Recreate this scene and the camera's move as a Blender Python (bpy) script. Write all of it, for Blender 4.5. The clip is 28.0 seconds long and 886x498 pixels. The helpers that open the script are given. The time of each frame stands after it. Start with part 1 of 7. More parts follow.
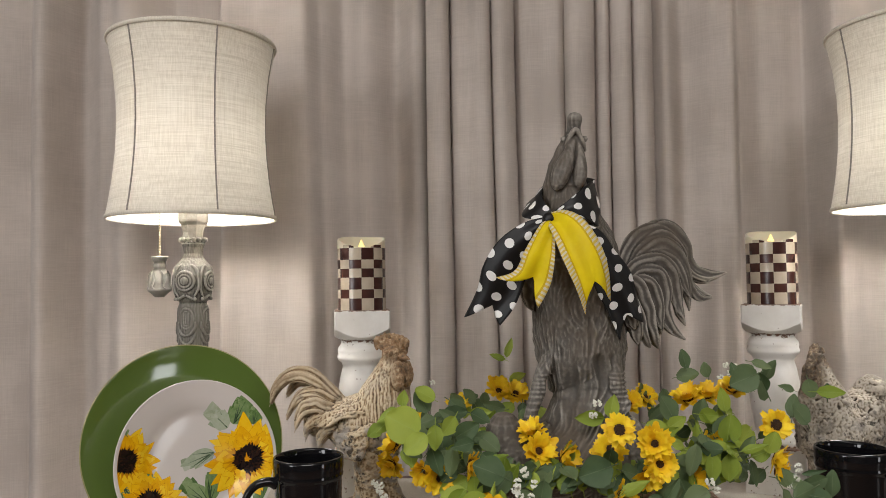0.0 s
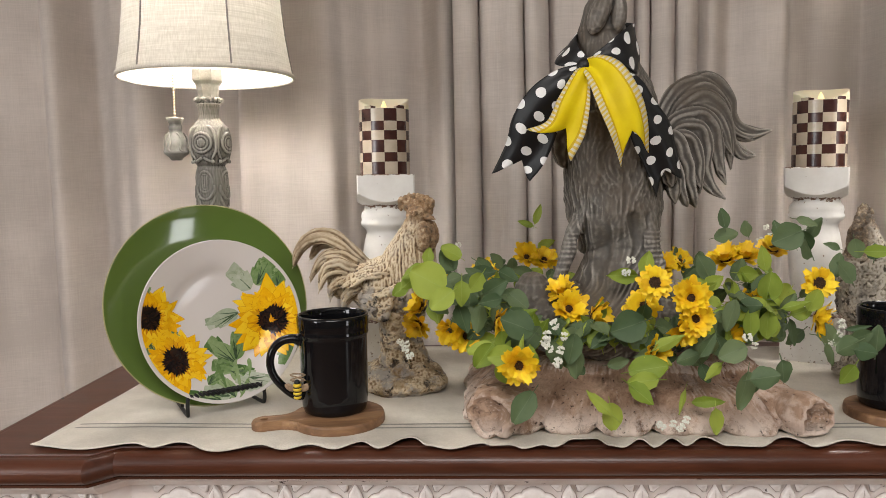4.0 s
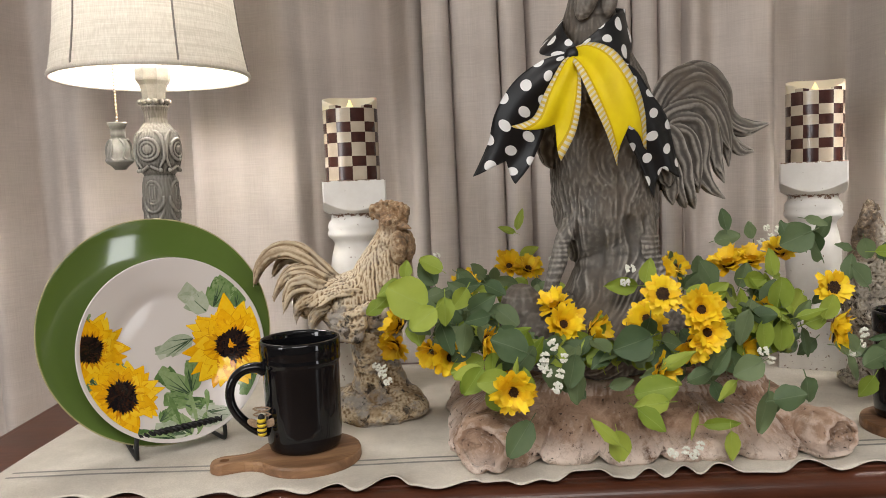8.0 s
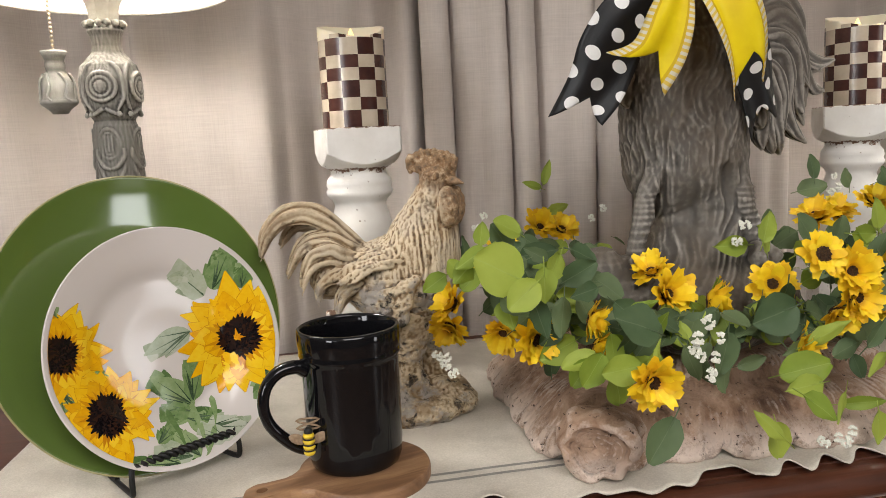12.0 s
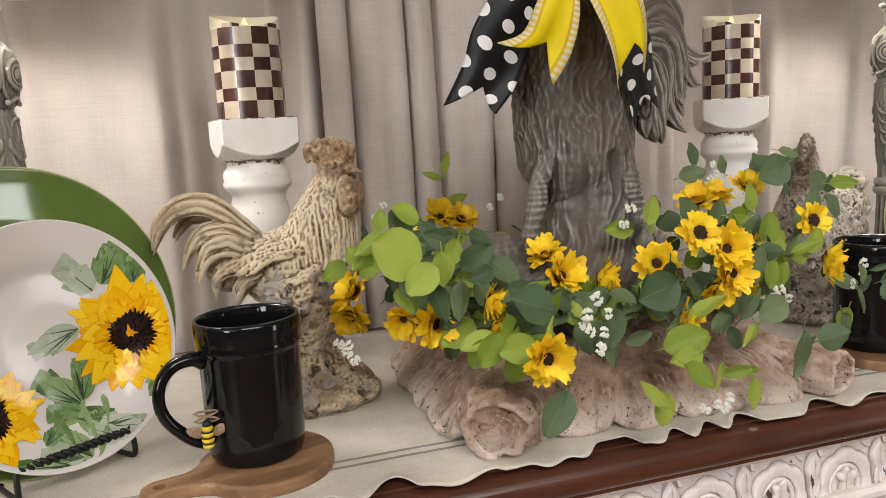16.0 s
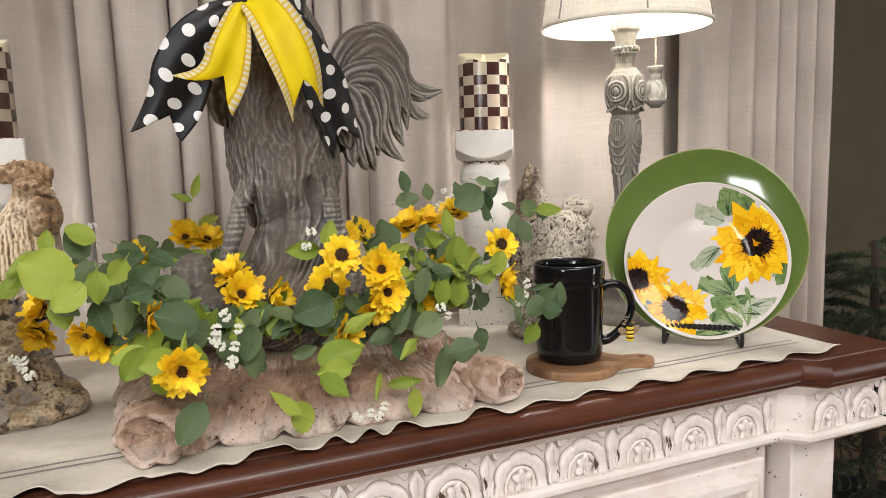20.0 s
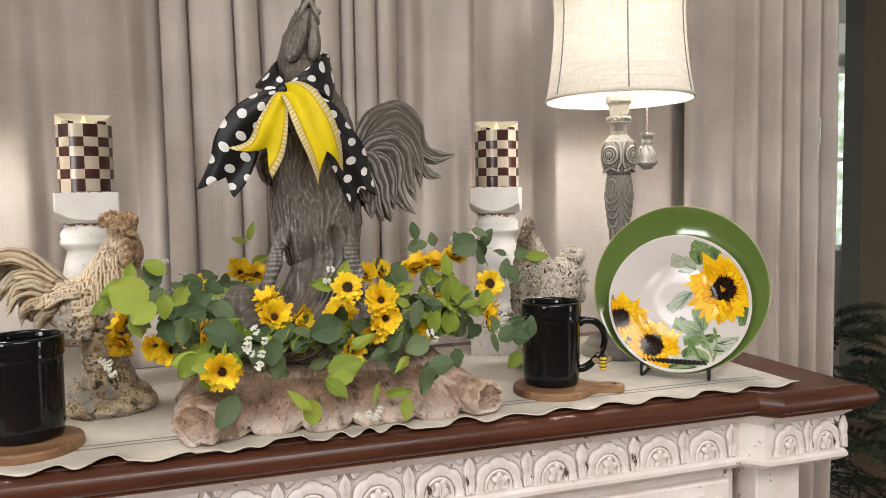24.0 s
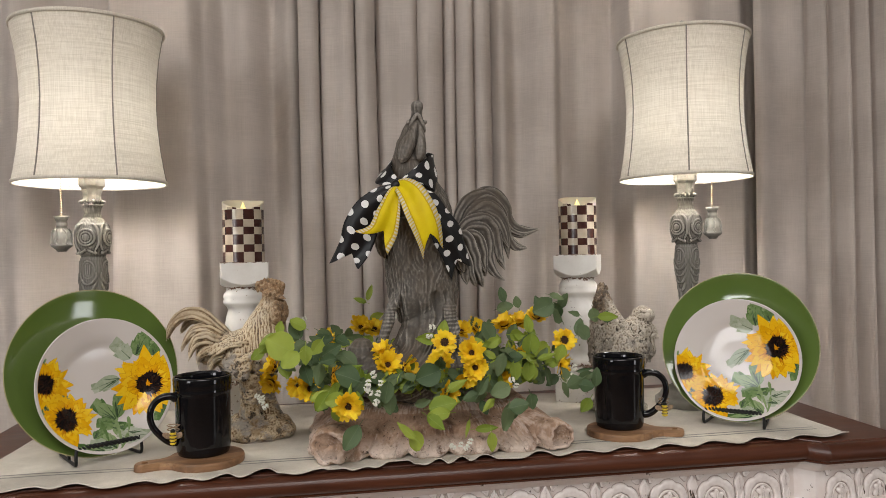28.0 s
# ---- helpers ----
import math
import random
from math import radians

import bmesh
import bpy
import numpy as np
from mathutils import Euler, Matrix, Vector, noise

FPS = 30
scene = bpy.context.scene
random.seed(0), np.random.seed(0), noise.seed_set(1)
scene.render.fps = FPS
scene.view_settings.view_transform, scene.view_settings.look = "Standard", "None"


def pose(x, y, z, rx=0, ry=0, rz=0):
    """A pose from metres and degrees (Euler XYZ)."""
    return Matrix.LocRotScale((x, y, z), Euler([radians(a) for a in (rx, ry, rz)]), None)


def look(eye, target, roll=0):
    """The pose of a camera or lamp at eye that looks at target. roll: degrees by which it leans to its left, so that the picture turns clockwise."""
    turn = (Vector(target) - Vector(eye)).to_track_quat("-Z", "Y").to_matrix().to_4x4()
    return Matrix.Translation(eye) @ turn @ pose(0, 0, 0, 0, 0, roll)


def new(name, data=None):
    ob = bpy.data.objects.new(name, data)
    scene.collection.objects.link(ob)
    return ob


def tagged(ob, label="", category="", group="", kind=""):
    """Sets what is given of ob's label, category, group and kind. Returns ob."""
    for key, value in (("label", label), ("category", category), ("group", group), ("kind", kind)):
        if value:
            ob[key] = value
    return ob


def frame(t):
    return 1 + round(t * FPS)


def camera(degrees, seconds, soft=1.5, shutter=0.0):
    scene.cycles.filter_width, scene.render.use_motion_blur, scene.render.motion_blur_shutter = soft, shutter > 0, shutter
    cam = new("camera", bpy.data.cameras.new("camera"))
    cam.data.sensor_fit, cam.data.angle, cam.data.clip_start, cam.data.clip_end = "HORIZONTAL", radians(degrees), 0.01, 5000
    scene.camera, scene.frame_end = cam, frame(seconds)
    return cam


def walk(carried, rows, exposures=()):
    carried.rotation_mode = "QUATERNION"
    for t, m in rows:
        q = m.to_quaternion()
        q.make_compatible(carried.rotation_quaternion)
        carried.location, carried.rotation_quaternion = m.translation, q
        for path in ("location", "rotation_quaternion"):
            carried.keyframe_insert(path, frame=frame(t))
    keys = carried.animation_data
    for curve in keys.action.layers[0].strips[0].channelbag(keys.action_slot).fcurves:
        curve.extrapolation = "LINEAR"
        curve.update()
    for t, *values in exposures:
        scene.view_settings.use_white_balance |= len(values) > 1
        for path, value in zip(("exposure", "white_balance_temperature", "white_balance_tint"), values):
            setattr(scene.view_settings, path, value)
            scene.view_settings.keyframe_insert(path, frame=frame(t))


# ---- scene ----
cam = camera(62.0, 28.0, soft=0.9)
PATH = [
    (0, (0.042, 0.041, 1.236), (-0.029, 2.037, 1.322), -0.8),
    (0.5, (0.045, 0.047, 1.227), (-0.034, 2.045, 1.286), -0.8),
    (1, (0.046, 0.052, 1.225), (-0.039, 2.051, 1.245), -1.0),
    (1.5, (0.042, 0.059, 1.217), (-0.049, 2.057, 1.2), -1.0),
    (2, (0.042, 0.067, 1.209), (-0.06, 2.064, 1.158), -1.2),
    (2.5, (0.044, 0.072, 1.206), (-0.071, 2.067, 1.121), -1.2),
    (3, (0.041, 0.078, 1.199), (-0.085, 2.071, 1.081), -1.1),
    (3.5, (0.039, 0.077, 1.193), (-0.097, 2.067, 1.038), -1.1),
    (4, (0.038, 0.083, 1.184), (-0.105, 2.069, 0.995), -1.0),
    (4.5, (0.034, 0.091, 1.181), (-0.111, 2.073, 0.961), -1.0),
    (6.5, (0.037, 0.098, 1.179), (-0.095, 2.08, 0.941), -1.3),
    (7, (0.041, 0.107, 1.185), (-0.07, 2.092, 0.965), -1.7),
    (7.5, (0.03, 0.134, 1.185), (-0.051, 2.122, 0.988), -2.0),
    (8, (0.018, 0.171, 1.184), (-0.031, 2.162, 1.005), -2.3),
    (8.5, (0.0, 0.232, 1.175), (-0.02, 2.224, 1.003), -2.3),
    (9, (-0.028, 0.278, 1.17), (-0.013, 2.27, 0.992), -2.1),
    (9.5, (-0.067, 0.321, 1.161), (-0.017, 2.311, 0.96), -1.7),
    (10, (-0.092, 0.334, 1.17), (0.01, 2.319, 0.944), -1.8),
    (10.5, (-0.125, 0.336, 1.172), (0.036, 2.313, 0.919), -2.0),
    (11, (-0.145, 0.339, 1.175), (0.071, 2.309, 0.9), -2.4),
    (11.5, (-0.15, 0.339, 1.176), (0.102, 2.302, 0.89), -2.7),
    (12, (-0.155, 0.337, 1.174), (0.118, 2.297, 0.881), -2.8),
    (12.5, (-0.163, 0.336, 1.172), (0.121, 2.291, 0.862), -2.8),
    (14.5, (-0.166, 0.333, 1.165), (0.178, 2.275, 0.833), -3.0),
    (15, (-0.163, 0.328, 1.162), (0.229, 2.263, 0.841), -3.0),
    (15.5, (-0.159, 0.324, 1.163), (0.295, 2.246, 0.85), -3.0),
    (16, (-0.15, 0.327, 1.164), (0.367, 2.235, 0.857), -3.0),
    (16.5, (-0.138, 0.326, 1.166), (0.446, 2.215, 0.867), -3.0),
    (17, (-0.125, 0.318, 1.164), (0.516, 2.19, 0.873), -3.0),
    (17.5, (-0.121, 0.311, 1.164), (0.57, 2.166, 0.876), -2.9),
    (18, (-0.091, 0.292, 1.166), (0.637, 2.133, 0.88), -2.6),
    (18.5, (-0.038, 0.27, 1.165), (0.715, 2.101, 0.884), -2.3),
    (19, (-0.001, 0.254, 1.168), (0.756, 2.084, 0.889), -1.9),
    (19.5, (0.027, 0.231, 1.166), (0.775, 2.066, 0.895), -1.7),
    (20, (0.048, 0.21, 1.163), (0.772, 2.056, 0.9), -1.7),
    (20.5, (0.063, 0.198, 1.161), (0.76, 2.055, 0.908), -1.9),
    (22.5, (0.053, 0.17, 1.161), (0.735, 2.036, 0.931), -2.5),
    (23, (0.075, 0.117, 1.163), (0.735, 1.993, 0.955), -1.9),
    (23.5, (0.08, 0.06, 1.168), (0.688, 1.958, 0.994), -1.3),
    (24, (0.078, 0.014, 1.173), (0.62, 1.934, 1.038), -1.0),
    (24.5, (0.077, -0.01, 1.176), (0.553, 1.93, 1.072), -1.1),
    (25, (0.081, -0.031, 1.175), (0.508, 1.921, 1.093), -1.4),
    (25.5, (0.071, -0.045, 1.176), (0.464, 1.915, 1.103), -1.8),
    (26, (0.045, -0.068, 1.179), (0.416, 1.897, 1.114), -1.9),
    (26.5, (0.046, -0.099, 1.181), (0.394, 1.87, 1.122), -1.8),
    (27, (0.061, -0.139, 1.186), (0.38, 1.835, 1.145), -1.6),
    (27.5, (0.067, -0.183, 1.201), (0.35, 1.796, 1.182), -1.3),
    (28, (0.066, -0.204, 1.208), (0.318, 1.78, 1.209), -1.2),
]
EXPOSURES = [(0, 0.04), (2, 0.10), (4, 0.31), (8, 0.31), (11, 0.41), (17, 0.41), (20, 0.63), (23, 0.63), (24, 0.51), (26, 0.25), (28, 0.05)]
walk(cam, [(t, look(eye, target, roll)) for t, eye, target, roll in PATH], EXPOSURES)

# ---- light ----
world = bpy.data.worlds.new("sky")
scene.world = world
world.use_nodes = True
wn = world.node_tree.nodes
sky = wn.new("ShaderNodeTexSky")
sky.sky_type, sky.sun_disc, sky.sun_elevation, sky.sun_rotation = "NISHITA", False, radians(40), radians(200)
world.node_tree.links.new(sky.outputs[0], wn["Background"].inputs[0])
wn["Background"].inputs[1].default_value = 0.1


def lamp(name, kind, at, power, colour, size=0.1, size_y=0.1, aim=None):
    data = bpy.data.lights.new(name, kind)
    data.energy, data.color = power, colour
    if kind == "AREA":
        data.shape, data.size, data.size_y = "RECTANGLE", size, size_y
    else:
        data.shadow_soft_size = size
    ob = new(name, data)
    ob.matrix_world = look(at, aim) if aim else Matrix.Translation(at)
    return ob


# daylight from unseen windows behind and beside the walk, and the two table lamps' bulbs
lamp("window_light", "AREA", (4.28, -1.55, 1.12), 30.0, (0.97, 0.985, 1.0), 0.9, 1.9, (0.2, 0.9, 1.2))
lamp("window_light", "AREA", (-3.08, -1.7, 1.70), 76.0, (0.97, 0.985, 1.0), 1.5, 1.5, (0.2, 0.9, 1.2))
lamp("window_light", "AREA", (-2.2, -2.74, 1.95), 5.0, (0.97, 0.985, 1.0), 0.6, 0.5, (0.2, 0.9, 1.2))
# unseen overhead lamp, added to fill the room from above
lamp("ceiling_light", "AREA", (0.2, -1.1, 2.55), 44.0, (1.0, 0.962, 0.938), 1.6, 1.2, (0.2, -0.9, 0.0))
BULB = 4.2
lamp("bulb", "POINT", (-0.371, 1.13, 1.416), BULB, (1.0, 0.98, 0.97), 0.05)
lamp("bulb", "POINT", (0.705, 1.135, 1.416), BULB, (1.0, 0.98, 0.97), 0.05)


# ---- materials ----
class Nodes:
    """Short hand for one material's node tree."""

    def __init__(self, name):
        self.mat = bpy.data.materials.new(name)
        self.mat.use_nodes = True
        self.tree = self.mat.node_tree
        self.bsdf = self.tree.nodes["Principled BSDF"]
        self.out = self.tree.nodes["Material Output"]
        self.coord = self.tree.nodes.new("ShaderNodeTexCoord")

    def add(self, kind, **values):
        node = self.tree.nodes.new(kind)
        for key, value in values.items():
            if key == "operation":
                node.operation = value
            elif key == "blend":
                node.data_type, node.blend_type = "RGBA", value
        return node

    def link(self, a, b):
        self.tree.links.new(a, b)

    def put(self, socket, value):
        if isinstance(value, bpy.types.NodeSocket):
            self.link(value, socket)
        else:
            socket.default_value = value

    def maths(self, operation, a, b=0.0, c=0.0):
        node = self.add("ShaderNodeMath", operation=operation)
        for socket, value in zip(node.inputs, (a, b, c)):
            self.put(socket, value)
        return node.outputs[0]

    def scaled(self, scale, source="Object"):
        node = self.add("ShaderNodeMapping")
        self.link(self.coord.outputs[source], node.inputs[0])
        node.inputs["Scale"].default_value = scale if isinstance(scale, tuple) else (scale,) * 3
        return node.outputs[0]

    def noise(self, scale, detail=4.0, rough=0.55, source="Object", distortion=0.0):
        node = self.add("ShaderNodeTexNoise")
        self.link(self.scaled(scale, source), node.inputs["Vector"])
        node.inputs["Scale"].default_value = 1.0
        node.inputs["Detail"].default_value, node.inputs["Roughness"].default_value = detail, rough
        node.inputs["Distortion"].default_value = distortion
        return node.outputs["Fac"]

    def ramp(self, fac, *stops):
        node = self.add("ShaderNodeValToRGB")
        self.put(node.inputs[0], fac)
        while len(node.color_ramp.elements) < len(stops):
            node.color_ramp.elements.new(0.5)
        for element, (at, colour) in zip(node.color_ramp.elements, stops):
            element.position = at
            element.color = (*colour, 1) if isinstance(colour, tuple) else (colour, colour, colour, 1)
        return node.outputs[0]

    def mix(self, fac, a, b, blend="MIX"):
        node = self.add("ShaderNodeMix", blend=blend)
        self.put(node.inputs[0], fac)
        for socket, value in ((node.inputs[6], a), (node.inputs[7], b)):
            self.put(socket, (*value, 1) if isinstance(value, tuple) else value)
        return node.outputs[2]

    def random(self):
        return self.add("ShaderNodeObjectInfo").outputs["Random"]

    def island(self):
        return self.add("ShaderNodeNewGeometry").outputs["Random Per Island"]

    def bump(self, height, distance=0.001, strength=1.0):
        node = self.add("ShaderNodeBump")
        self.put(node.inputs["Height"], height)
        node.inputs["Distance"].default_value, node.inputs["Strength"].default_value = distance, strength
        self.link(node.outputs[0], self.bsdf.inputs["Normal"])
        return node

    def done(self, colour, rough=0.6, metal=0.0, coat=0.0, spec=0.5):
        self.put(self.bsdf.inputs["Base Color"], (*colour, 1) if isinstance(colour, tuple) else colour)
        self.put(self.bsdf.inputs["Roughness"], rough)
        self.bsdf.inputs["Metallic"].default_value = metal
        self.bsdf.inputs["Coat Weight"].default_value = coat
        self.bsdf.inputs["Coat Roughness"].default_value = 0.05
        self.bsdf.inputs["Specular IOR Level"].default_value = spec
        return self.mat


def plain(name, a, b, scale=30.0, rough=0.6, metal=0.0, coat=0.0, bump=0.0, detail=5.0, spec=0.5, per_object=0.0):
    """Two tones mixed by noise, with fine relief."""
    n = Nodes(name)
    fac = n.noise(scale, detail)
    colour = n.ramp(fac, (0.32, a), (0.68, b))
    if per_object:
        shade = n.maths("MULTIPLY_ADD", n.random(), per_object * 2, 1.0 - per_object)
        colour = n.mix(1.0, colour, n.ramp(shade, (0.0, 0.0), (1.0, 1.0)), "MULTIPLY")
    if bump:
        n.bump(n.noise(scale * 4, 6.0), bump)
    return n.done(colour, rough, metal, coat, spec)


def woven(name, a, b, thread=900.0, see=0.0, rough=0.9, slub=0.5):
    """Linen: fine threads both ways, slubs, soft stains; see: how much light passes through."""
    n = Nodes(name)
    across = n.noise((thread * 0.02, thread * 0.02, thread), 2.0)
    along = n.noise((thread, thread, thread * 0.02), 2.0)
    weave = n.maths("MULTIPLY", n.maths("ADD", across, along), 0.5)
    soft = n.noise(6.0, 3.0)
    nubs = n.noise((thread * 0.05, thread * 0.05, thread * 0.35), 3.0, 0.7)
    weave = n.maths("MULTIPLY_ADD", n.maths("SUBTRACT", nubs, 0.5), 0.3, weave)
    fac = n.maths("ADD", n.maths("MULTIPLY", weave, slub), n.maths("MULTIPLY", soft, 1.0 - slub))
    colour = n.ramp(fac, (0.40, a), (0.60, b))
    n.bump(weave, 0.0005, 0.8)
    n.done(colour, rough, spec=0.15)
    n.bsdf.inputs["Sheen Weight"].default_value = 0.15
    if see:
        thin = n.add("ShaderNodeBsdfTranslucent")
        n.put(thin.inputs[0], colour)
        both = n.add("ShaderNodeMixShader")
        both.inputs[0].default_value = see
        n.link(n.bsdf.outputs[0], both.inputs[1])
        n.link(thin.outputs[0], both.inputs[2])
        n.link(both.outputs[0], n.out.inputs[0])
    return n.mat


M = {}
M["curtain"] = woven("linen_curtain", (0.488, 0.430, 0.383), (0.618, 0.549, 0.495), 900.0, 0.12, slub=0.4)
n = Nodes("sheer_linen")
clear = n.add("ShaderNodeBsdfTransparent")
both = n.add("ShaderNodeMixShader")
both.inputs[0].default_value = 0.7
M["sheer"] = n.done((0.5, 0.46, 0.42), 0.9)
n.link(n.bsdf.outputs[0], both.inputs[1])
n.link(clear.outputs[0], both.inputs[2])
n.link(both.outputs[0], n.out.inputs[0])
M["shade"] = woven("linen_shade", (0.64, 0.585, 0.485), (0.81, 0.76, 0.66), 620.0, 0.062, slub=0.75)
M["shade_in"] = plain("shade_lining", (0.80, 0.78, 0.74), (0.86, 0.84, 0.80), 8.0, 0.8)
M["seam"] = plain("shade_seam", (0.22, 0.20, 0.17), (0.30, 0.27, 0.23), 200.0, 0.9)
M["runner"] = woven("linen_runner", (0.52, 0.475, 0.40), (0.70, 0.65, 0.56), 700.0, slub=0.65)
M["stripe"] = woven("runner_stripe", (0.20, 0.19, 0.17), (0.36, 0.34, 0.30), 1100.0)
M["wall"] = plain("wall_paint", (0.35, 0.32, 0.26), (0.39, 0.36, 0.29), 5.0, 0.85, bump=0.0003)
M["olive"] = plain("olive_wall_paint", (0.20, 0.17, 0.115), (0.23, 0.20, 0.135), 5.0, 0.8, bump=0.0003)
# for the unseen side and back walls, darkened so the mugs reflect less
M["dim"] = plain("unseen_wall_paint", (0.15, 0.13, 0.11), (0.18, 0.16, 0.135), 5.0, 0.85)
M["white"] = plain("ceiling_paint", (0.74, 0.73, 0.70), (0.80, 0.79, 0.76), 5.0, 0.9)
M["floor"] = plain("floor_boards", (0.16, 0.09, 0.05), (0.24, 0.14, 0.08), 8.0, 0.4)


def stained_wood(name, a, b, c, grain=(3.0, 60.0, 60.0), rough=0.38, coat=0.0):
    n = Nodes(name)
    lines = n.noise(grain, 6.0, 0.65, distortion=0.6)
    wear = n.noise(14.0, 4.0)
    colour = n.ramp(lines, (0.25, a), (0.5, b), (0.78, c))
    colour = n.mix(n.ramp(wear, (0.35, 0.0), (0.75, 0.35)), colour, c)
    n.bump(lines, 0.0004, 0.4)
    return n.done(colour, n.maths("MULTIPLY_ADD", wear, 0.2, rough - 0.08), coat=coat, spec=0.4)


M["mahogany"] = stained_wood("mahogany_top", (0.032, 0.010, 0.005), (0.072, 0.022, 0.011), (0.125, 0.042, 0.020), rough=0.30)
M["board"] = stained_wood("acacia_board", (0.085, 0.040, 0.019), (0.20, 0.10, 0.05), (0.44, 0.26, 0.13), (9.0, 60.0, 60.0), 0.5, 0.05)


def painted(name, paint, under, amount=0.42, dirt=(0.5, 0.44, 0.38)):
    """Chalky white paint, worn through to dark wood at points and glazed in the hollows."""
    n = Nodes(name)
    chips = n.noise(70.0, 6.0, 0.7)
    patches = n.noise(9.0, 3.0)
    where = n.maths("MULTIPLY", chips, n.maths("MULTIPLY_ADD", patches, 0.7, 0.65))
    worn = n.ramp(where, (amount + 0.225, 0.0), (amount + 0.245, 1.0))
    tone = n.ramp(n.noise(22.0, 5.0), (0.35, dirt), (0.62, paint))
    n.bump(n.maths("SUBTRACT", n.noise(180.0, 4.0), worn), 0.0004, 0.6)
    return n.done(n.mix(worn, tone, under), 0.55)


M["distressed"] = painted("distressed_white", (0.78, 0.76, 0.71), (0.09, 0.05, 0.03), 0.44, (0.70, 0.67, 0.61))
M["apron"] = painted("pink_white_paint", (0.84, 0.785, 0.75), (0.07, 0.035, 0.025), 0.44, (0.76, 0.665, 0.62))


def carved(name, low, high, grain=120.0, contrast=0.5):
    """Resin or stone; light painted on high places, wash and shade painted into hollows."""
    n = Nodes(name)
    # curvature drives the tone: shade in hollows, light on ridges
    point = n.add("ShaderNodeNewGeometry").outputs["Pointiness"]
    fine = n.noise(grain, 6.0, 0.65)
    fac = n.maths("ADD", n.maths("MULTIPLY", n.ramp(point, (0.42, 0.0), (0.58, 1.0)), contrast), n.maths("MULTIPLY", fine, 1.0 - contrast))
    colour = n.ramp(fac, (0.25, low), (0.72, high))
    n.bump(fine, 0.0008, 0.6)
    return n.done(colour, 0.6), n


M["carving"] = carved("wash_shaded_carving", (0.46, 0.37, 0.335), (0.87, 0.81, 0.775), 60.0, 0.60)[0]


def weathered(name, low, mid, high, wash, grain=70.0):
    """Grey resin: wash and painted shade in hollows, ridges painted lighter, brownish clouds."""
    n = Nodes(name)
    point = n.ramp(n.add("ShaderNodeNewGeometry").outputs["Pointiness"], (0.45, 0.0), (0.55, 1.0))
    fac = n.maths("ADD", n.maths("MULTIPLY", point, 0.68), n.maths("MULTIPLY", n.noise(grain, 6.0, 0.7), 0.32))
    colour = n.ramp(fac, (0.25, low), (0.50, mid), (0.74, high))
    colour = n.mix(n.ramp(n.noise(13.0, 5.0, 0.65), (0.44, 0.0), (0.62, 0.75)), colour, wash, "MIX")
    # second pass of painted shade in the deepest hollows
    colour = n.mix(n.ramp(point, (0.0, 0.45), (0.42, 0.0)), colour, low)
    n.bump(n.noise(190.0, 6.0, 0.7), 0.0010, 0.7)
    return n.done(colour, 0.58)


M["rooster"] = weathered("grey_resin", (0.028, 0.024, 0.020), (0.096, 0.085, 0.072), (0.34, 0.312, 0.272), (0.105, 0.080, 0.056))
M["lampwood"] = weathered("grey_washed_wood", (0.020, 0.017, 0.013), (0.140, 0.131, 0.113), (0.33, 0.318, 0.285), (0.165, 0.153, 0.130), (160.0, 160.0, 34.0))
M["groove"] = plain("waxed_groove", (0.20, 0.145, 0.12), (0.62, 0.53, 0.48), 130.0, 0.6)
M["wax_dark"] = plain("dark_wax", (0.045, 0.028, 0.020), (0.16, 0.11, 0.085), 180.0, 0.6)
M["black"] = plain("black_glaze", (0.004, 0.004, 0.005), (0.007, 0.007, 0.008), 20.0, 0.05, spec=0.35)
M["iron"] = plain("black_iron", (0.008, 0.008, 0.008), (0.016, 0.016, 0.015), 80.0, 0.45, metal=0.3)
M["green"] = plain("green_glaze", (0.098, 0.158, 0.030), (0.110, 0.172, 0.036), 6.0, 0.10, coat=0.8)
M["gold"] = plain("worn_gold_rim", (0.30, 0.28, 0.12), (0.42, 0.38, 0.18), 60.0, 0.4)
M["china"] = plain("white_china", (0.66, 0.61, 0.575), (0.70, 0.65, 0.615), 4.0, 0.08, spec=0.34)
M["brass"] = plain("brass_chain", (0.45, 0.36, 0.22), (0.60, 0.50, 0.34), 60.0, 0.3, metal=0.9)


# ---- building blocks ----
def part(name, bm, material, parent=None, label="", smooth=True):
    """One mesh object from a bmesh, under a thing or a part."""
    mesh = bpy.data.meshes.new(name)
    bm.to_mesh(mesh)
    bm.free()
    for m in material if isinstance(material, (list, tuple)) else (material,):
        mesh.materials.append(m)
    if smooth:
        mesh.polygons.foreach_set("use_smooth", [True] * len(mesh.polygons))
    ob = new(name, mesh)
    ob.parent = parent
    if label:
        ob["label"] = label
    return ob


def thing(name, m, label, category, group="", kind=""):
    ob = new(name)
    ob.empty_display_size = 0.02
    ob.matrix_world = m
    return tagged(ob, label, category, group, kind)


def lathe(profile, seg=48, bm=None, material=0):
    bm = bm or bmesh.new()
    rings = []
    for r, z in profile:
        if r < 1e-5:
            rings.append([bm.verts.new((0, 0, z))])
        else:
            rings.append([bm.verts.new((r * math.cos(2 * math.pi * k / seg), r * math.sin(2 * math.pi * k / seg), z)) for k in range(seg)])
    for a, b in zip(rings, rings[1:]):
        for k in range(seg):
            k2 = (k + 1) % seg
            quad = [a[k % len(a)], a[k2 % len(a)], b[k2 % len(b)], b[k % len(b)]]
            quad = list(dict.fromkeys(quad))
            if len(quad) > 2:
                bm.faces.new(quad).material_index = material
    return bm


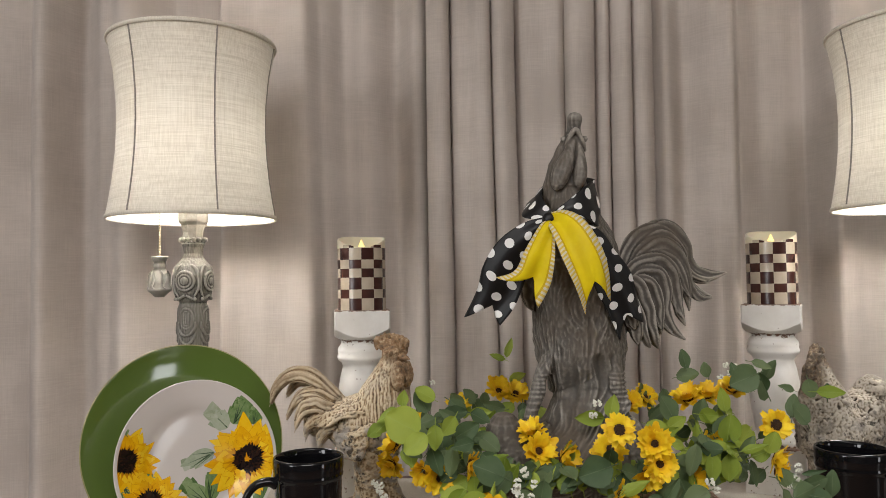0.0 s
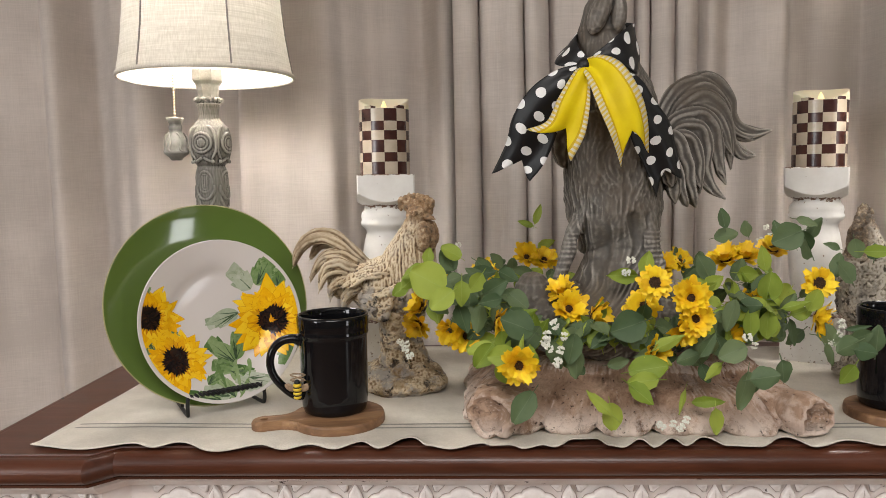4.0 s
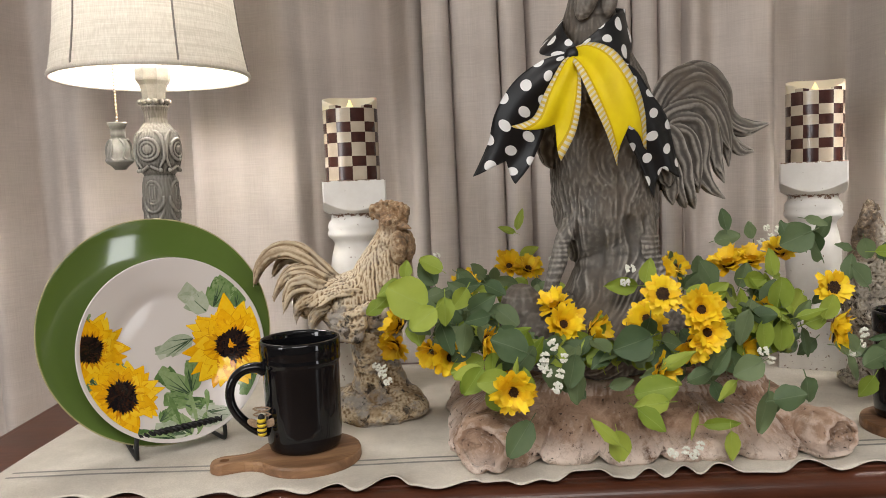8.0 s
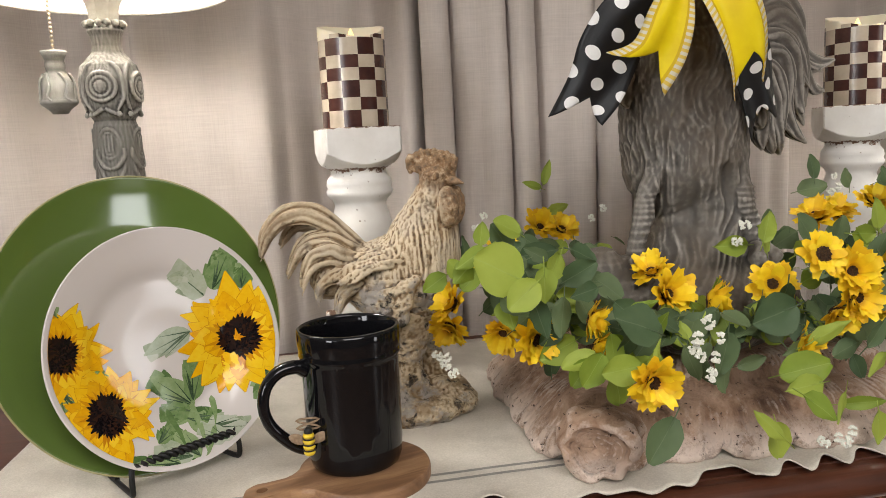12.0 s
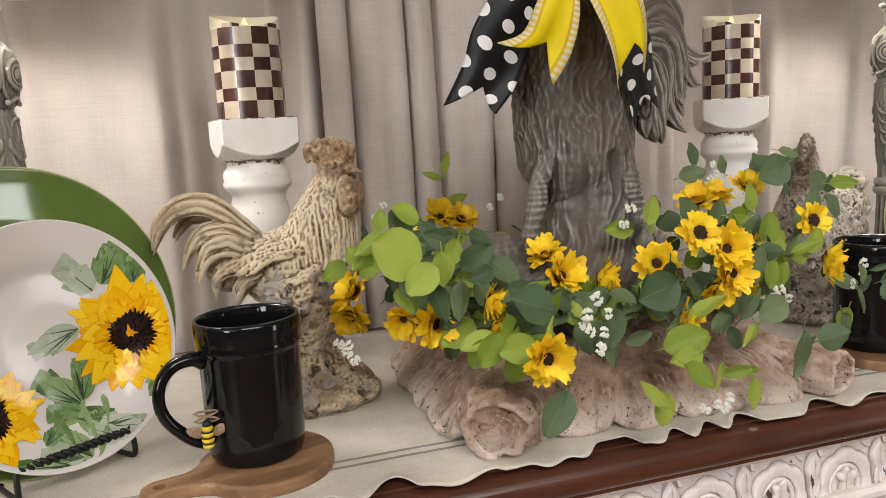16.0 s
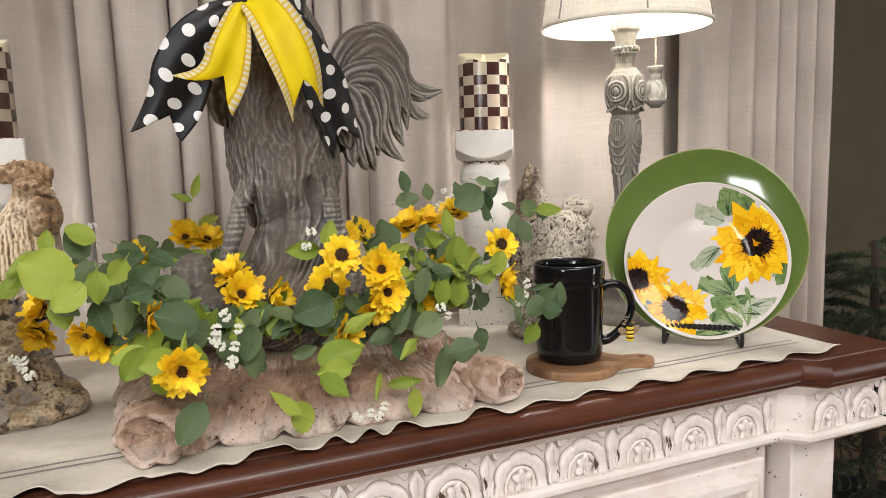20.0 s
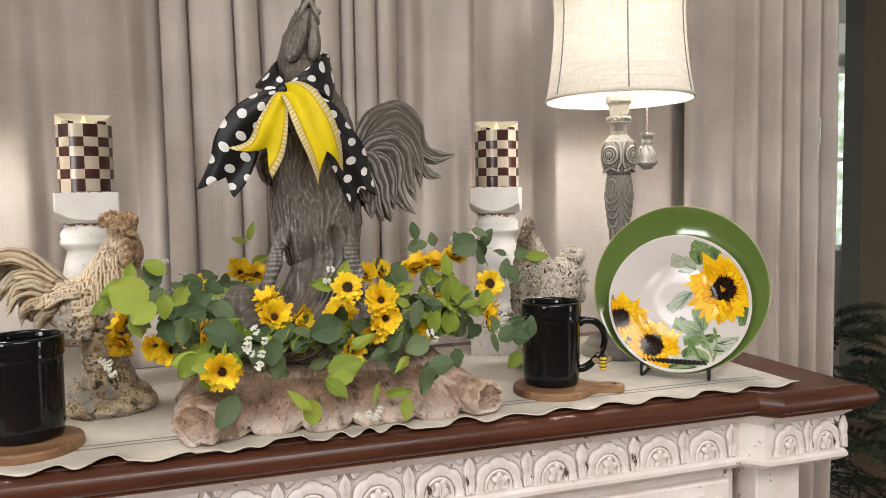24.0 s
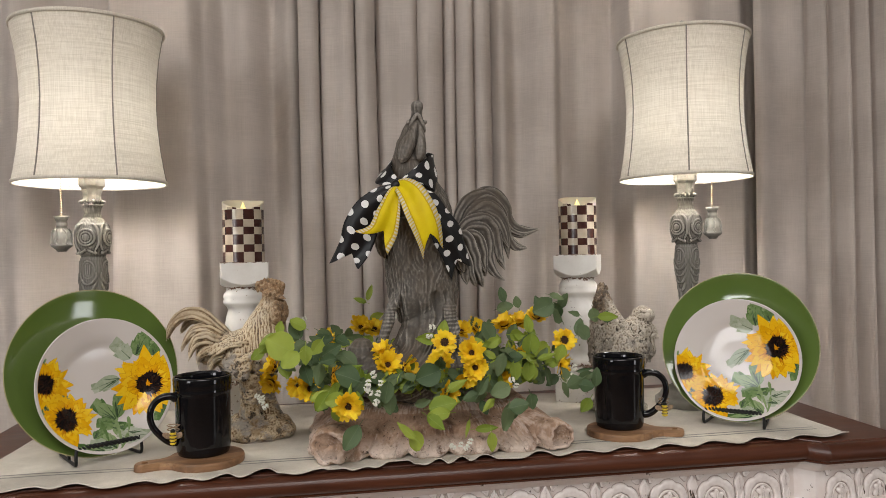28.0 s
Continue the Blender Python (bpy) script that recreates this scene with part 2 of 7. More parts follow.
def tube(points, radii, seg=10, bm=None, flat=1.0, up=(0, 0, 1), close=True):
    """A round or flattened bar along points; radii is one number or one a point."""
    bm = bm or bmesh.new()
    points = [Vector(p) for p in points]
    radii = radii if isinstance(radii, (list, tuple)) else [radii] * len(points)
    rings, side = [], None
    for n, p in enumerate(points):
        way = (points[min(n + 1, len(points) - 1)] - points[max(n - 1, 0)]).normalized()
        if side is None:
            base = Vector(up) if abs(way.dot(Vector(up))) < 0.95 else Vector((1, 0, 0))
            side = way.cross(base).normalized()
        side = (side - way * side.dot(way)).normalized()
        over = side.cross(way)
        rings.append([bm.verts.new(p + radii[n] * (side * math.cos(2 * math.pi * k / seg) + over * flat * math.sin(2 * math.pi * k / seg))) for k in range(seg)])
    for a, b in zip(rings, rings[1:]):
        for k in range(seg):
            bm.faces.new((a[k], b[k], b[(k + 1) % seg], a[(k + 1) % seg]))
    if close:
        bm.faces.new(rings[0])
        bm.faces.new(rings[-1][::-1])
    return bm


def block(size, at=(0, 0, 0), bevel=0.0, bm=None, turn=None, segments=2):
    own = bmesh.new()
    bmesh.ops.create_cube(own, size=1.0)
    bmesh.ops.scale(own, vec=size, verts=own.verts)
    if bevel:
        bmesh.ops.bevel(own, geom=own.edges[:], offset=bevel, segments=segments, profile=0.5, affect="EDGES")
    bmesh.ops.transform(own, matrix=Matrix.Translation(at) @ (turn or Matrix()), verts=own.verts)
    if bm is None:
        return own
    return joined(bm, own)


def joined(bm, other):
    mesh = bpy.data.meshes.new("joint")
    other.to_mesh(mesh)
    other.free()
    bm.from_mesh(mesh)
    bpy.data.meshes.remove(mesh)
    return bm


def ball(at, radii, bm=None, seg=16, turn=None):
    own = bmesh.new()
    bmesh.ops.create_uvsphere(own, u_segments=seg, v_segments=max(6, seg // 2), radius=1.0)
    radii = radii if isinstance(radii, tuple) else (radii,) * 3
    bmesh.ops.transform(own, matrix=Matrix.Translation(at) @ (turn or Matrix()) @ Matrix.Diagonal((*radii, 1)), verts=own.verts)
    return own if bm is None else joined(bm, own)


def fused(bm, voxel, rounds=3):
    """Melts overlapping pieces into one skin and returns it as a bmesh."""
    mesh = bpy.data.meshes.new("lump")
    bm.to_mesh(mesh)
    bm.free()
    ob = new("lump", mesh)
    melt = ob.modifiers.new("melt", "REMESH")
    melt.mode, melt.voxel_size = "VOXEL", voxel
    if rounds:
        soft = ob.modifiers.new("soft", "SMOOTH")
        soft.factor, soft.iterations = 0.5, rounds
    bpy.context.view_layer.update()
    done = bpy.data.meshes.new_from_object(ob.evaluated_get(bpy.context.evaluated_depsgraph_get()))
    out = bmesh.new()
    out.from_mesh(done)
    bpy.data.objects.remove(ob)
    bpy.data.meshes.remove(mesh)
    bpy.data.meshes.remove(done)
    return out


def carve(bm, depth):
    """Moves every point along its normal by depth(place)."""
    bm.normal_update()
    moves = [(v, v.normal * depth(v.co)) for v in bm.verts]
    for v, d in moves:
        v.co += d


def spline(points, count):
    """Points on a smooth curve through the given ones."""
    pts = [Vector(p) for p in points]
    out = []
    for n in range(count):
        s = n / (count - 1) * (len(pts) - 1)
        i = min(int(s), len(pts) - 2)
        f = s - i
        a, b, c, d = pts[max(i - 1, 0)], pts[i], pts[i + 1], pts[min(i + 2, len(pts) - 1)]
        out.append(0.5 * (2 * b + (c - a) * f + (2 * a - 5 * b + 4 * c - d) * f * f + (3 * b - a - 3 * c + d) * f ** 3))
    return out


def lerp(table, x):
    """Smooth interpolation in rows of (x, value)."""
    if x <= table[0][0]:
        return table[0][1]
    for (x0, v0), (x1, v1) in zip(table, table[1:]):
        if x <= x1:
            f = (x - x0) / (x1 - x0)
            return v0 + (v1 - v0) * f * f * (3 - 2 * f)
    return table[-1][1]


# ---- the room ----
def slab(name, size, at, material, label, category):
    ob = part(name, block(size), M[material], smooth=False)
    ob.location = at
    return tagged(ob, label, category, kind="structure")


slab("floor", (8.0, 7.0, 0.1), (0.6, -0.3, -0.05), "floor", "dark stained wooden floor", "floor")
slab("ceiling", (8.0, 7.0, 0.1), (0.6, -0.3, 2.65), "white", "plain white ceiling", "ceiling")
slab("wall_north", (4.3, 0.12, 2.6), (-1.05, 1.56, 1.3), "wall", "plain wall behind the curtains", "wall")
slab("wall_west", (0.12, 7.0, 2.6), (-3.2, -0.3, 1.3), "dim", "unseen side wall, kept dark to dim reflections", "wall")
slab("wall_east", (0.12, 7.0, 2.6), (4.4, -0.3, 1.3), "olive", "dark olive painted wall", "wall")
slab("wall_south", (8.0, 0.12, 2.6), (0.6, -2.86, 1.3), "dim", "unseen back wall, kept dark to dim reflections", "wall")
slab("wall_north_east", (1.4, 0.12, 2.6), (3.80, 3.06, 1.3), "olive", "dark olive wall beside the opening", "wall")


# ---- curtains ----
def curtain(name, x0, x1, y, folds, label, lean=0.0, sheer=()):
    """A hanging cloth; folds(x, z) gives its depth towards the room."""
    nx, nz = int((x1 - x0) / (0.0016 if x1 - x0 < 0.415 else 0.004)), 44
    bm = bmesh.new()
    grid = []
    for i in range(nx + 1):
        x = x0 + (x1 - x0) * i / nx
        column = []
        for k in range(nz + 1):
            z = 0.03 + 2.5 * k / nz
            wob = 0.006 * noise.noise((x * 3.0, z * 1.3, 5.0))
            column.append(bm.verts.new((x + wob + lean * (z - 1.2), y - folds(x, z), z)))
        grid.append(column)
    for a, b in zip(grid, grid[1:]):
        for k in range(nz):
            face = bm.faces.new((a[k], b[k], b[k + 1], a[k + 1]))
            c = face.calc_center_median()
            if any(p[0] < c.x < p[1] and p[2] < c.z < p[3] for p in sheer):
                face.material_index = 1
    ob = part(name, bm, [M["curtain"], M["sheer"]])
    solid = ob.modifiers.new("thickness", "SOLIDIFY")
    solid.thickness, solid.offset = 0.0015, 1.0
    return tagged(ob, label, "curtain", "curtains behind the sideboard")


LEFT_FOLDS = ((-0.80, 0.0), (-0.74, 0.040), (-0.69, -0.008), (-0.62, 0.030), (-0.58, 0.046), (-0.50, 0.004), (-0.420, -0.004), (-0.402, 0.046), (-0.36, 0.038), (-0.30, 0.043), (-0.252, 0.052), (-0.225, 0.032), (-0.185, 0.008), (-0.150, 0.004), (-0.095, -0.016), (-0.05, 0.020), (-0.01, 0.0))
RIGHT_FOLDS = ((0.35, 0.0), (0.40, 0.024), (0.44, 0.004), (0.49, 0.026), (0.515, 0.034), (0.555, -0.018), (0.61, -0.010), (0.672, -0.012), (0.690, 0.046), (0.75, 0.034), (0.82, 0.046), (0.89, 0.024), (0.95, 0.036), (0.99, 0.012), (1.04, 0.0))
EDGE_FOLDS = ((0.95, 0.0), (0.985, 0.034), (1.04, 0.022), (1.085, 0.030), (1.113, 0.004), (1.145, 0.030), (1.177, -0.008), (1.203, 0.030), (1.228, -0.010), (1.252, 0.028), (1.273, -0.012), (1.296, 0.030), (1.318, -0.012), (1.342, 0.030), (1.364, -0.006), (1.39, 0.024))


def hung(x, z, sway=0.012):
    """Folds wander a little from rail to hem."""
    return x + sway * noise.noise((x * 2.6, z * 1.1, 3.0)) + 0.3 * sway * noise.noise((x * 11.0, z * 2.0, 8.0))


def side_folds(x, z):
    s = hung(x, z)
    soft = 0.006 * noise.noise((x * 14.0, z * 0.8, 0.0)) + 0.0025 * noise.noise((x * 38.0, z * 1.1, 4.0))
    if x < -0.78:
        p = x * 21.0 + 0.9 * math.sin(x * 6.0) + 0.25 * z
        return 0.034 * math.sin(p + 0.65 * math.sin(p)) + 0.01 + soft
    return 1.5 * lerp(LEFT_FOLDS if x < 0.2 else RIGHT_FOLDS, s) - 0.012 + soft


# edges of the pleats and how far each stands forward
PLEATS = (-0.045, 0.013, 0.091, 0.134, 0.220, 0.272, 0.297, 0.335, 0.378, 0.42)
STAND = (0.000, 0.010, 0.012, -0.006, 0.010, 0.004, 0.012, 0.005, 0.010)


def gather_folds(x, z):
    """Broad flat pleats that overlap, with a narrow crease between neighbours."""
    s = hung(x, z, 0.006) + 0.006 * (z - 1.2) * math.sin(x * 15)
    s = min(max(s, PLEATS[0]), PLEATS[-1] - 1e-4)
    n = max(k for k in range(len(PLEATS) - 1) if PLEATS[k] <= s)
    wide = PLEATS[n + 1] - PLEATS[n]
    u = (s - PLEATS[n]) / wide
    full = min(wide, 0.042)
    tilt = (0.4, 0.5, -0.4, 0.3, -0.4, 0.5, 0.3, -0.4, 0.3)[n]
    face = STAND[n] + tilt * full * (u - 0.5) + 0.45 * full * math.sin(math.pi * u) ** 0.6
    near = min(u, 1 - u) * wide
    valley = 0.010 * math.exp(-((s - 0.047) / 0.014) ** 2) + 0.006 * math.exp(-((s - 0.180) / 0.016) ** 2)
    return face - valley - (0.026 if s < 0.12 else 0.017) * math.exp(-near / 0.0042) + 0.004 + 0.003 * noise.noise((x * 30.0, z * 0.7, 2.0))


def edge_folds(x, z):
    s = hung(x, z, 0.010)
    return lerp(EDGE_FOLDS, s) + 0.006 + 0.003 * noise.noise((x * 24.0, z * 0.7, 7.0))


curtain("curtain", -2.6, -0.015, 1.40, side_folds, "taupe linen curtain hanging in wide soft folds")
curtain("curtain", -0.03, 0.38, 1.372, gather_folds, "taupe linen curtain edge gathered in narrow folds")
curtain("curtain", 0.36, 1.045, 1.405, side_folds, "taupe linen curtain lit by the table lamp")
curtain("curtain", 0.972, 1.374, 1.375, edge_folds, "taupe linen curtain edge in deep folds beside an opening", 0.0, ((1.260, 1.272, 1.05, 1.36), (1.310, 1.332, 0.99, 1.34)))


# ---- the sideboard ----
CX = 0.187
BREAK = [(-0.738, 0.27), (-0.738, -0.245), (-0.587, -0.245), (-0.565, -0.222), (0.565, -0.222), (0.587, -0.245), (0.738, -0.245), (0.738, 0.27)]


def moulding(profile, inset=0.0, bm=None):
    """A moulding run round the breakfront: rows of (out, z), open at the back."""
    bm = bm or bmesh.new()
    rings = []
    for out, z in profile:
        o = out - inset
        row = []
        for n, (x, y) in enumerate(BREAK):
            sx = math.copysign(1, x)
            sx = sx if abs(x) > 0.7 else 0.0
            row.append(bm.verts.new((x + sx * o, y - (o if y < 0 else 0), z)))
        rings.append(row)
    for a, b in zip(rings, rings[1:]):
        for k in range(len(a) - 1):
            bm.faces.new((a[k], b[k], b[k + 1], a[k + 1]))
    return bm, rings


def raised(bm, outline, thick, groove=0.0009, at=0.0):
    """A flat carved piece with eased edges on a face that looks to -y, in a thin dark-waxed groove."""
    mid = Vector((sum(p[0] for p in outline) / len(outline), sum(p[1] for p in outline) / len(outline)))
    loops = []
    for out, y in ((groove, at + 0.0004), (0.0, at + 0.0006), (-0.0004, at + thick * 0.7), (-0.0014, at + thick), (-0.0040, at + thick * 1.08)):
        loop = []
        for x, z in outline:
            p = Vector((x, z)) - mid
            q = mid + p * max(0.1, 1 + out / max(p.length, 1e-5))
            loop.append(bm.verts.new((q.x, -y, q.y)))
        loops.append(loop)
    n = len(outline)
    for level, (a, b) in enumerate(zip(loops, loops[1:])):
        for k in range(n):
            face = bm.faces.new((a[k], a[(k + 1) % n], b[(k + 1) % n], b[k]))
            face.material_index = 1 if level == 0 else 0
    bm.faces.new(loops[-1])


def raised_arch(bm, inner, outer, thick, foot, tall, lobes=0.0, count=44):
    """A carved arch: a band between two curves, lobed outside, in a thin dark groove."""
    rows = []
    for k in range(count + 1):
        a = math.pi * (-0.10 + 1.20 * k / count)
        wave = lobes * (abs(math.sin(3.5 * (a - 0.5 * math.pi) + 0.5 * math.pi)) ** 0.6 - 0.5)
        big = outer + wave
        row = []
        for r, y in ((big + 0.0009, 0.0004), (big, 0.0006), (big - 0.0005, thick * 0.7), (big - 0.0016, thick), (0.5 * (inner + outer), thick * 0.86), (inner + 0.0014, thick * 0.95), (inner + 0.0004, thick * 0.6), (inner, 0.0006), (inner - 0.0008, 0.0004)):
            row.append(bm.verts.new((r * math.cos(a), -y, foot + tall * r / outer * math.sin(a))))
        rows.append(row)
    for a, b in zip(rows, rows[1:]):
        for k in range(8):
            face = bm.faces.new((a[k], b[k], b[k + 1], a[k + 1]))
            face.material_index = 1 if k in (0, 7) else 0


def carving_mesh(kind):
    """One motif of the frieze: a lobed leaf arch, a plain arch and a wavy leaf in it, a pointed leaf beside it."""
    rnd = random.Random(30 + kind)
    bm = bmesh.new()
    raised_arch(bm, 0.0203, 0.0318, 0.0040, 0.006, 0.0365, 0.0036)
    raised_arch(bm, 0.0148, 0.0192, 0.0032, 0.006, 0.0225)
    # wavy leaf under the arch, broader on one side
    wavy = []
    for k in range(30):
        a = 2 * math.pi * k / 30
        r = 0.0098 + 0.0022 * math.sin(5 * a + 0.8 * kind) + 0.0012 * math.sin(3 * a + 1 + kind)
        wavy.append((0.0015 + r * 0.95 * math.cos(a), max(0.0012, 0.0125 + 1.15 * r * math.sin(a))))
    raised(bm, wavy, 0.0042)
    raised(bm, [(-0.0012, 0.004), (0.0004, 0.004), (0.0022, 0.012), (0.0016, 0.020), (0.0002, 0.021), (-0.0004, 0.012)], 0.0012, 0.0005, 0.0043)
    # pointed leaf between this arch and the next, smaller ones at its foot
    half = [(0.0, 0.0492), (0.0030, 0.0440), (0.0072, 0.0370), (0.0082, 0.0315), (0.0062, 0.0225), (0.0050, 0.0140), (0.0040, 0.0020)]
    raised(bm, [(0.0391 + x, z) for x, z in half] + [(0.0391 - x, z) for x, z in half[:0:-1]], 0.0050)
    for g in (-1, 1):
        raised(bm, [(0.0391 + g * x, z) for x, z in ((0.0010, 0.002), (0.0054, 0.002), (0.0068, 0.010), (0.0046, 0.0215), (0.0018, 0.014))][::g], 0.0014, 0.0006, 0.0048)
    raised(bm, [(0.0391 + x, z) for x, z in ((-0.0005, 0.024), (0.0005, 0.024), (0.0007, 0.034), (0.0, 0.043), (-0.0007, 0.034))], 0.0002, 0.0005, 0.0052)
    # small leaves under the top moulding
    for g in (-1, 1):
        raised(bm, [(g * x, z) for x, z in ((0.0190, 0.0470), (0.0270, 0.0490), (0.0320, 0.0485), (0.0300, 0.0400), (0.0262, 0.0395))][::g], 0.0026)
    for v in bm.verts:
        v.co.x += 0.0007 * noise.noise((v.co.x * 220, kind * 5.0, v.co.z * 220))
        v.co.z += 0.0007 * noise.noise((v.co.x * 220, kind * 5.0 + 9, v.co.z * 220))
        v.co.y *= 1.1 + 0.25 * noise.noise((v.co.x * 160, kind * 3.0, v.co.z * 160))
    bmesh.ops.recalc_face_normals(bm, faces=bm.faces)
    bm.faces.ensure_lookup_table()
    # dark wax left in a few hollows
    first = len(bm.faces)
    spots = [[], [(0.0345, 0.012, 0.020, 0.0016), (0.0385, 0.012, 0.018, 0.0012), (-0.0345, 0.014, 0.014, 0.0012)], [(0.0135, 0.010, 0.013, 0.0022), (-0.0345, 0.010, 0.010, 0.0011)], [(-0.0150, 0.012, 0.013, 0.0022), (0.0342, 0.016, 0.014, 0.0013)]][kind]
    for x, z, tall, wide in spots:
        last = None
        for k in range(9):
            t = k / 8
            w = wide * (0.35 + math.sin(math.pi * t)) * rnd.uniform(0.6, 1.2)
            now = [bm.verts.new((x + g * w + 0.0012 * math.sin(5 * t), -0.0072, z + tall * (t - 0.2))) for g in (-1, 1)]
            if last:
                bm.faces.new((last[0], last[1], now[1], now[0]))
            last = now
    for n, face in enumerate(bm.faces):
        if n >= first:
            face.material_index = 2
    mesh = bpy.data.meshes.new("carving")
    bm.to_mesh(mesh)
    bm.free()
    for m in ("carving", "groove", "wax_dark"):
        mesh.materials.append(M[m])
    mesh.polygons.foreach_set("use_smooth", [True] * len(mesh.polygons))
    return mesh


def sideboard():
    top = thing("sideboard", pose(CX, 1.064, 0, 0, 0, 1.8), "white distressed carved sideboard with a dark mahogany top", "sideboard")
    # top board with a rounded, stepped front edge that follows the breakfront
    edge = [(-0.03, 0.9), (-0.0115, 0.9), (-0.0110, 0.8985), (-0.0075, 0.8982)] + [(-0.0040 + 0.0148 * math.cos(a), 0.8845 + 0.0138 * math.sin(a)) for a in np.linspace(1.72, -1.25, 20)] + [(0.0018, 0.8712), (0.0010, 0.868), (-0.006, 0.866), (-0.03, 0.866)]
    bm, rings = moulding(edge)
    bm.faces.new(rings[0][::-1])
    part("tabletop", bm, M["mahogany"], top, "polished dark mahogany top with rounded edge", smooth=False)
    # mouldings above and below the frieze
    bm, _ = moulding([(-0.05, 0.8655), (-0.012, 0.8655), (-0.012, 0.861), (-0.016, 0.858), (-0.020, 0.854), (-0.024, 0.851), (-0.05, 0.851)])
    part("upper_moulding", bm, M["apron"], top, smooth=False)
    bm, _ = moulding([(-0.06, 0.804), (-0.018, 0.804), (-0.015, 0.800), (-0.015, 0.795), (-0.020, 0.790), (-0.026, 0.786), (-0.06, 0.786)])
    part("lower_moulding", bm, M["apron"], top, smooth=False)
    bm, _ = moulding([(-0.028, 0.852), (-0.028, 0.803)])
    part("frieze", bm, M["apron"], top, smooth=False)
    kinds = [carving_mesh(k) for k in range(4)]
    spots = [(0.0782 * (k - 6.5), -0.222 + 0.028) for k in range(14)] + [(g * (0.628 + 0.064 * k), -0.245 + 0.028) for g in (-1, 1) for k in range(2)]
    for n, (x, y) in enumerate(spots):
        ob = new("carving", kinds[(0, 0, 1, 0, 0, 2, 0, 0, 3, 0, 2, 1, 0, 0, 0, 1, 0, 2)[n]])
        ob.parent = top
        ob.matrix_basis = pose(x, y - 0.0005, 0.8025)
        if abs(x) > 0.6:
            ob.scale = (0.80, 1, 1)
    # carcass, doors and posts
    part("carcass", block((1.14, 0.43, 0.72), (0, 0.04, 0.42), 0.003), M["apron"], top, smooth=False)
    for k in range(3):
        x = (k - 1) * 0.372
        door = part("door", block((0.362, 0.016, 0.655), (x, -0.181, 0.44), 0.003), M["apron"], top, smooth=False)
        bm = bmesh.new()
        for sx, sz, w, hgt in ((0, 0.300, 0.33, 0.02), (0, -0.300, 0.33, 0.02), (-0.155, 0, 0.02, 0.60), (0.155, 0, 0.02, 0.60)):
            block((w, 0.014, hgt), (x + sx, -0.192, 0.44 + sz), 0.005, bm)
        part("panel_moulding", bm, M["apron"], door, smooth=False)
        part("knob", ball((x + 0.13, -0.205, 0.48), 0.012), M["iron"], door, "dark round knob")
    for s in (-1, 1):
        part("corner_post", block((0.078, 0.45, 0.78), (s * 0.632, 0.03, 0.39), 0.003), M["apron"], top, smooth=False)
        part("side_panel", block((0.02, 0.38, 0.70), (s * 0.69, 0.06, 0.43), 0.003), M["apron"], top, smooth=False)
    return top


sideboard()


# ---- table runner ----
# where the runner's wavy front edge lies: x, y of each crest and hollow
WAVES = ((-0.48, 0.828), (-0.41, 0.818), (-0.355, 0.832), (-0.33, 0.824), (-0.306, 0.836), (-0.262, 0.818), (-0.215, 0.831), (-0.19, 0.823), (-0.162, 0.836), (-0.134, 0.827), (-0.107, 0.841), (-0.088, 0.829), (-0.055, 0.853), (-0.036, 0.836), (-0.012, 0.830), (0.023, 0.841), (0.030, 0.837), (0.051, 0.839), (0.065, 0.832), (0.086, 0.839), (0.096, 0.836), (0.121, 0.855), (0.142, 0.856), (0.154, 0.841), (0.167, 0.838), (0.190, 0.856), (0.200, 0.840), (0.224, 0.857), (0.232, 0.841), (0.258, 0.861), (0.275, 0.844), (0.307, 0.842), (0.343, 0.864), (0.364, 0.844), (0.405, 0.858), (0.436, 0.848), (0.470, 0.860), (0.502, 0.849), (0.540, 0.864), (0.572, 0.852), (0.612, 0.867), (0.650, 0.855), (0.688, 0.870), (0.722, 0.858), (0.757, 0.871), (0.790, 0.860), (0.83, 0.872), (0.88, 0.865))


def runner_edge(x):
    for (x0, y0), (x1, y1) in zip(WAVES, WAVES[1:]):
        if x <= x1:
            u = max(0.0, (x - x0) / (x1 - x0))
            return y0 + (y1 - y0) * (0.5 - 0.5 * math.cos(math.pi * u))
    return WAVES[-1][1]


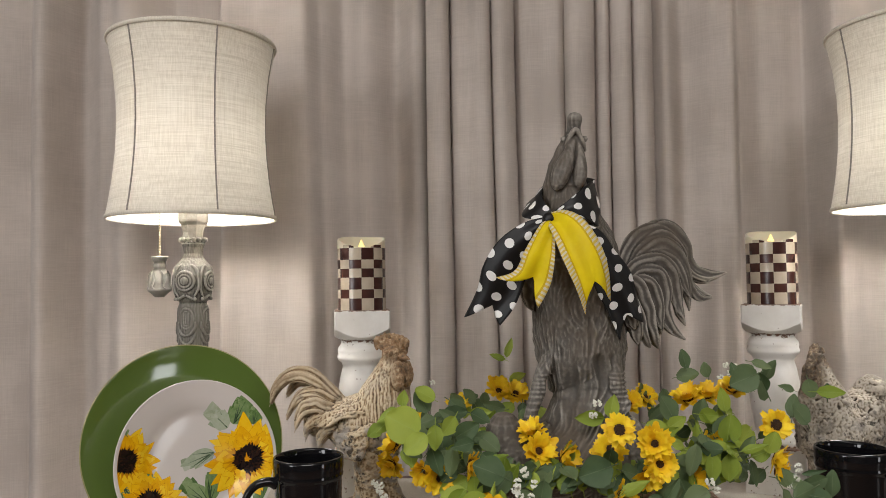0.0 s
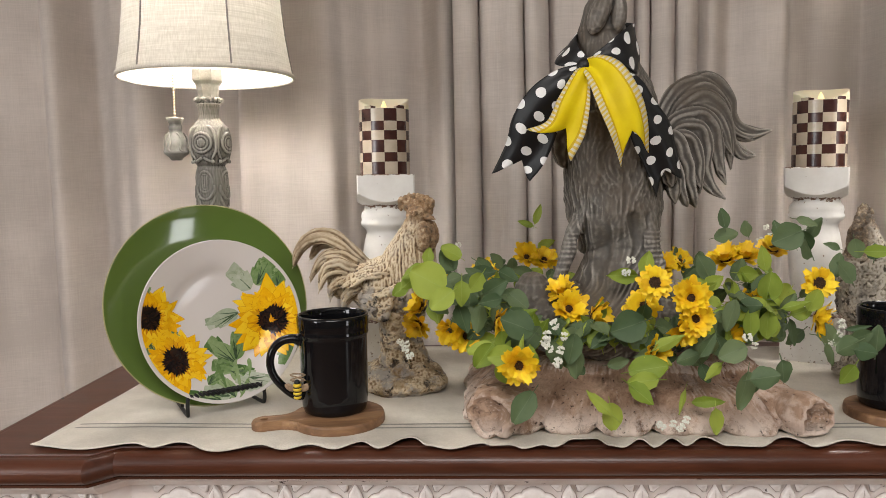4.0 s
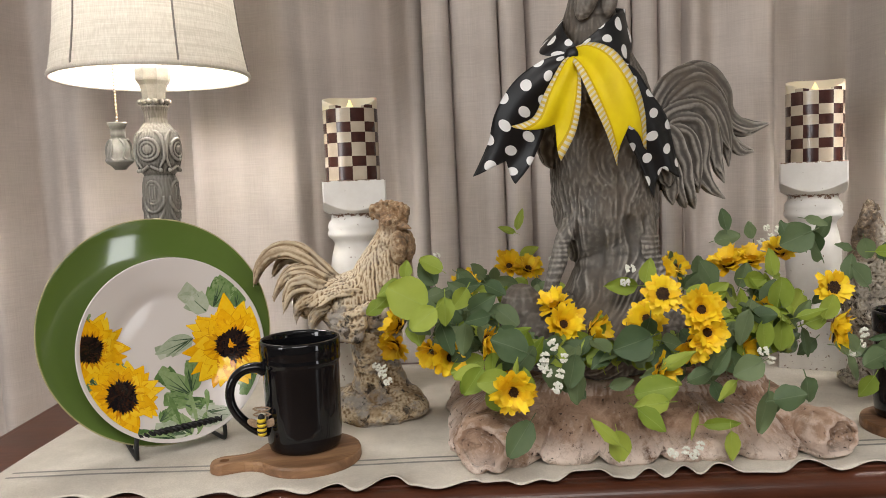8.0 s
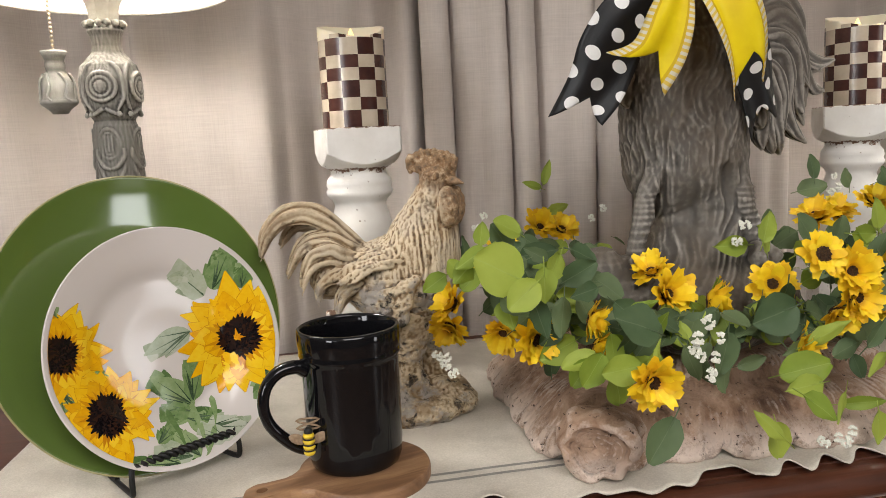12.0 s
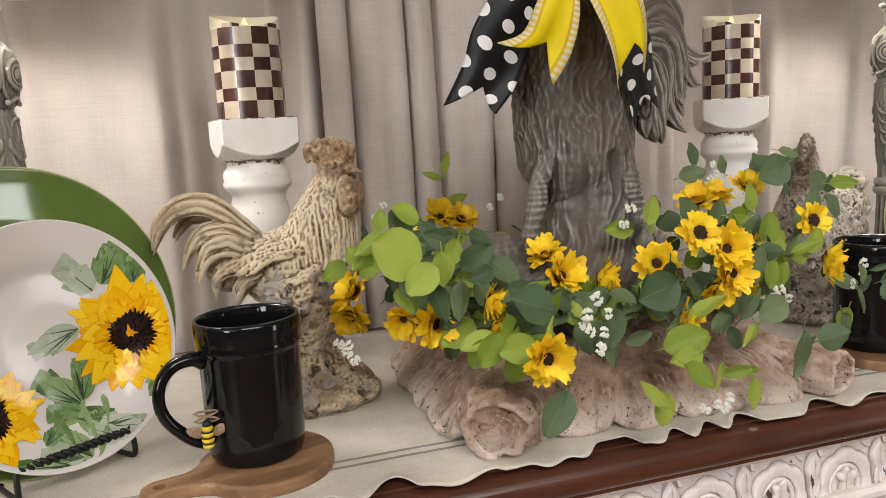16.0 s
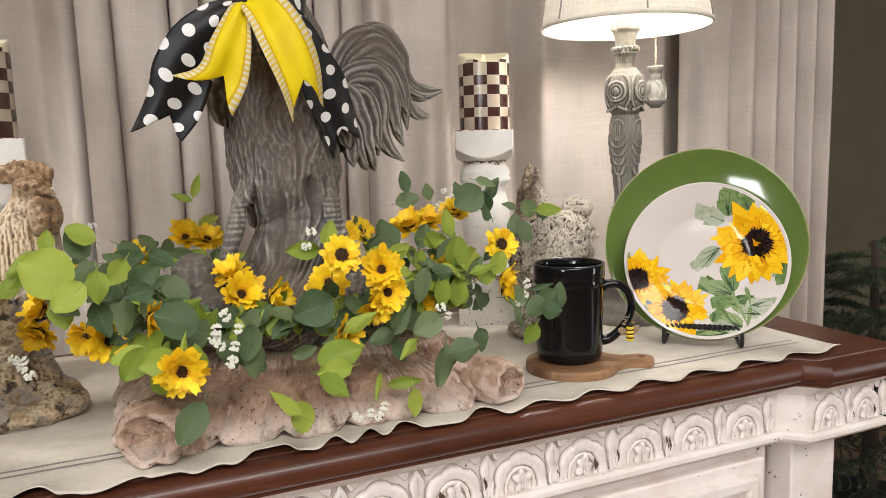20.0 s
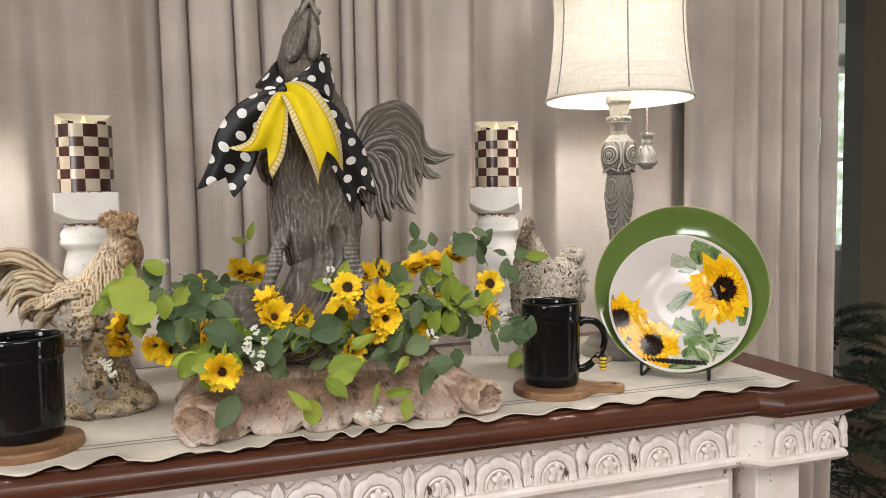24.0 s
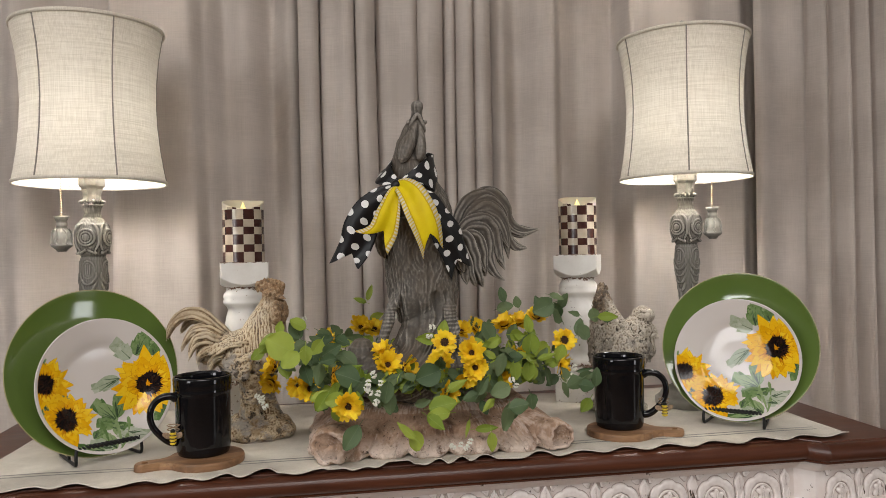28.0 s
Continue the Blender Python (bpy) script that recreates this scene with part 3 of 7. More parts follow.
def runner():
    bm = bmesh.new()
    nx, ny = 420, 24
    x0, x1 = -0.464, 0.832
    grid = []
    for i in range(nx + 1):
        u = i / nx
        row = []
        for k in range(ny + 1):
            v = k / ny
            x = x0 + (x1 - x0) * u + (0.012 * (1 - v) * (1 if u > 0.5 else -0.4)) * abs(2 * u - 1) ** 6
            front = runner_edge(x0 + (x1 - x0) * u)
            y = front + (1.30 - front) * v ** 1.35
            rise = min(1.0, max(0.0, (front - 0.822 - 0.032 * x) / 0.026))
            over = max(0.0, 0.8475 + 0.0314 * x - y)
            fold = max(0.0, 1 - v * 11) ** 1.5 * (0.0028 * rise + 0.0006 + 0.002 * noise.noise((u * 23, 3, 0)))
            z = 0.9018 + fold - 0.10 * over + 0.0006 * (1 + noise.noise((x * 18, y * 18, 0)))
            row.append(bm.verts.new((x, y, z)))
        grid.append(row)
    for a, b in zip(grid, grid[1:]):
        for k in range(ny):
            bm.faces.new((a[k], b[k], b[k + 1], a[k + 1]))
    cloth = part("table_runner", bm, M["runner"])
    solid = cloth.modifiers.new("thickness", "SOLIDIFY")
    solid.thickness, solid.offset = 0.0012, 1.0
    tagged(cloth, "cream linen table runner with scalloped edge on the sideboard", "table runner")
    for off in (0.0, 0.012):
        bm = bmesh.new()
        last = None
        for i in range(200):
            u = i / 199
            x = x0 + 0.012 + (x1 - x0 - 0.03) * u
            y = 0.884 + off + 0.024 * u + 0.002 * math.sin(u * 21)
            z = 0.9034 + 0.0006 * (1 + noise.noise((x * 18, y * 18, 0)))
            now = [bm.verts.new((x, y + d, z)) for d in (-0.002, 0.002)]
            if last:
                bm.faces.new((last[0], now[0], now[1], last[1]))
            last = now
        part("woven_stripe", bm, M["stripe"], cloth, "grey woven stripe")


runner()


# ---- lamps ----
def bell_pull(lampy, m):
    """Beaded chain with a carved wooden bell on its end, under the lamp."""
    chain = bmesh.new()
    for k in range(26):
        ball((0, 0, 0.062 + 0.0042 * k), 0.0017, chain, 8)
    ob = part("pull_chain", chain, M["brass"], lampy, "beaded metal pull chain")
    ob.matrix_basis = m
    prof = [(0, 0), (0.007, 0.0), (0.010, 0.004), (0.0165, 0.009), (0.0175, 0.011), (0.0155, 0.014), (0.0145, 0.02), (0.014, 0.03), (0.011, 0.038), (0.0085, 0.042), (0.0095, 0.046), (0.0095, 0.048), (0.0085, 0.052), (0.0105, 0.056), (0.012, 0.059), (0.0118, 0.061), (0, 0.061)]
    bell = part("pull_bell", lathe(prof, 24), M["lampwood"], lampy, "carved grey-washed wooden bell")
    bell.matrix_basis = m
    for k in range(6):
        a = 2 * math.pi * k / 6
        arc = [(r * math.cos(a + w), r * math.sin(a + w), z) for r, z, w in ((0.0115, 0.039, 0.0), (0.0145, 0.033, 0.28), (0.0155, 0.024, 0.36), (0.0158, 0.016, 0.18), (0.0165, 0.012, 0.42))]
        part("petal_carving", tube(spline(arc, 10), 0.0014, 6), M["lampwood"], bell)


def table_lamp(x, y, yaw, pull):
    lampy = thing("table_lamp", pose(x, y, 0.9018, 0, 0, yaw), "grey-washed carved wooden buffet lamp with linen shade, lit", "lamp", "pair of table lamps")
    foot = [(0, 0), (0.062, 0), (0.064, 0.006), (0.064, 0.014), (0.056, 0.020), (0.050, 0.030), (0.036, 0.036), (0.026, 0.046), (0.023, 0.056), (0.017, 0.062), (0.017, 0.064)]
    part("foot", lathe(foot, 40), M["lampwood"], lampy)
    shaft = lathe([(0.0155, 0.06), (0.0150, 0.12), (0.0148, 0.19)], 40)
    for n, v in enumerate(shaft.verts):
        k = 1.0 + 0.075 * math.cos(12 * math.atan2(v.co.y, v.co.x))
        v.co.x, v.co.y = v.co.x * k, v.co.y * k
    part("fluted_shaft", shaft, M["lampwood"], lampy)
    ring = [(0.0148, 0.150), (0.0195, 0.153), (0.0205, 0.157), (0.0195, 0.161), (0.0175, 0.163), (0.0195, 0.166), (0.0195, 0.171), (0.0148, 0.174)]
    part("ring", lathe(ring, 32), M["lampwood"], lampy)
    body = [(0.0148, 0.185), (0.0165, 0.190), (0.0180, 0.215), (0.0225, 0.245), (0.0245, 0.268), (0.0243, 0.288), (0.0225, 0.302), (0.0205, 0.307), (0.0235, 0.311), (0.0275, 0.322), (0.0300, 0.336), (0.0300, 0.348), (0.0265, 0.361), (0.0200, 0.369), (0.0160, 0.373), (0.0145, 0.380), (0.0160, 0.390), (0.0185, 0.3945), (0.0155, 0.3975)]
    body = [(r * 0.93, z) for r, z in body]
    wood = lathe(body + [(0, body[-1][1])], 48)
    wood.faces.new([v for v in wood.verts][:48][::-1])
    for s in range(4):
        turn = pose(0, 0, 0, 0, 0, 90 * s + 48)
        own = bmesh.new()
        # bull's eye on the bulb, framed by leaf scrolls
        for r, w in ((0.0135, 0.0022), (0.0092, 0.0018)):
            tube([(0.0278 - 0.0045 * (r / 0.0125) ** 2 * abs(math.cos(q)) * 0.6, r * math.cos(q), 0.339 + r * math.sin(q)) for q in np.linspace(0, 2 * math.pi, 25)], w, 8, own, 1.0, (1, 0, 0), False)
        ball((0.0272, 0, 0.339), (0.0036, 0.0066, 0.0066), own, 12)
        for g in (-1, 1):
            tube(spline([(0.0215, g * 0.004, 0.363), (0.0215, g * 0.013, 0.359), (0.0205, g * 0.0185, 0.345), (0.0205, g * 0.0185, 0.328), (0.0215, g * 0.012, 0.316)], 14), [0.0012 + 0.0016 * math.sin(math.pi * q / 13) for q in range(14)], 7, own)
            tube(spline([(0.0245, g * 0.001, 0.318), (0.0235, g * 0.007, 0.3145), (0.0215, g * 0.012, 0.3125)], 8), 0.0021, 7, own)
            ball((0.0215, g * 0.0135, 0.3125), (0.0026, 0.0030, 0.0028), own, 8)
        # oval shield below, swags under it
        for sx, sz, w in ((0.0100, 0.0145, 0.0020), (0.0068, 0.0108, 0.0013)):
            tube([(0.0228 - 0.004 * abs(math.cos(q)) * sx / 0.0095, sx * math.cos(q), 0.284 + sz * math.sin(q)) for q in np.linspace(0, 2 * math.pi, 25)], w, 8, own, 1.0, (1, 0, 0), False)
        for k in (-1, 0, 1):
            tube([(0.0222, k * 0.0034, 0.276), (0.0226, k * 0.0034, 0.284), (0.0224, k * 0.0034, 0.292)], 0.0011, 6, own)
        for g in (-1, 1):
            for n, (z0, z1, spread) in enumerate(((0.272, 0.262, 0.0125), (0.262, 0.250, 0.0120), (0.252, 0.237, 0.0105), (0.240, 0.222, 0.0085))):
                pts = spline([(0.0225 - 0.0013 * n, 0.0006 * g, z1 - 0.003), (0.0215 - 0.0013 * n, 0.55 * spread * g, z1), (0.0185 - 0.0012 * n, spread * g, z0), (0.0190 - 0.0012 * n, spread * 1.02 * g, z0 + 0.007)], 12)
                tube(pts, [0.0011 + 0.0014 * math.sin(math.pi * q / 11) for q in range(12)], 7, own)
        tube([(0.0185, 0, 0.222), (0.0170, 0, 0.205), (0.0155, 0, 0.190)], [0.0022, 0.0030, 0.0012], 8, own)
        bmesh.ops.transform(own, matrix=turn, verts=own.verts)
        joined(wood, own)
    for k in range(14):
        a = 2 * math.pi * k / 14
        ball((0.0178 * math.cos(a), 0.0178 * math.sin(a), 0.4005), 0.0036, wood, 8)
    wood = fused(wood, 0.0009, 1)
    carve(wood, lambda p: 0.00045 * noise.noise((p.x * 420, p.y * 420, p.z * 90)))
    part("column", wood, M["lampwood"], lampy, "carved column washed grey over brown")
    neck = [(0.0145, 0.403), (0.0150, 0.412), (0.0175, 0.422), (0.0215, 0.427), (0.0220, 0.430), (0.0220, 0.441), (0.0210, 0.444), (0.010, 0.445)]
    part("capital", lathe(neck, 8), M["lampwood"], lampy, smooth=False)
    part("socket", lathe([(0.0125, 0.444), (0.0125, 0.462), (0.016, 0.466), (0.016, 0.500), (0.008, 0.505), (0, 0.505)], 20), M["shade_in"], lampy)
    shade = [(0.1298, 0.4315), (0.1290, 0.440), (0.1255, 0.458), (0.1205, 0.49), (0.1163, 0.53), (0.1145, 0.57), (0.1155, 0.61), (0.1200, 0.655), (0.1275, 0.695), (0.1298, 0.7055)]
    shade = [(r * 0.93, 0.4315 + (z - 0.4315) * 0.962) for r, z in shade]
    cover = part("shade", lathe(shade, 96), M["shade"], lampy, "cream linen waisted drum shade")
    for z, r in ((0.4325, 0.1210), (0.6940, 0.1210)):
        pts = [(r * math.cos(q), r * math.sin(q), z) for q in np.linspace(0, 2 * math.pi, 73)]
        part("trim", tube(pts, 0.0022, 6, None, 1.6, (0, 0, 1), False), M["shade"], cover, "linen piping round the shade")
    for k in range(6):
        a = 2 * math.pi * (k + 0.5) / 6
        pts = [((r + 0.0006) * math.cos(a), (r + 0.0006) * math.sin(a), z) for r, z in shade]
        part("seam", tube(pts, 0.0012, 5), M["seam"], cover, "dark seam between shade panels")
    spider = bmesh.new()
    for k in range(3):
        a = 2 * math.pi * k / 3
        tube([(0, 0, 0.682), (0.07 * math.cos(a), 0.07 * math.sin(a), 0.684), (0.1180 * math.cos(a), 0.1180 * math.sin(a), 0.692)], 0.0014, 6, spider)
    tube([(0, 0, 0.50), (0.045, 0, 0.54), (0.048, 0, 0.62), (0, 0, 0.684)], 0.0014, 6, spider)
    tube([(0, 0, 0.50), (-0.045, 0, 0.54), (-0.048, 0, 0.62), (0, 0, 0.684)], 0.0014, 6, spider)
    part("harp", spider, M["iron"], lampy, "wire harp that carries the shade")
    finial = [(0, 0.682), (0.010, 0.682), (0.011, 0.699), (0.007, 0.702), (0.005, 0.707), (0.009, 0.711), (0.0115, 0.719), (0.009, 0.727), (0.004, 0.732), (0, 0.734)]
    part("finial", lathe(finial, 20), M["lampwood"], lampy)
    inv = lampy.matrix_world.inverted()
    bell_pull(lampy, inv @ pose(*pull))
    return lampy


table_lamp(-0.371, 1.13, 36, (-0.421, 1.128, 1.2175))
table_lamp(0.705, 1.135, -22, (0.758, 1.134, 1.2175))


# ---- plates in wire easels ----
def plate_profile(radius):
    return [(0, 0.0), (radius * 0.55, 0.0), (radius * 0.62, 0.002), (radius * 0.68, 0.007), (radius * 0.8, 0.011), (radius * 0.97, 0.017), (radius, 0.0193), (radius * 0.996, 0.0205), (radius * 0.985, 0.0202), (radius * 0.96, 0.0192), (radius * 0.8, 0.0138), (radius * 0.70, 0.0105), (radius * 0.65, 0.0075), (radius * 0.60, 0.0045), (radius * 0.54, 0.0032), (radius * 0.3, 0.003), (0, 0.003)]


R_IN, R_OUT = 0.1015, 0.1268
FACE = [(0, 0.003), (R_IN * 0.54, 0.0032), (R_IN * 0.60, 0.0045), (R_IN * 0.65, 0.0075), (R_IN * 0.70, 0.0105), (R_IN * 0.8, 0.0138), (R_IN * 0.96, 0.0192)]


def face_height(r):
    for (r0, z0), (r1, z1) in zip(FACE, FACE[1:]):
        if r <= r1:
            return z0 + (z1 - z0) * (r - r0) / (r1 - r0)
    return FACE[-1][1]


def glaze(bm, at, way, length, width, lift, shape=0.75, rows=7, wave=0.0):
    """One painted petal or leaf, laid on the plate's face."""
    c, s = math.cos(way), math.sin(way)
    last = None
    for i in range(rows + 1):
        t = i / rows
        w = 0.5 * width * max(0.02, math.sin(math.pi * min(0.985, t ** shape * 0.94 + 0.04)))
        bend = wave * math.sin(t * 3.0)
        now = []
        for u in (-1, 0, 1):
            x, y = at[0] + c * t * length - s * (u * w + bend), at[1] + s * t * length + c * (u * w + bend)
            r = math.hypot(x, y)
            if r > R_IN * 0.955:
                x, y = x * R_IN * 0.955 / r, y * R_IN * 0.955 / r
                r = R_IN * 0.955
            now.append(bm.verts.new((x, y, face_height(r) + lift)))
        if last:
            bm.faces.new((last[0], now[0], now[1], last[1]))
            bm.faces.new((last[1], now[1], now[2], last[2]))
        last = now


def art_material(name, a, b, c):
    n = Nodes(name)
    tone = n.maths("ADD", n.maths("MULTIPLY", n.island(), 0.55), n.maths("MULTIPLY", n.noise(220.0, 5.0, 0.6), 0.5))
    return n.done(n.ramp(tone, (0.2, a), (0.5, b), (0.85, c)), 0.12, spec=0.30)


M["art_petal"] = art_material("painted_petals", (0.78, 0.36, 0.004), (0.90, 0.52, 0.008), (0.95, 0.66, 0.03))
M["art_edge"] = art_material("painted_petal_edges", (0.52, 0.17, 0.004), (0.70, 0.30, 0.006), (0.80, 0.44, 0.012))
M["art_heart"] = art_material("painted_hearts", (0.004, 0.003, 0.004), (0.012, 0.008, 0.008), (0.04, 0.016, 0.008))
M["art_vein"] = art_material("vein_brushwork", (0.03, 0.06, 0.03), (0.06, 0.10, 0.05), (0.11, 0.16, 0.09))
M["art_leaf"] = art_material("painted_leaves", (0.060, 0.120, 0.035), (0.145, 0.235, 0.080), (0.30, 0.39, 0.19))
M["art_pale"] = art_material("pale_painted_leaves", (0.25, 0.31, 0.19), (0.40, 0.45, 0.32), (0.52, 0.54, 0.44))


def sunflower_art(parent, cx, cy, size, heart, seed, pollen=False):
    rnd = random.Random(seed)
    bm = bmesh.new()
    edge = bmesh.new()
    for layer, (count, reach) in enumerate(((17, 1.0), (15, 0.86), (13, 0.66), (11, 0.46))):
        for k in range(count):
            a = 2 * math.pi * (k + 0.5 * layer) / count + rnd.uniform(-0.17, 0.17)
            start = heart * 0.72
            at, way = (cx + start * math.cos(a), cy + start * math.sin(a)), a + rnd.uniform(-0.22, 0.22)
            long, wide, wave = (size - start) * reach * rnd.uniform(0.76, 1.10), size * rnd.uniform(0.26, 0.40), rnd.uniform(-0.004, 0.004)
            lift = 0.0005 + 0.0003 * layer + 0.000006 * k
            glaze(edge, at, way, long * 1.012, wide * 1.06, lift, 0.7, 12, wave)
            glaze(bm, at, way, long, wide, lift + 0.00012, 0.7, 12, wave)
            # brush strokes along the petal, from its root
            for q in range(2):
                glaze(edge, at, way + rnd.uniform(-0.12, 0.12), long * rnd.uniform(0.35, 0.75), wide * rnd.uniform(0.10, 0.22), lift + 0.00020, 0.5, 8, wave)
    for k in range(24):
        # amber shading at the roots of the petals
        a = 2 * math.pi * k / 24 + rnd.uniform(-0.1, 0.1)
        glaze(edge, (cx + heart * 0.8 * math.cos(a), cy + heart * 0.8 * math.sin(a)), a, (size - heart) * rnd.uniform(0.22, 0.48), size * rnd.uniform(0.06, 0.11), 0.00165, 0.4, 8)
    part("painted_outline", edge, M["art_edge"], parent, "amber brush strokes of the petals")["kind"] = "stuff"
    part("painted_flower", bm, M["art_petal"], parent, "painted yellow sunflower")
    bm = bmesh.new()
    for k in range(34):
        a = 2 * math.pi * k / 34
        glaze(bm, (cx, cy), a, heart * rnd.uniform(0.92, 1.18), heart * 0.6, 0.0017, 0.45, 6)
    part("painted_flower_heart", bm, M["art_heart"], parent, "dark painted flower heart")
    if not pollen:
        return
    bm = bmesh.new()
    for k in range(7):
        glaze(bm, (cx - 0.05 * heart, cy), 0.9 * k, heart * rnd.uniform(0.16, 0.50), heart * rnd.uniform(0.14, 0.24), 0.0020, 0.4, 6)
    part("painted_pollen", bm, M["art_edge"], parent, "ochre pollen in the flower heart")


def easel(m, label):
    """A black wire easel: twisted front bar, two scrolled feet, two back legs."""
    st = thing("plate_easel", m, label, "plate stand", "wire plate easels")
    bar = bmesh.new()
    for ph in (0, math.pi):
        tube([(x, -0.012 + 0.0020 * math.cos(ph + x * 520), 0.0265 + 0.0020 * math.sin(ph + x * 520)) for x in np.linspace(-0.046, 0.046, 60)], 0.0023, 6, bar)
    part("twisted_bar", bar, M["iron"], st)
    for s in (-1, 1):
        pts = spline([(s * 0.046, -0.012, 0.0265), (s * 0.0475, -0.0135, 0.017), (s * 0.0475, -0.013, 0.006), (s * 0.0465, -0.006, 0.003), (s * 0.044, 0.03, 0.003), (s * 0.040, 0.075, 0.003)], 24)
        part("foot", tube(pts, 0.0024, 8), M["iron"], st)
        pts = spline([(s * 0.044, 0.026, 0.003), (s * 0.036, 0.05, 0.07), (s * 0.028, 0.07, 0.135)], 12)
        part("back_leg", tube(pts, 0.0022, 8), M["iron"], st)
    return st


def plates(x, y, yaw, tilt, spin, inner):
    place = pose(x, y, 0.9035, 0, 0, yaw)
    m = place @ pose(0, 0, 0.001, 90 - tilt, 0, 0)
    bowl = [(R_OUT * q, 0.0185 * q ** 2.6 - 0.001) for q in np.linspace(0.0, 0.99, 26)]
    g = part("dinner_plate", lathe(bowl[:1] + [(r + 1e-4, z) for r, z in bowl[1:]] + [(R_OUT, 0.0193), (R_OUT * 0.997, 0.0206), (R_OUT * 0.985, 0.0203)] + [(r, z + 0.0030) for r, z in bowl[24::-1]], 120), M["green"])
    g.matrix_world = m @ pose(0, R_OUT, 0)
    tagged(g, "glossy green dinner plate standing in a wire easel", "plate", "green dinner plates")
    rim = [(0.998 * R_OUT * math.cos(q), 0.998 * R_OUT * math.sin(q), 0.0203) for q in np.linspace(0, 2 * math.pi, 121)]
    part("rim", tube(rim, 0.0008, 5, None, 1.0, (0, 0, 1), False), M["gold"], g, "thin worn gold rim")
    w = part("salad_plate", lathe(plate_profile(R_IN), 120), M["china"])
    w.matrix_world = m @ pose(inner, R_IN + 0.0015, 0.0225, 0, 0, spin)
    tagged(w, "white salad plate painted with three sunflowers", "plate", "sunflower plates")
    r = R_IN
    sunflower_art(w, 0.640 * r, 0.095 * r, 0.56 * r, 0.185 * r, 3, True)
    sunflower_art(w, -0.86 * r, -0.085 * r, 0.42 * r, 0.145 * r, 5)
    sunflower_art(w, -0.475 * r, -0.535 * r, 0.44 * r, 0.165 * r, 8)
    bm, veins, pale = bmesh.new(), bmesh.new(), bmesh.new()
    rnd = random.Random(4)
    c, n = math.cos(radians(14)), math.sin(radians(14))

    def on(px, py):
        return ((px * c - py * n) * r, (px * n + py * c) * r)

    # leaves as root, tip and width
    leaves = ((0.43, 0.36, 0.19, 0.64, 0.26), (0.50, 0.40, 0.66, 0.70, 0.30), (0.74, 0.36, 0.78, 0.55, 0.2), (0.24, 0.08, -0.19, -0.03, 0.22), (0.14, -0.54, -0.18, -0.21, 0.26), (0.14, -0.50, 0.20, -0.16, 0.22), (0.10, -0.58, -0.15, -0.52, 0.20), (0.04, -0.62, 0.30, -0.72, 0.24), (0.16, -0.74, 0.54, -0.84, 0.24), (0.04, -0.94, -0.14, -0.66, 0.20), (-0.02, -0.92, -0.32, -0.80, 0.22), (-0.14, -0.94, -0.55, -0.82, 0.20), (-0.80, -0.02, -0.52, -0.17, 0.20), (-0.92, -0.10, -0.80, -0.42, 0.22), (0.82, -0.34, 0.68, -0.64, 0.20), (-0.90, 0.28, -0.84, 0.50, 0.12), (-0.26, -0.74, -0.08, -0.62, 0.12), (0.30, -0.88, 0.10, -0.72, 0.16))
    for k, (ax, ay, bx, by, wide) in enumerate(leaves):
        a, b = on(ax, ay), on(bx, by)
        way, long = math.atan2(b[1] - a[1], b[0] - a[0]), math.dist(a, b)
        lift = 0.0003 + 0.00003 * k
        tone = pale if k in (0, 3, 8, 10, 17) else bm
        for q in range(5):
            # ragged lobes along the leaf
            t = 0.12 + 0.17 * q
            for g in (-1, 1):
                at = (a[0] + long * t * math.cos(way), a[1] + long * t * math.sin(way))
                glaze(tone, at, way + g * 0.75 + rnd.uniform(-0.15, 0.15), wide * r * (0.72 - 0.06 * q) * rnd.uniform(0.8, 1.1), wide * r * 0.50, lift, 0.7, 6)
        glaze(tone, a, way, long, wide * r * 0.85, lift + 0.00001, 0.7, 12, rnd.uniform(-0.002, 0.002))
        for q in (-0.5, 0.0, 0.5):
            glaze(veins, a, way + q * 0.6, long * (0.85 - 0.4 * abs(q)), r * 0.011, lift + 0.00012, 0.5, 10)
        for q in range(2):
            # dark wash on one half
            glaze(veins, (a[0] + long * 0.1 * math.cos(way), a[1] + long * 0.1 * math.sin(way)), way + 0.22, long * rnd.uniform(0.4, 0.7), wide * r * rnd.uniform(0.06, 0.13), lift + 0.00010, 0.6, 8)
    part("vein_brushwork", veins, M["art_vein"], w, "dark painted leaf veins")["kind"] = "stuff"
    part("pale_leaf_brushwork", pale, M["art_pale"], w, "pale watercolour leaves")["kind"] = "stuff"
    for ax, ay, bx, by in ((0.30, -0.50, 0.24, -0.74), (0.24, -0.74, 0.05, -1.0), (0.12, -0.50, 0.10, -0.98), (-0.10, -0.5, -0.05, -0.9)):
        a, b = on(ax, ay), on(bx, by)
        glaze(bm, a, math.atan2(b[1] - a[1], b[0] - a[0]), math.dist(a, b), r * 0.05, 0.0009, 0.5, 10, 0.001)
    part("leaf_brushwork", bm, M["art_leaf"], w, "painted grey-green leaves and stems")["kind"] = "stuff"
    easel(place @ pose(0, -0.022, 0), "black twisted wire plate easel on the runner")


plates(-0.315, 0.974, 38, 13, -14, 0.006)
plates(0.713, 0.974, -40, 13, 12, 0.002)


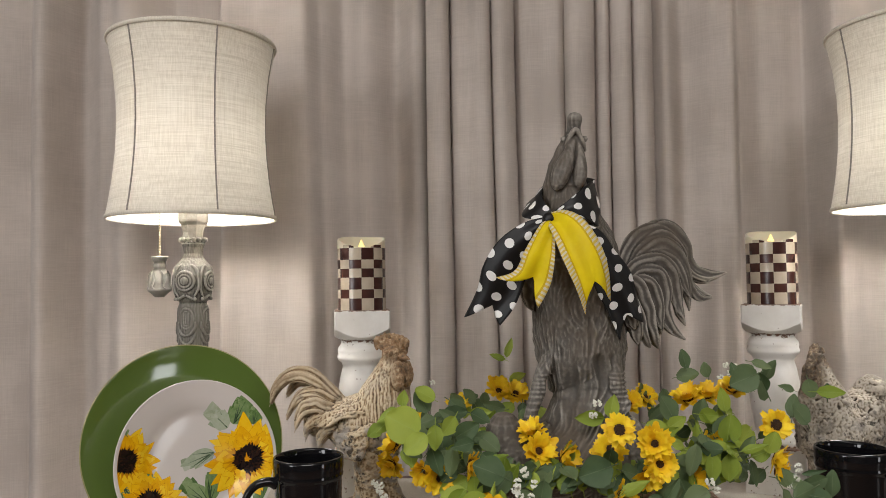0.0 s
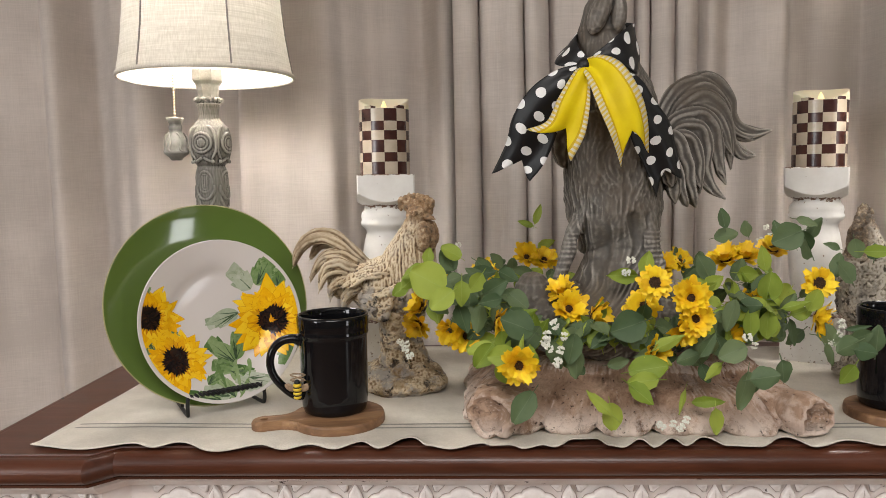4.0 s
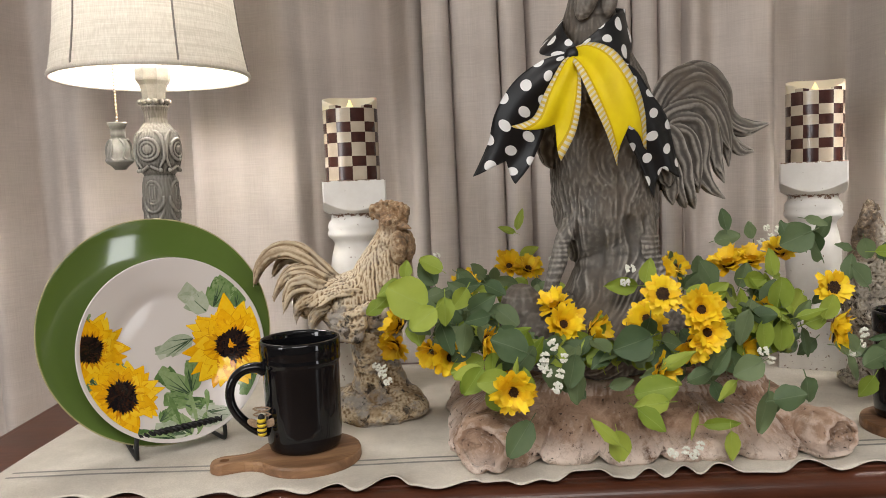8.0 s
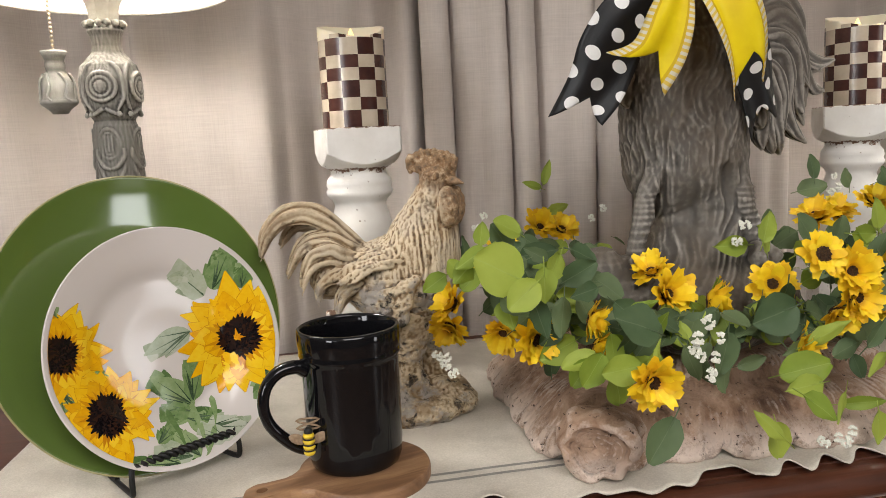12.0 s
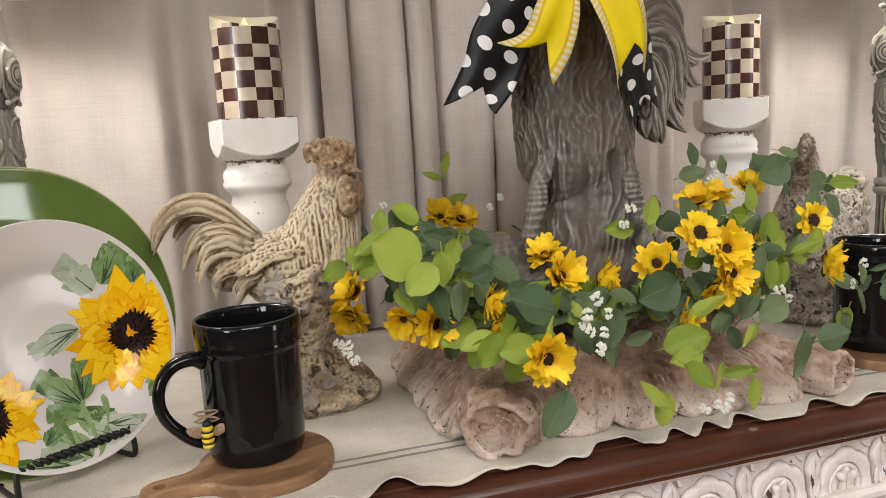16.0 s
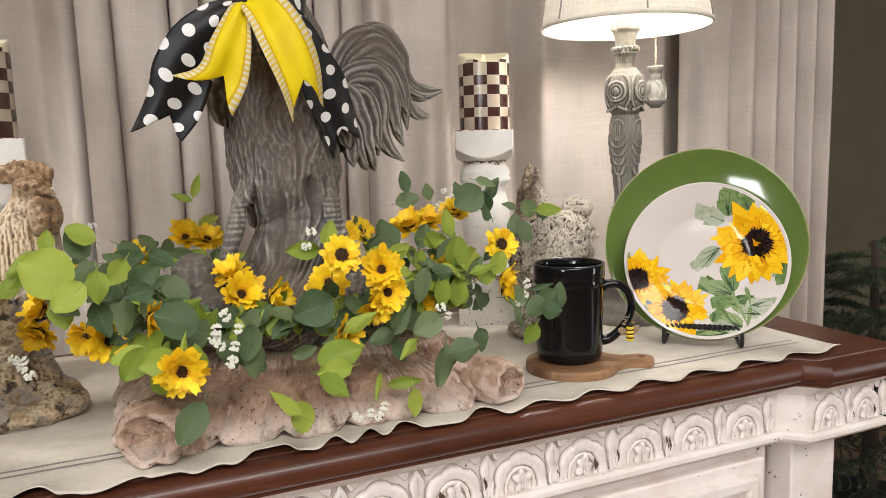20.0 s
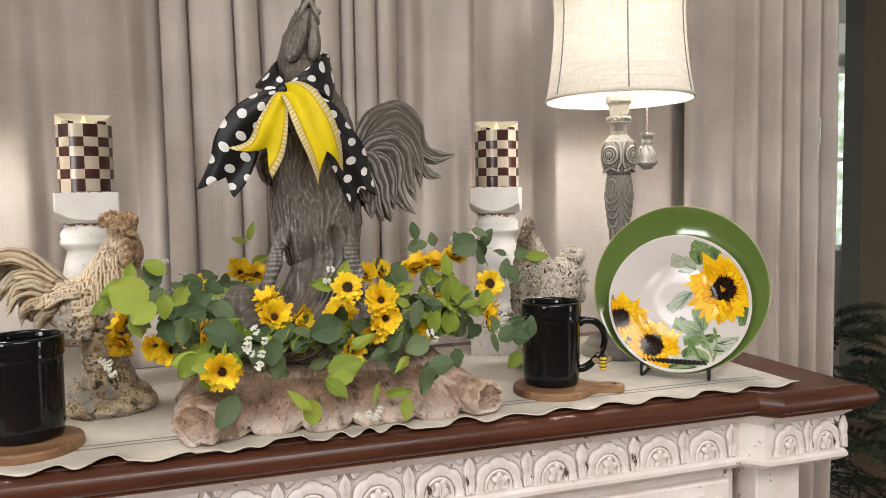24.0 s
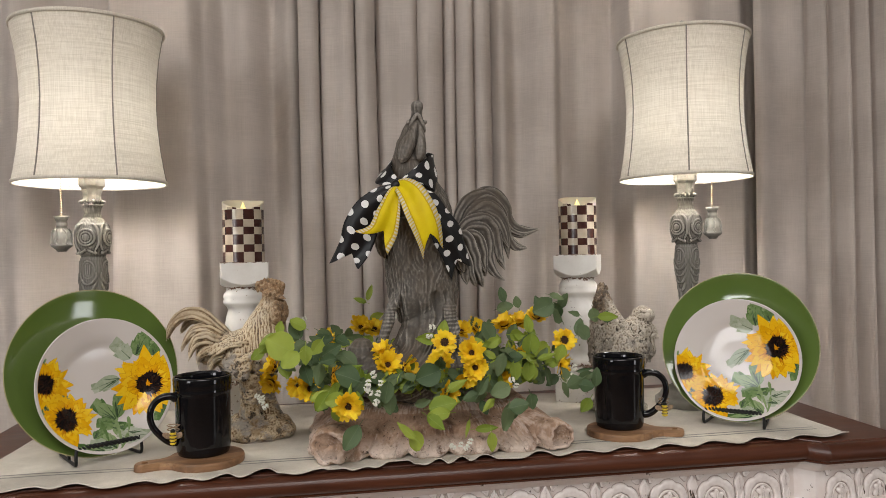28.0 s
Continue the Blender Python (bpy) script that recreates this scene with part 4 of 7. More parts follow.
# ---- candlesticks ----
def chipped(name):
    """White chalk paint with wear along the upper and lower edges of the blocks."""
    n = Nodes(name)
    split = n.add("ShaderNodeSeparateXYZ")
    n.link(n.coord.outputs["Generated"], split.inputs[0])
    rim = n.maths("MULTIPLY", n.maths("ABSOLUTE", n.maths("SUBTRACT", split.outputs[2], 0.5)), 2.0)
    corner = n.maths("MULTIPLY", n.maths("MULTIPLY", n.maths("ABSOLUTE", n.maths("SUBTRACT", split.outputs[0], 0.5)), n.maths("ABSOLUTE", n.maths("SUBTRACT", split.outputs[1], 0.5))), 4.0)
    near = n.maths("MAXIMUM", n.ramp(rim, (0.86, 0.0), (1.0, 1.0)), n.ramp(corner, (0.88, 0.0), (1.0, 0.75)))
    near = n.maths("MAXIMUM", near, n.ramp(n.add("ShaderNodeNewGeometry").outputs["Pointiness"], (0.53, 0.0), (0.60, 0.72)))
    chips = n.noise(160.0, 6.0, 0.7)
    spots = n.ramp(n.noise(120.0, 3.0, 0.5), (0.70, 0.0), (0.715, 1.0))
    worn = n.maths("MAXIMUM", n.ramp(n.maths("ADD", chips, n.maths("MULTIPLY", near, 0.34)), (0.76, 0.0), (0.78, 1.0)), spots)
    tone = n.ramp(n.noise(26.0, 5.0), (0.3, (0.66, 0.63, 0.58)), (0.65, (0.78, 0.76, 0.72)))
    n.bump(n.maths("SUBTRACT", n.noise(240.0, 4.0), worn), 0.0003, 0.6)
    return n.done(n.mix(worn, tone, (0.16, 0.085, 0.05)), 0.5)


M["chipped"] = chipped("chipped_white_paint")
M["check_dark"] = plain("brown_check", (0.035, 0.012, 0.010), (0.07, 0.025, 0.018), 60.0, 0.25)
M["check_light"] = plain("cream_check", (0.42, 0.35, 0.26), (0.54, 0.46, 0.36), 40.0, 0.25)
n = Nodes("candle_wax")
n.bsdf.inputs["Subsurface Weight"].default_value = 0.25
n.bsdf.inputs["Subsurface Radius"].default_value = (0.02, 0.012, 0.006)
M["wax"] = n.done(n.ramp(n.noise(20.0), (0.3, (0.72, 0.64, 0.46)), (0.7, (0.82, 0.75, 0.58))), 0.45)
n = Nodes("candle_flame")
n.bsdf.inputs["Emission Color"].default_value = (1.0, 0.72, 0.22, 1)
n.bsdf.inputs["Emission Strength"].default_value = 1.1
M["flame"] = n.done((0.85, 0.7, 0.35), 0.5)


def pillar_candle(m):
    c = thing("pillar_candle", m, "checkered brown and cream battery pillar candle with plastic flame", "candle", "checkered candles")
    cols, per, rows = 12, 5, 26
    seg = cols * per
    bm = bmesh.new()

    def lip(q):
        return 0.1105 - 0.0140 * max(0.0, -math.sin(q)) ** 1.8 + 0.0065 * max(0.0, math.sin(q)) ** 0.7 + 0.0006 * math.sin(3 * q + 1)

    grid = []
    for k in range(rows + 1):
        row = []
        for s in range(seg):
            q = 2 * math.pi * s / seg
            z = min(k / rows * 0.1185, lip(q))
            rad = 0.0375 + 0.0003 * noise.noise((math.cos(q) * 2, math.sin(q) * 2, z * 30))
            row.append(bm.verts.new((rad * math.cos(q), rad * math.sin(q), z)))
        grid.append(row)
    for k in range(rows):
        for s in range(seg):
            z = grid[k][s].co.z
            q = 2 * math.pi * s / seg
            if grid[k + 1][s].co.z - z < 1e-6 and grid[k + 1][(s + 1) % seg].co.z - grid[k][(s + 1) % seg].co.z < 1e-6:
                continue
            wax = z > 0.0955 + 0.002 * math.sin(5 * q)
            index = 2 if wax else (s // per + int(z / 0.0154)) % 2
            bm.faces.new((grid[k][s], grid[k][(s + 1) % seg], grid[k + 1][(s + 1) % seg], grid[k + 1][s])).material_index = index
    inner = [bm.verts.new((0.0335 * math.cos(2 * math.pi * s / seg), 0.0335 * math.sin(2 * math.pi * s / seg), lip(2 * math.pi * s / seg) - 0.001)) for s in range(seg)]
    floor = [bm.verts.new((0.031 * math.cos(2 * math.pi * s / seg), 0.031 * math.sin(2 * math.pi * s / seg), 0.0905)) for s in range(seg)]
    for a, b in ((grid[rows], inner), (inner, floor)):
        for s in range(seg):
            bm.faces.new((a[s], a[(s + 1) % seg], b[(s + 1) % seg], b[s])).material_index = 2
    bm.faces.new(floor).material_index = 2
    bmesh.ops.remove_doubles(bm, verts=bm.verts, dist=1e-5)
    part("wax_body", bm, [M["check_dark"], M["check_light"], M["wax"]], c)
    part("flame", lathe([(0, 0.0885), (0.0035, 0.090), (0.0062, 0.094), (0.0058, 0.098), (0.0030, 0.104), (0.0008, 0.1095), (0, 0.1100)], 14), M["flame"], c, "pale yellow plastic flame")


def candlestick(x, y, yaw, turn):
    st = thing("candlestick", pose(x, y, 0.9018, 0, 0, yaw), "distressed white wooden baluster candlestick on the sideboard", "candlestick", "pair of candlesticks")
    cap, hoops, seg = bmesh.new(), [], 128
    for z, turned in ((0.2445, 0.0345), (0.247, 0.0385), (0.2485, 0.0410), (0.250, 0.0430), (0.2515, 0.0450), (0.253, 0.0470), (0.2545, 0.0490), (0.256, 0.0508), (0.2575, 0.0526), (0.259, 0.0544), (0.2605, 0.0562), (0.262, 0.0580), (0.264, 0.0605), (0.270, 0.07), (0.280, 0.07), (0.2895, 0.07), (0.2905, 0.0585)):
        hoop = []
        for k in range(seg):
            a = 2 * math.pi * (k + 0.5) / seg
            side = 0.0425 / max(abs(math.cos(a)), abs(math.sin(a)))
            r = min(side if z < 0.2904 else side * 0.975, turned)
            hoop.append(cap.verts.new((r * math.cos(a), r * math.sin(a), z)))
        hoops.append(hoop)
    for a, b in zip(hoops, hoops[1:]):
        for k in range(seg):
            cap.faces.new((a[k], a[(k + 1) % seg], b[(k + 1) % seg], b[k]))
    cap.faces.new(hoops[-1])
    part("cap", cap, M["chipped"], st, "square block, paint worn at its edges", smooth=False)
    part("base", block((0.086, 0.086, 0.072), (0, 0, 0.036), 0.0016), M["chipped"], st, "square block, paint worn at its edges", smooth=False)
    prof = [(0.036, 0.071), (0.038, 0.078), (0.034, 0.085), (0.029, 0.090), (0.030, 0.10), (0.034, 0.125), (0.0365, 0.15), (0.0365, 0.17), (0.033, 0.190), (0.0295, 0.203), (0.032, 0.209), (0.0375, 0.214), (0.0385, 0.219), (0.0365, 0.2225), (0.0378, 0.2265), (0.0365, 0.2325), (0.0325, 0.2375), (0.032, 0.243), (0.0345, 0.2455)]
    part("shaft", lathe(prof, 56), M["distressed"], st)
    pillar_candle(pose(x + 0.001, y - 0.002, 1.1926, 0, 0, turn))


M["distressed"] = M["chipped"]
candlestick(-0.129, 1.200, 10, 8)
candlestick(0.5195, 1.230, -25, -18)


# ---- mugs on boards, with bee charms ----
M["bee_yellow"] = plain("bee_yellow", (0.72, 0.50, 0.02), (0.80, 0.58, 0.04), 60.0, 0.4)
M["twine"] = plain("jute_twine", (0.20, 0.13, 0.08), (0.34, 0.24, 0.15), 400.0, 0.9)


def mug(x, y, yaw, bee):
    m = thing("mug", pose(x, y, 0.9142, 0, 0, yaw), "tall glossy black ceramic mug standing on a round board", "mug", "black mugs")
    prof = [(0, 0.0), (0.0335, 0), (0.0365, 0.002), (0.0383, 0.008), (0.0392, 0.02), (0.0396, 0.088), (0.0398, 0.0905), (0.0412, 0.0925), (0.0415, 0.0945), (0.0410, 0.0965), (0.0412, 0.0985), (0.0418, 0.104), (0.0418, 0.112), (0.0412, 0.1148), (0.0395, 0.1155), (0.0382, 0.1135), (0.0376, 0.105), (0.0372, 0.02), (0.0345, 0.009), (0.02, 0.007), (0, 0.007)]
    part("cup", lathe(prof, 72), M["black"], m)
    arc = spline([(0.0375, 0, 0.084), (0.046, 0, 0.0885), (0.060, 0, 0.0865), (0.0705, 0, 0.076), (0.0735, 0, 0.060), (0.0685, 0, 0.044), (0.056, 0, 0.029), (0.046, 0, 0.022), (0.0375, 0, 0.021)], 30)
    part("handle", tube(arc, [0.0075 - 0.002 * math.sin(math.pi * k / 29) for k in range(30)], 12, None, 0.85), M["black"], m)
    b = thing("bee_charm", pose(*bee), "yellow and black bee charm tied to the mug handle", "charm", "bee charms")
    body = bmesh.new()
    for k in range(4):
        own = ball((0, 0, -0.0075 + 0.0046 * k), (0.0052 - 0.0004 * abs(k - 1.5), 0.0052, 0.0026), None, 12)
        joined(body, own)
    part("body", body, M["bee_yellow"], b)
    for k in range(3):
        part("stripe", lathe([(0.0046, -0.0058 + 0.0046 * k), (0.0050, -0.0052 + 0.0046 * k), (0.0046, -0.0046 + 0.0046 * k)], 14), M["iron"], b)
    part("head", ball((0, 0, 0.0095), 0.0036, None, 10), M["iron"], b)
    for s in (-1, 1):
        wing = ball((s * 0.0085, 0.002, 0.003), (0.0075, 0.0008, 0.0042), None, 12, pose(0, 0, 0, 0, s * -25, 0))
        part("wing", wing, M["twine"], b, "brown feathery wing")
    loop = [(0.009 * math.sin(2 * q), 0.003, 0.0145 + 0.0045 * math.sin(q)) for q in np.linspace(0, 2 * math.pi, 17)]
    part("twine_loop", tube(loop, 0.0009, 5, None, 1.0, (0, 1, 0), False), M["twine"], b)
    return m


def round_board(x, y, yaw, label):
    """A round serving board with a short drilled handle."""
    bm = bmesh.new()
    outline = []
    r, neck, reach, tip = 0.054, 0.0115, 0.099, 0.0125
    a0 = math.asin(0.40)
    outline += [(r * math.cos(a), r * math.sin(a)) for a in np.linspace(a0, 2 * math.pi - a0, 60)]
    outline += [(0.058, -0.0145), (0.066, -neck), (0.080, -neck - 0.0005)]
    outline += [(reach - tip + tip * math.cos(a), tip * math.sin(a) * 1.05) for a in np.linspace(-1.45, 1.45, 14)]
    outline += [(0.080, neck + 0.0005), (0.066, neck), (0.058, 0.0145)]
    hole = [(reach - 0.0145 + 0.0046 * math.cos(a), 0.0040 * math.sin(a)) for a in np.linspace(0, 2 * math.pi, 17)[:-1]]
    levels = ((0.0, 0.985), (0.0022, 1.0), (0.0085, 1.0), (0.0112, 0.985), (0.0118, 0.96))
    rings = [[bm.verts.new((px * s, py * s, z)) for px, py in outline] for z, s in levels]
    for a, b in zip(rings, rings[1:]):
        for k in range(len(a)):
            bm.faces.new((a[k], a[(k + 1) % len(a)], b[(k + 1) % len(a)], b[k]))
    tops = [bm.verts.new((px, py, 0.0118)) for px, py in hole]
    lows = [bm.verts.new((px, py, 0.0)) for px, py in hole]
    for k in range(len(hole)):
        bm.faces.new((tops[k], lows[k], lows[(k + 1) % len(hole)], tops[(k + 1) % len(hole)]))
    for ring, well in ((rings[-1], tops), (rings[0], lows)):
        edges = [bm.edges.get((loop[k], loop[(k + 1) % len(loop)])) for loop in (ring, well) for k in range(len(loop))]
        bmesh.ops.triangle_fill(bm, use_beauty=True, use_dissolve=False, edges=edges)
    bmesh.ops.recalc_face_normals(bm, faces=bm.faces)
    ob = part("serving_board", bm, M["board"], None, smooth=False)
    ob.matrix_world = pose(x, y, 0.9026, 0, 0, yaw)
    tagged(ob, label, "serving board", "small round boards")


mug(-0.154, 0.926, 200, (-0.190, 0.893, 0.946))
mug(0.497, 0.952, -22, (0.560, 0.920, 0.944))
round_board(-0.148, 0.914, 199, "small round acacia board with handle under a mug")
round_board(0.495, 0.944, -18, "small round acacia board with handle under a mug")


# ---- statues ----
def feather(bm, points, radii, flat=0.55, ribs=7, count=20, up=(0, 1, 0)):
    """A long carved feather: flattened, ribbed along its length, tapering to a point."""
    pts = spline(points, count)
    rad = [lerp([(n / (len(radii) - 1), r) for n, r in enumerate(radii)], k / (count - 1)) for k in range(count)]
    own = tube(pts, rad, 28, None, flat, up)
    own.normal_update()
    own.verts.ensure_lookup_table()
    for k in range(count):
        for s in range(28):
            v = own.verts[k * 28 + s]
            v.co += (v.co - pts[k]) * 0.17 * math.cos(ribs * 2 * math.pi * s / 28 + 0.6 * math.sin(k * 0.9))
    return joined(bm, own)


def locks(bm, spine, count, span, length, radius, lift, rnd, curl=0.5, arc=(0.0, 6.2832)):
    """Tapering tufts that hang down a round body and stand off at their ends."""
    for _ in range(count):
        z0 = rnd.uniform(*span)
        a = rnd.uniform(*arc)
        long, r = length * rnd.uniform(0.7, 1.3), radius * rnd.uniform(0.6, 1.25)
        flow = noise.noise((1.6 * math.cos(a), 1.6 * math.sin(a), z0 * 11)) * 2.2
        turn, wave = curl * flow + rnd.uniform(-0.12, 0.12), 5 * flow
        pts = []
        for k in range(8):
            u = k / 7
            x, y, size = spine(z0 - long * u)
            b = a + turn * u + 0.10 * math.sin(wave + 4 * u)
            off = size - 0.4 * r + lift * u * u
            pts.append((x + off * math.cos(b), y + off * 1.06 * math.sin(b), z0 - long * u))
        tube(pts, [r * q for q in (0.45, 0.8, 1.0, 1.05, 0.95, 0.75, 0.45, 0.12)], 7, bm)


def table_spine(rows):
    def spine(z):
        return tuple(lerp([(r[0], r[n]) for r in rows], z) for n in (1, 2, 3))
    return spine


def ridged(p, across, along, seed=0.0):
    """Ridges that run up and down: 1 on a crest, falling into grooves."""
    return 1 - 2.6 * abs(noise.noise((p.x * across + seed, p.y * across, p.z * along + seed)))


def fur(p, amount, warp=0.011, scale=1.0):
    """Shaggy wavy strands at three sizes."""
    q = p + noise.noise_vector(p * 15 * scale) * warp
    return amount * (0.62 * ridged(q, 62 * scale, 17 * scale) + 0.46 * ridged(q, 135 * scale, 30 * scale, 4.0) + 0.24 * ridged(q, 270 * scale, 52 * scale, 9.0) - 0.35)


def tufts(p, centre, rows, columns, seed=0.0):
    """Overlapping tufts: each swells towards its tip and breaks off over the one below."""
    bend = noise.noise_vector(p * 17 + Vector((seed, 0, 0)))
    col = math.atan2(p.y - centre[1], p.x - centre[0]) / (2 * math.pi) * columns + 1.5 * bend.x
    own = math.floor(col)
    u = col - own - 0.5
    v = p.z * rows + 9.1 * noise.noise((own * 1.7, seed, 0.3)) + 0.35 * bend.z + 1.2 * u * u
    frac = v - math.floor(v)
    size = 0.75 + 0.6 * noise.noise((own * 3.1, math.floor(v) * 2.3, seed))
    return (1 - frac) ** 1.3 * min(1.0, frac / 0.22) * math.cos(math.pi * u) * size


def plume(bm, points, radius, rnd, count=4, spread=0.010, tip=0.22):
    """A tail plume: several ribbed strands laid side by side, closing at the end."""
    mid = [Vector(p) for p in points]
    for k in range(count):
        off = Vector((rnd.uniform(-0.4, 0.4), (k / max(1, count - 1) - 0.5) * 2, rnd.uniform(-0.9, 0.9))) * spread
        pts = [p + off * (0.75 + 0.5 * math.sin(math.pi * n / (len(mid) - 1))) * (1 - 0.7 * (n == len(mid) - 1)) for n, p in enumerate(mid)]
        r = radius * rnd.uniform(0.65, 1.2)
        feather(bm, pts, [r * 0.8, r * 1.05, r * 1.2, r * 1.15, r * 0.95, r * 0.75, r * tip], 0.62, 5, 34)


def big_rooster():
    bm = bmesh.new()
    rnd = random.Random(21)
    rows = ((1.095, 0.196, 1.030, 0.044), (1.115, 0.192, 1.031, 0.053), (1.135, 0.188, 1.033, 0.0605), (1.18, 0.187, 1.034, 0.0615), (1.23, 0.185, 1.028, 0.0600), (1.27, 0.182, 1.018, 0.055), (1.32, 0.172, 1.000, 0.0395), (1.352, 0.166, 0.988, 0.0285), (1.372, 0.167, 0.986, 0.0240), (1.393, 0.171, 0.984, 0.0190), (1.41, 0.1765, 0.983, 0.0145), (1.425, 0.178, 0.983, 0.012))
    spine = table_spine(rows)
    body = [spine(1.095 + 0.315 * k / 30) for k in range(31)]
    tube([(x, y, 1.095 + 0.315 * k / 30) for k, (x, y, r) in enumerate(body)], [r for x, y, r in body], 32, bm)
    ball((0.190, 1.052, 1.188), (0.056, 0.066, 0.056), bm, 24)
    # head: open beak to the sky, wattles, eyes
    ball((0.177, 0.984, 1.408), (0.0145, 0.0180, 0.0165), bm, 16)
    tube(spline([(0.178, 0.986, 1.412), (0.1785, 0.984, 1.428), (0.179, 0.982, 1.440)], 7), [0.0135, 0.0120, 0.0095, 0.0082, 0.0085, 0.0098, 0.0098], 14, bm)
    ball((0.179, 0.981, 1.4405), (0.0102, 0.0095, 0.0085), bm, 14)
    tube(spline([(0.1645, 0.972, 1.396), (0.169, 0.967, 1.411), (0.1775, 0.9655, 1.4235), (0.186, 0.967, 1.411), (0.190, 0.972, 1.396)], 17), [0.0022 + 0.0012 * math.sin(math.pi * q / 16) for q in range(17)], 8, bm)
    # two long wattles hanging down the throat, pointed at the top and full below
    for pts, r in (([(0.1745, 0.969, 1.412), (0.168, 0.964, 1.392), (0.158, 0.960, 1.368), (0.151, 0.960, 1.346)], 0.0125), ([(0.181, 0.970, 1.410), (0.183, 0.964, 1.388), (0.182, 0.962, 1.366), (0.178, 0.964, 1.348)], 0.0105)):
        tube(spline(pts, 12), [r * q for q in (0.22, 0.36, 0.50, 0.64, 0.78, 0.90, 1.0, 1.05, 1.02, 0.88, 0.62, 0.2)], 12, bm, 0.8)
    for g in (-1, 1):
        ball((0.1775 + g * 0.0135, 0.976, 1.4135), (0.0036, 0.0045, 0.0036), bm, 8)
    for q in range(3):
        ball((0.181, 0.999 - 0.003 * q, 1.408 + 0.011 * q), (0.0042, 0.008, 0.008), bm, 10)
    # scaled legs
    for pts in ([(0.160, 1.006, 1.150), (0.134, 0.996, 1.118), (0.124, 0.990, 1.090), (0.113, 0.984, 1.052)], [(0.218, 1.004, 1.155), (0.227, 0.990, 1.120), (0.229, 0.986, 1.09), (0.232, 0.984, 1.055)]):
        steps = spline(pts, 17)
        tube(steps, [0.020 - 0.0026 * q if q < 5 else 0.0082 for q in range(17)], 12, bm)
        for k in range(6, 17):
            ball(steps[k], (0.0096, 0.0096, 0.0020), bm, 10)
        foot = Vector(pts[-1])
        for q in (-0.9, -0.1, 0.7):
            tube([foot, foot + Vector((0.016 * math.sin(q) - 0.004, -0.018 * math.cos(q), 0.003)), foot + Vector((0.028 * math.sin(q) - 0.006, -0.030 * math.cos(q), -0.004))], [0.007, 0.006, 0.004], 8, bm)
    # stump between them, flaring into the rock
    tube(spline([(0.196, 1.026, 1.145), (0.197, 1.024, 1.11), (0.196, 1.020, 1.070), (0.188, 1.012, 1.030), (0.180, 1.008, 1.0)], 12), [0.048, 0.047, 0.045, 0.043, 0.043, 0.045, 0.049, 0.054, 0.062, 0.072, 0.082, 0.09], 28, bm)
    ball((0.175, 1.01, 0.998), (0.100, 0.078, 0.050), bm, 24)
    ball((0.112, 0.985, 1.014), (0.052, 0.046, 0.046), bm, 20)
    ball((0.083, 0.983, 1.034), (0.027, 0.030, 0.036), bm, 14)
    ball((0.240, 1.0, 1.004), (0.046, 0.046, 0.046), bm, 16)
    ball((0.165, 0.955, 1.000), (0.050, 0.032, 0.036), bm, 16)
    skin = fused(bm, 0.00125, 1)

    def relief(p):
        if p.z > 1.352:
            return 0.0006 * noise.noise(p * 90) + 0.0005 * ridged(p, 160, 30)
        centre = spine(p.z)
        shag = 0.0026 * tufts(p, centre, 20, 24) + 0.0011 * tufts(p, centre, 40, 52, 3.3) - 0.0012 + fur(p, 0.0017, 0.018, 1.35)
        if p.z > 1.27:
            shag = 0.6 * shag
        # swirls of the stump: long grooves that sweep down and out over the rock
        away = noise.noise_vector(p * 13) * 0.022
        wheel = math.hypot(p.x + away.x - 0.060, (p.z + away.z - 1.125) * 1.1)
        round_ = math.atan2(p.z - 1.125, p.x - 0.060)
        curl = 0.0066 * (1 - 2.4 * abs(noise.noise((wheel * 64, round_ * 1.0, p.y * 12)))) * (0.6 + 0.8 * abs(noise.noise(p * 30))) + 0.0016 * (1 - 2.4 * abs(noise.noise((wheel * 175, round_ * 2.0, p.y * 22 + 5)))) - 0.002
        rock = 0.0050 * noise.noise(p * 26) + 0.0022 * noise.noise(p * 80) + 0.0008 * noise.noise(p * 220)
        low = min(1.0, max(0.0, (1.140 - p.z + 0.010 * noise.noise(p * 40)) / 0.014))
        ground = min(1.0, max(0.0, (1.052 - p.z) / 0.03))
        side = min(1.0, max(0.0, (p.x - 0.118) / 0.03))
        return shag * (1 - low) + low * ((curl * (1 - 0.6 * ground)) * side + rock * (0.25 + 0.75 * ground))

    carve(skin, relief)
    # tail and wing tips
    tail = bmesh.new()
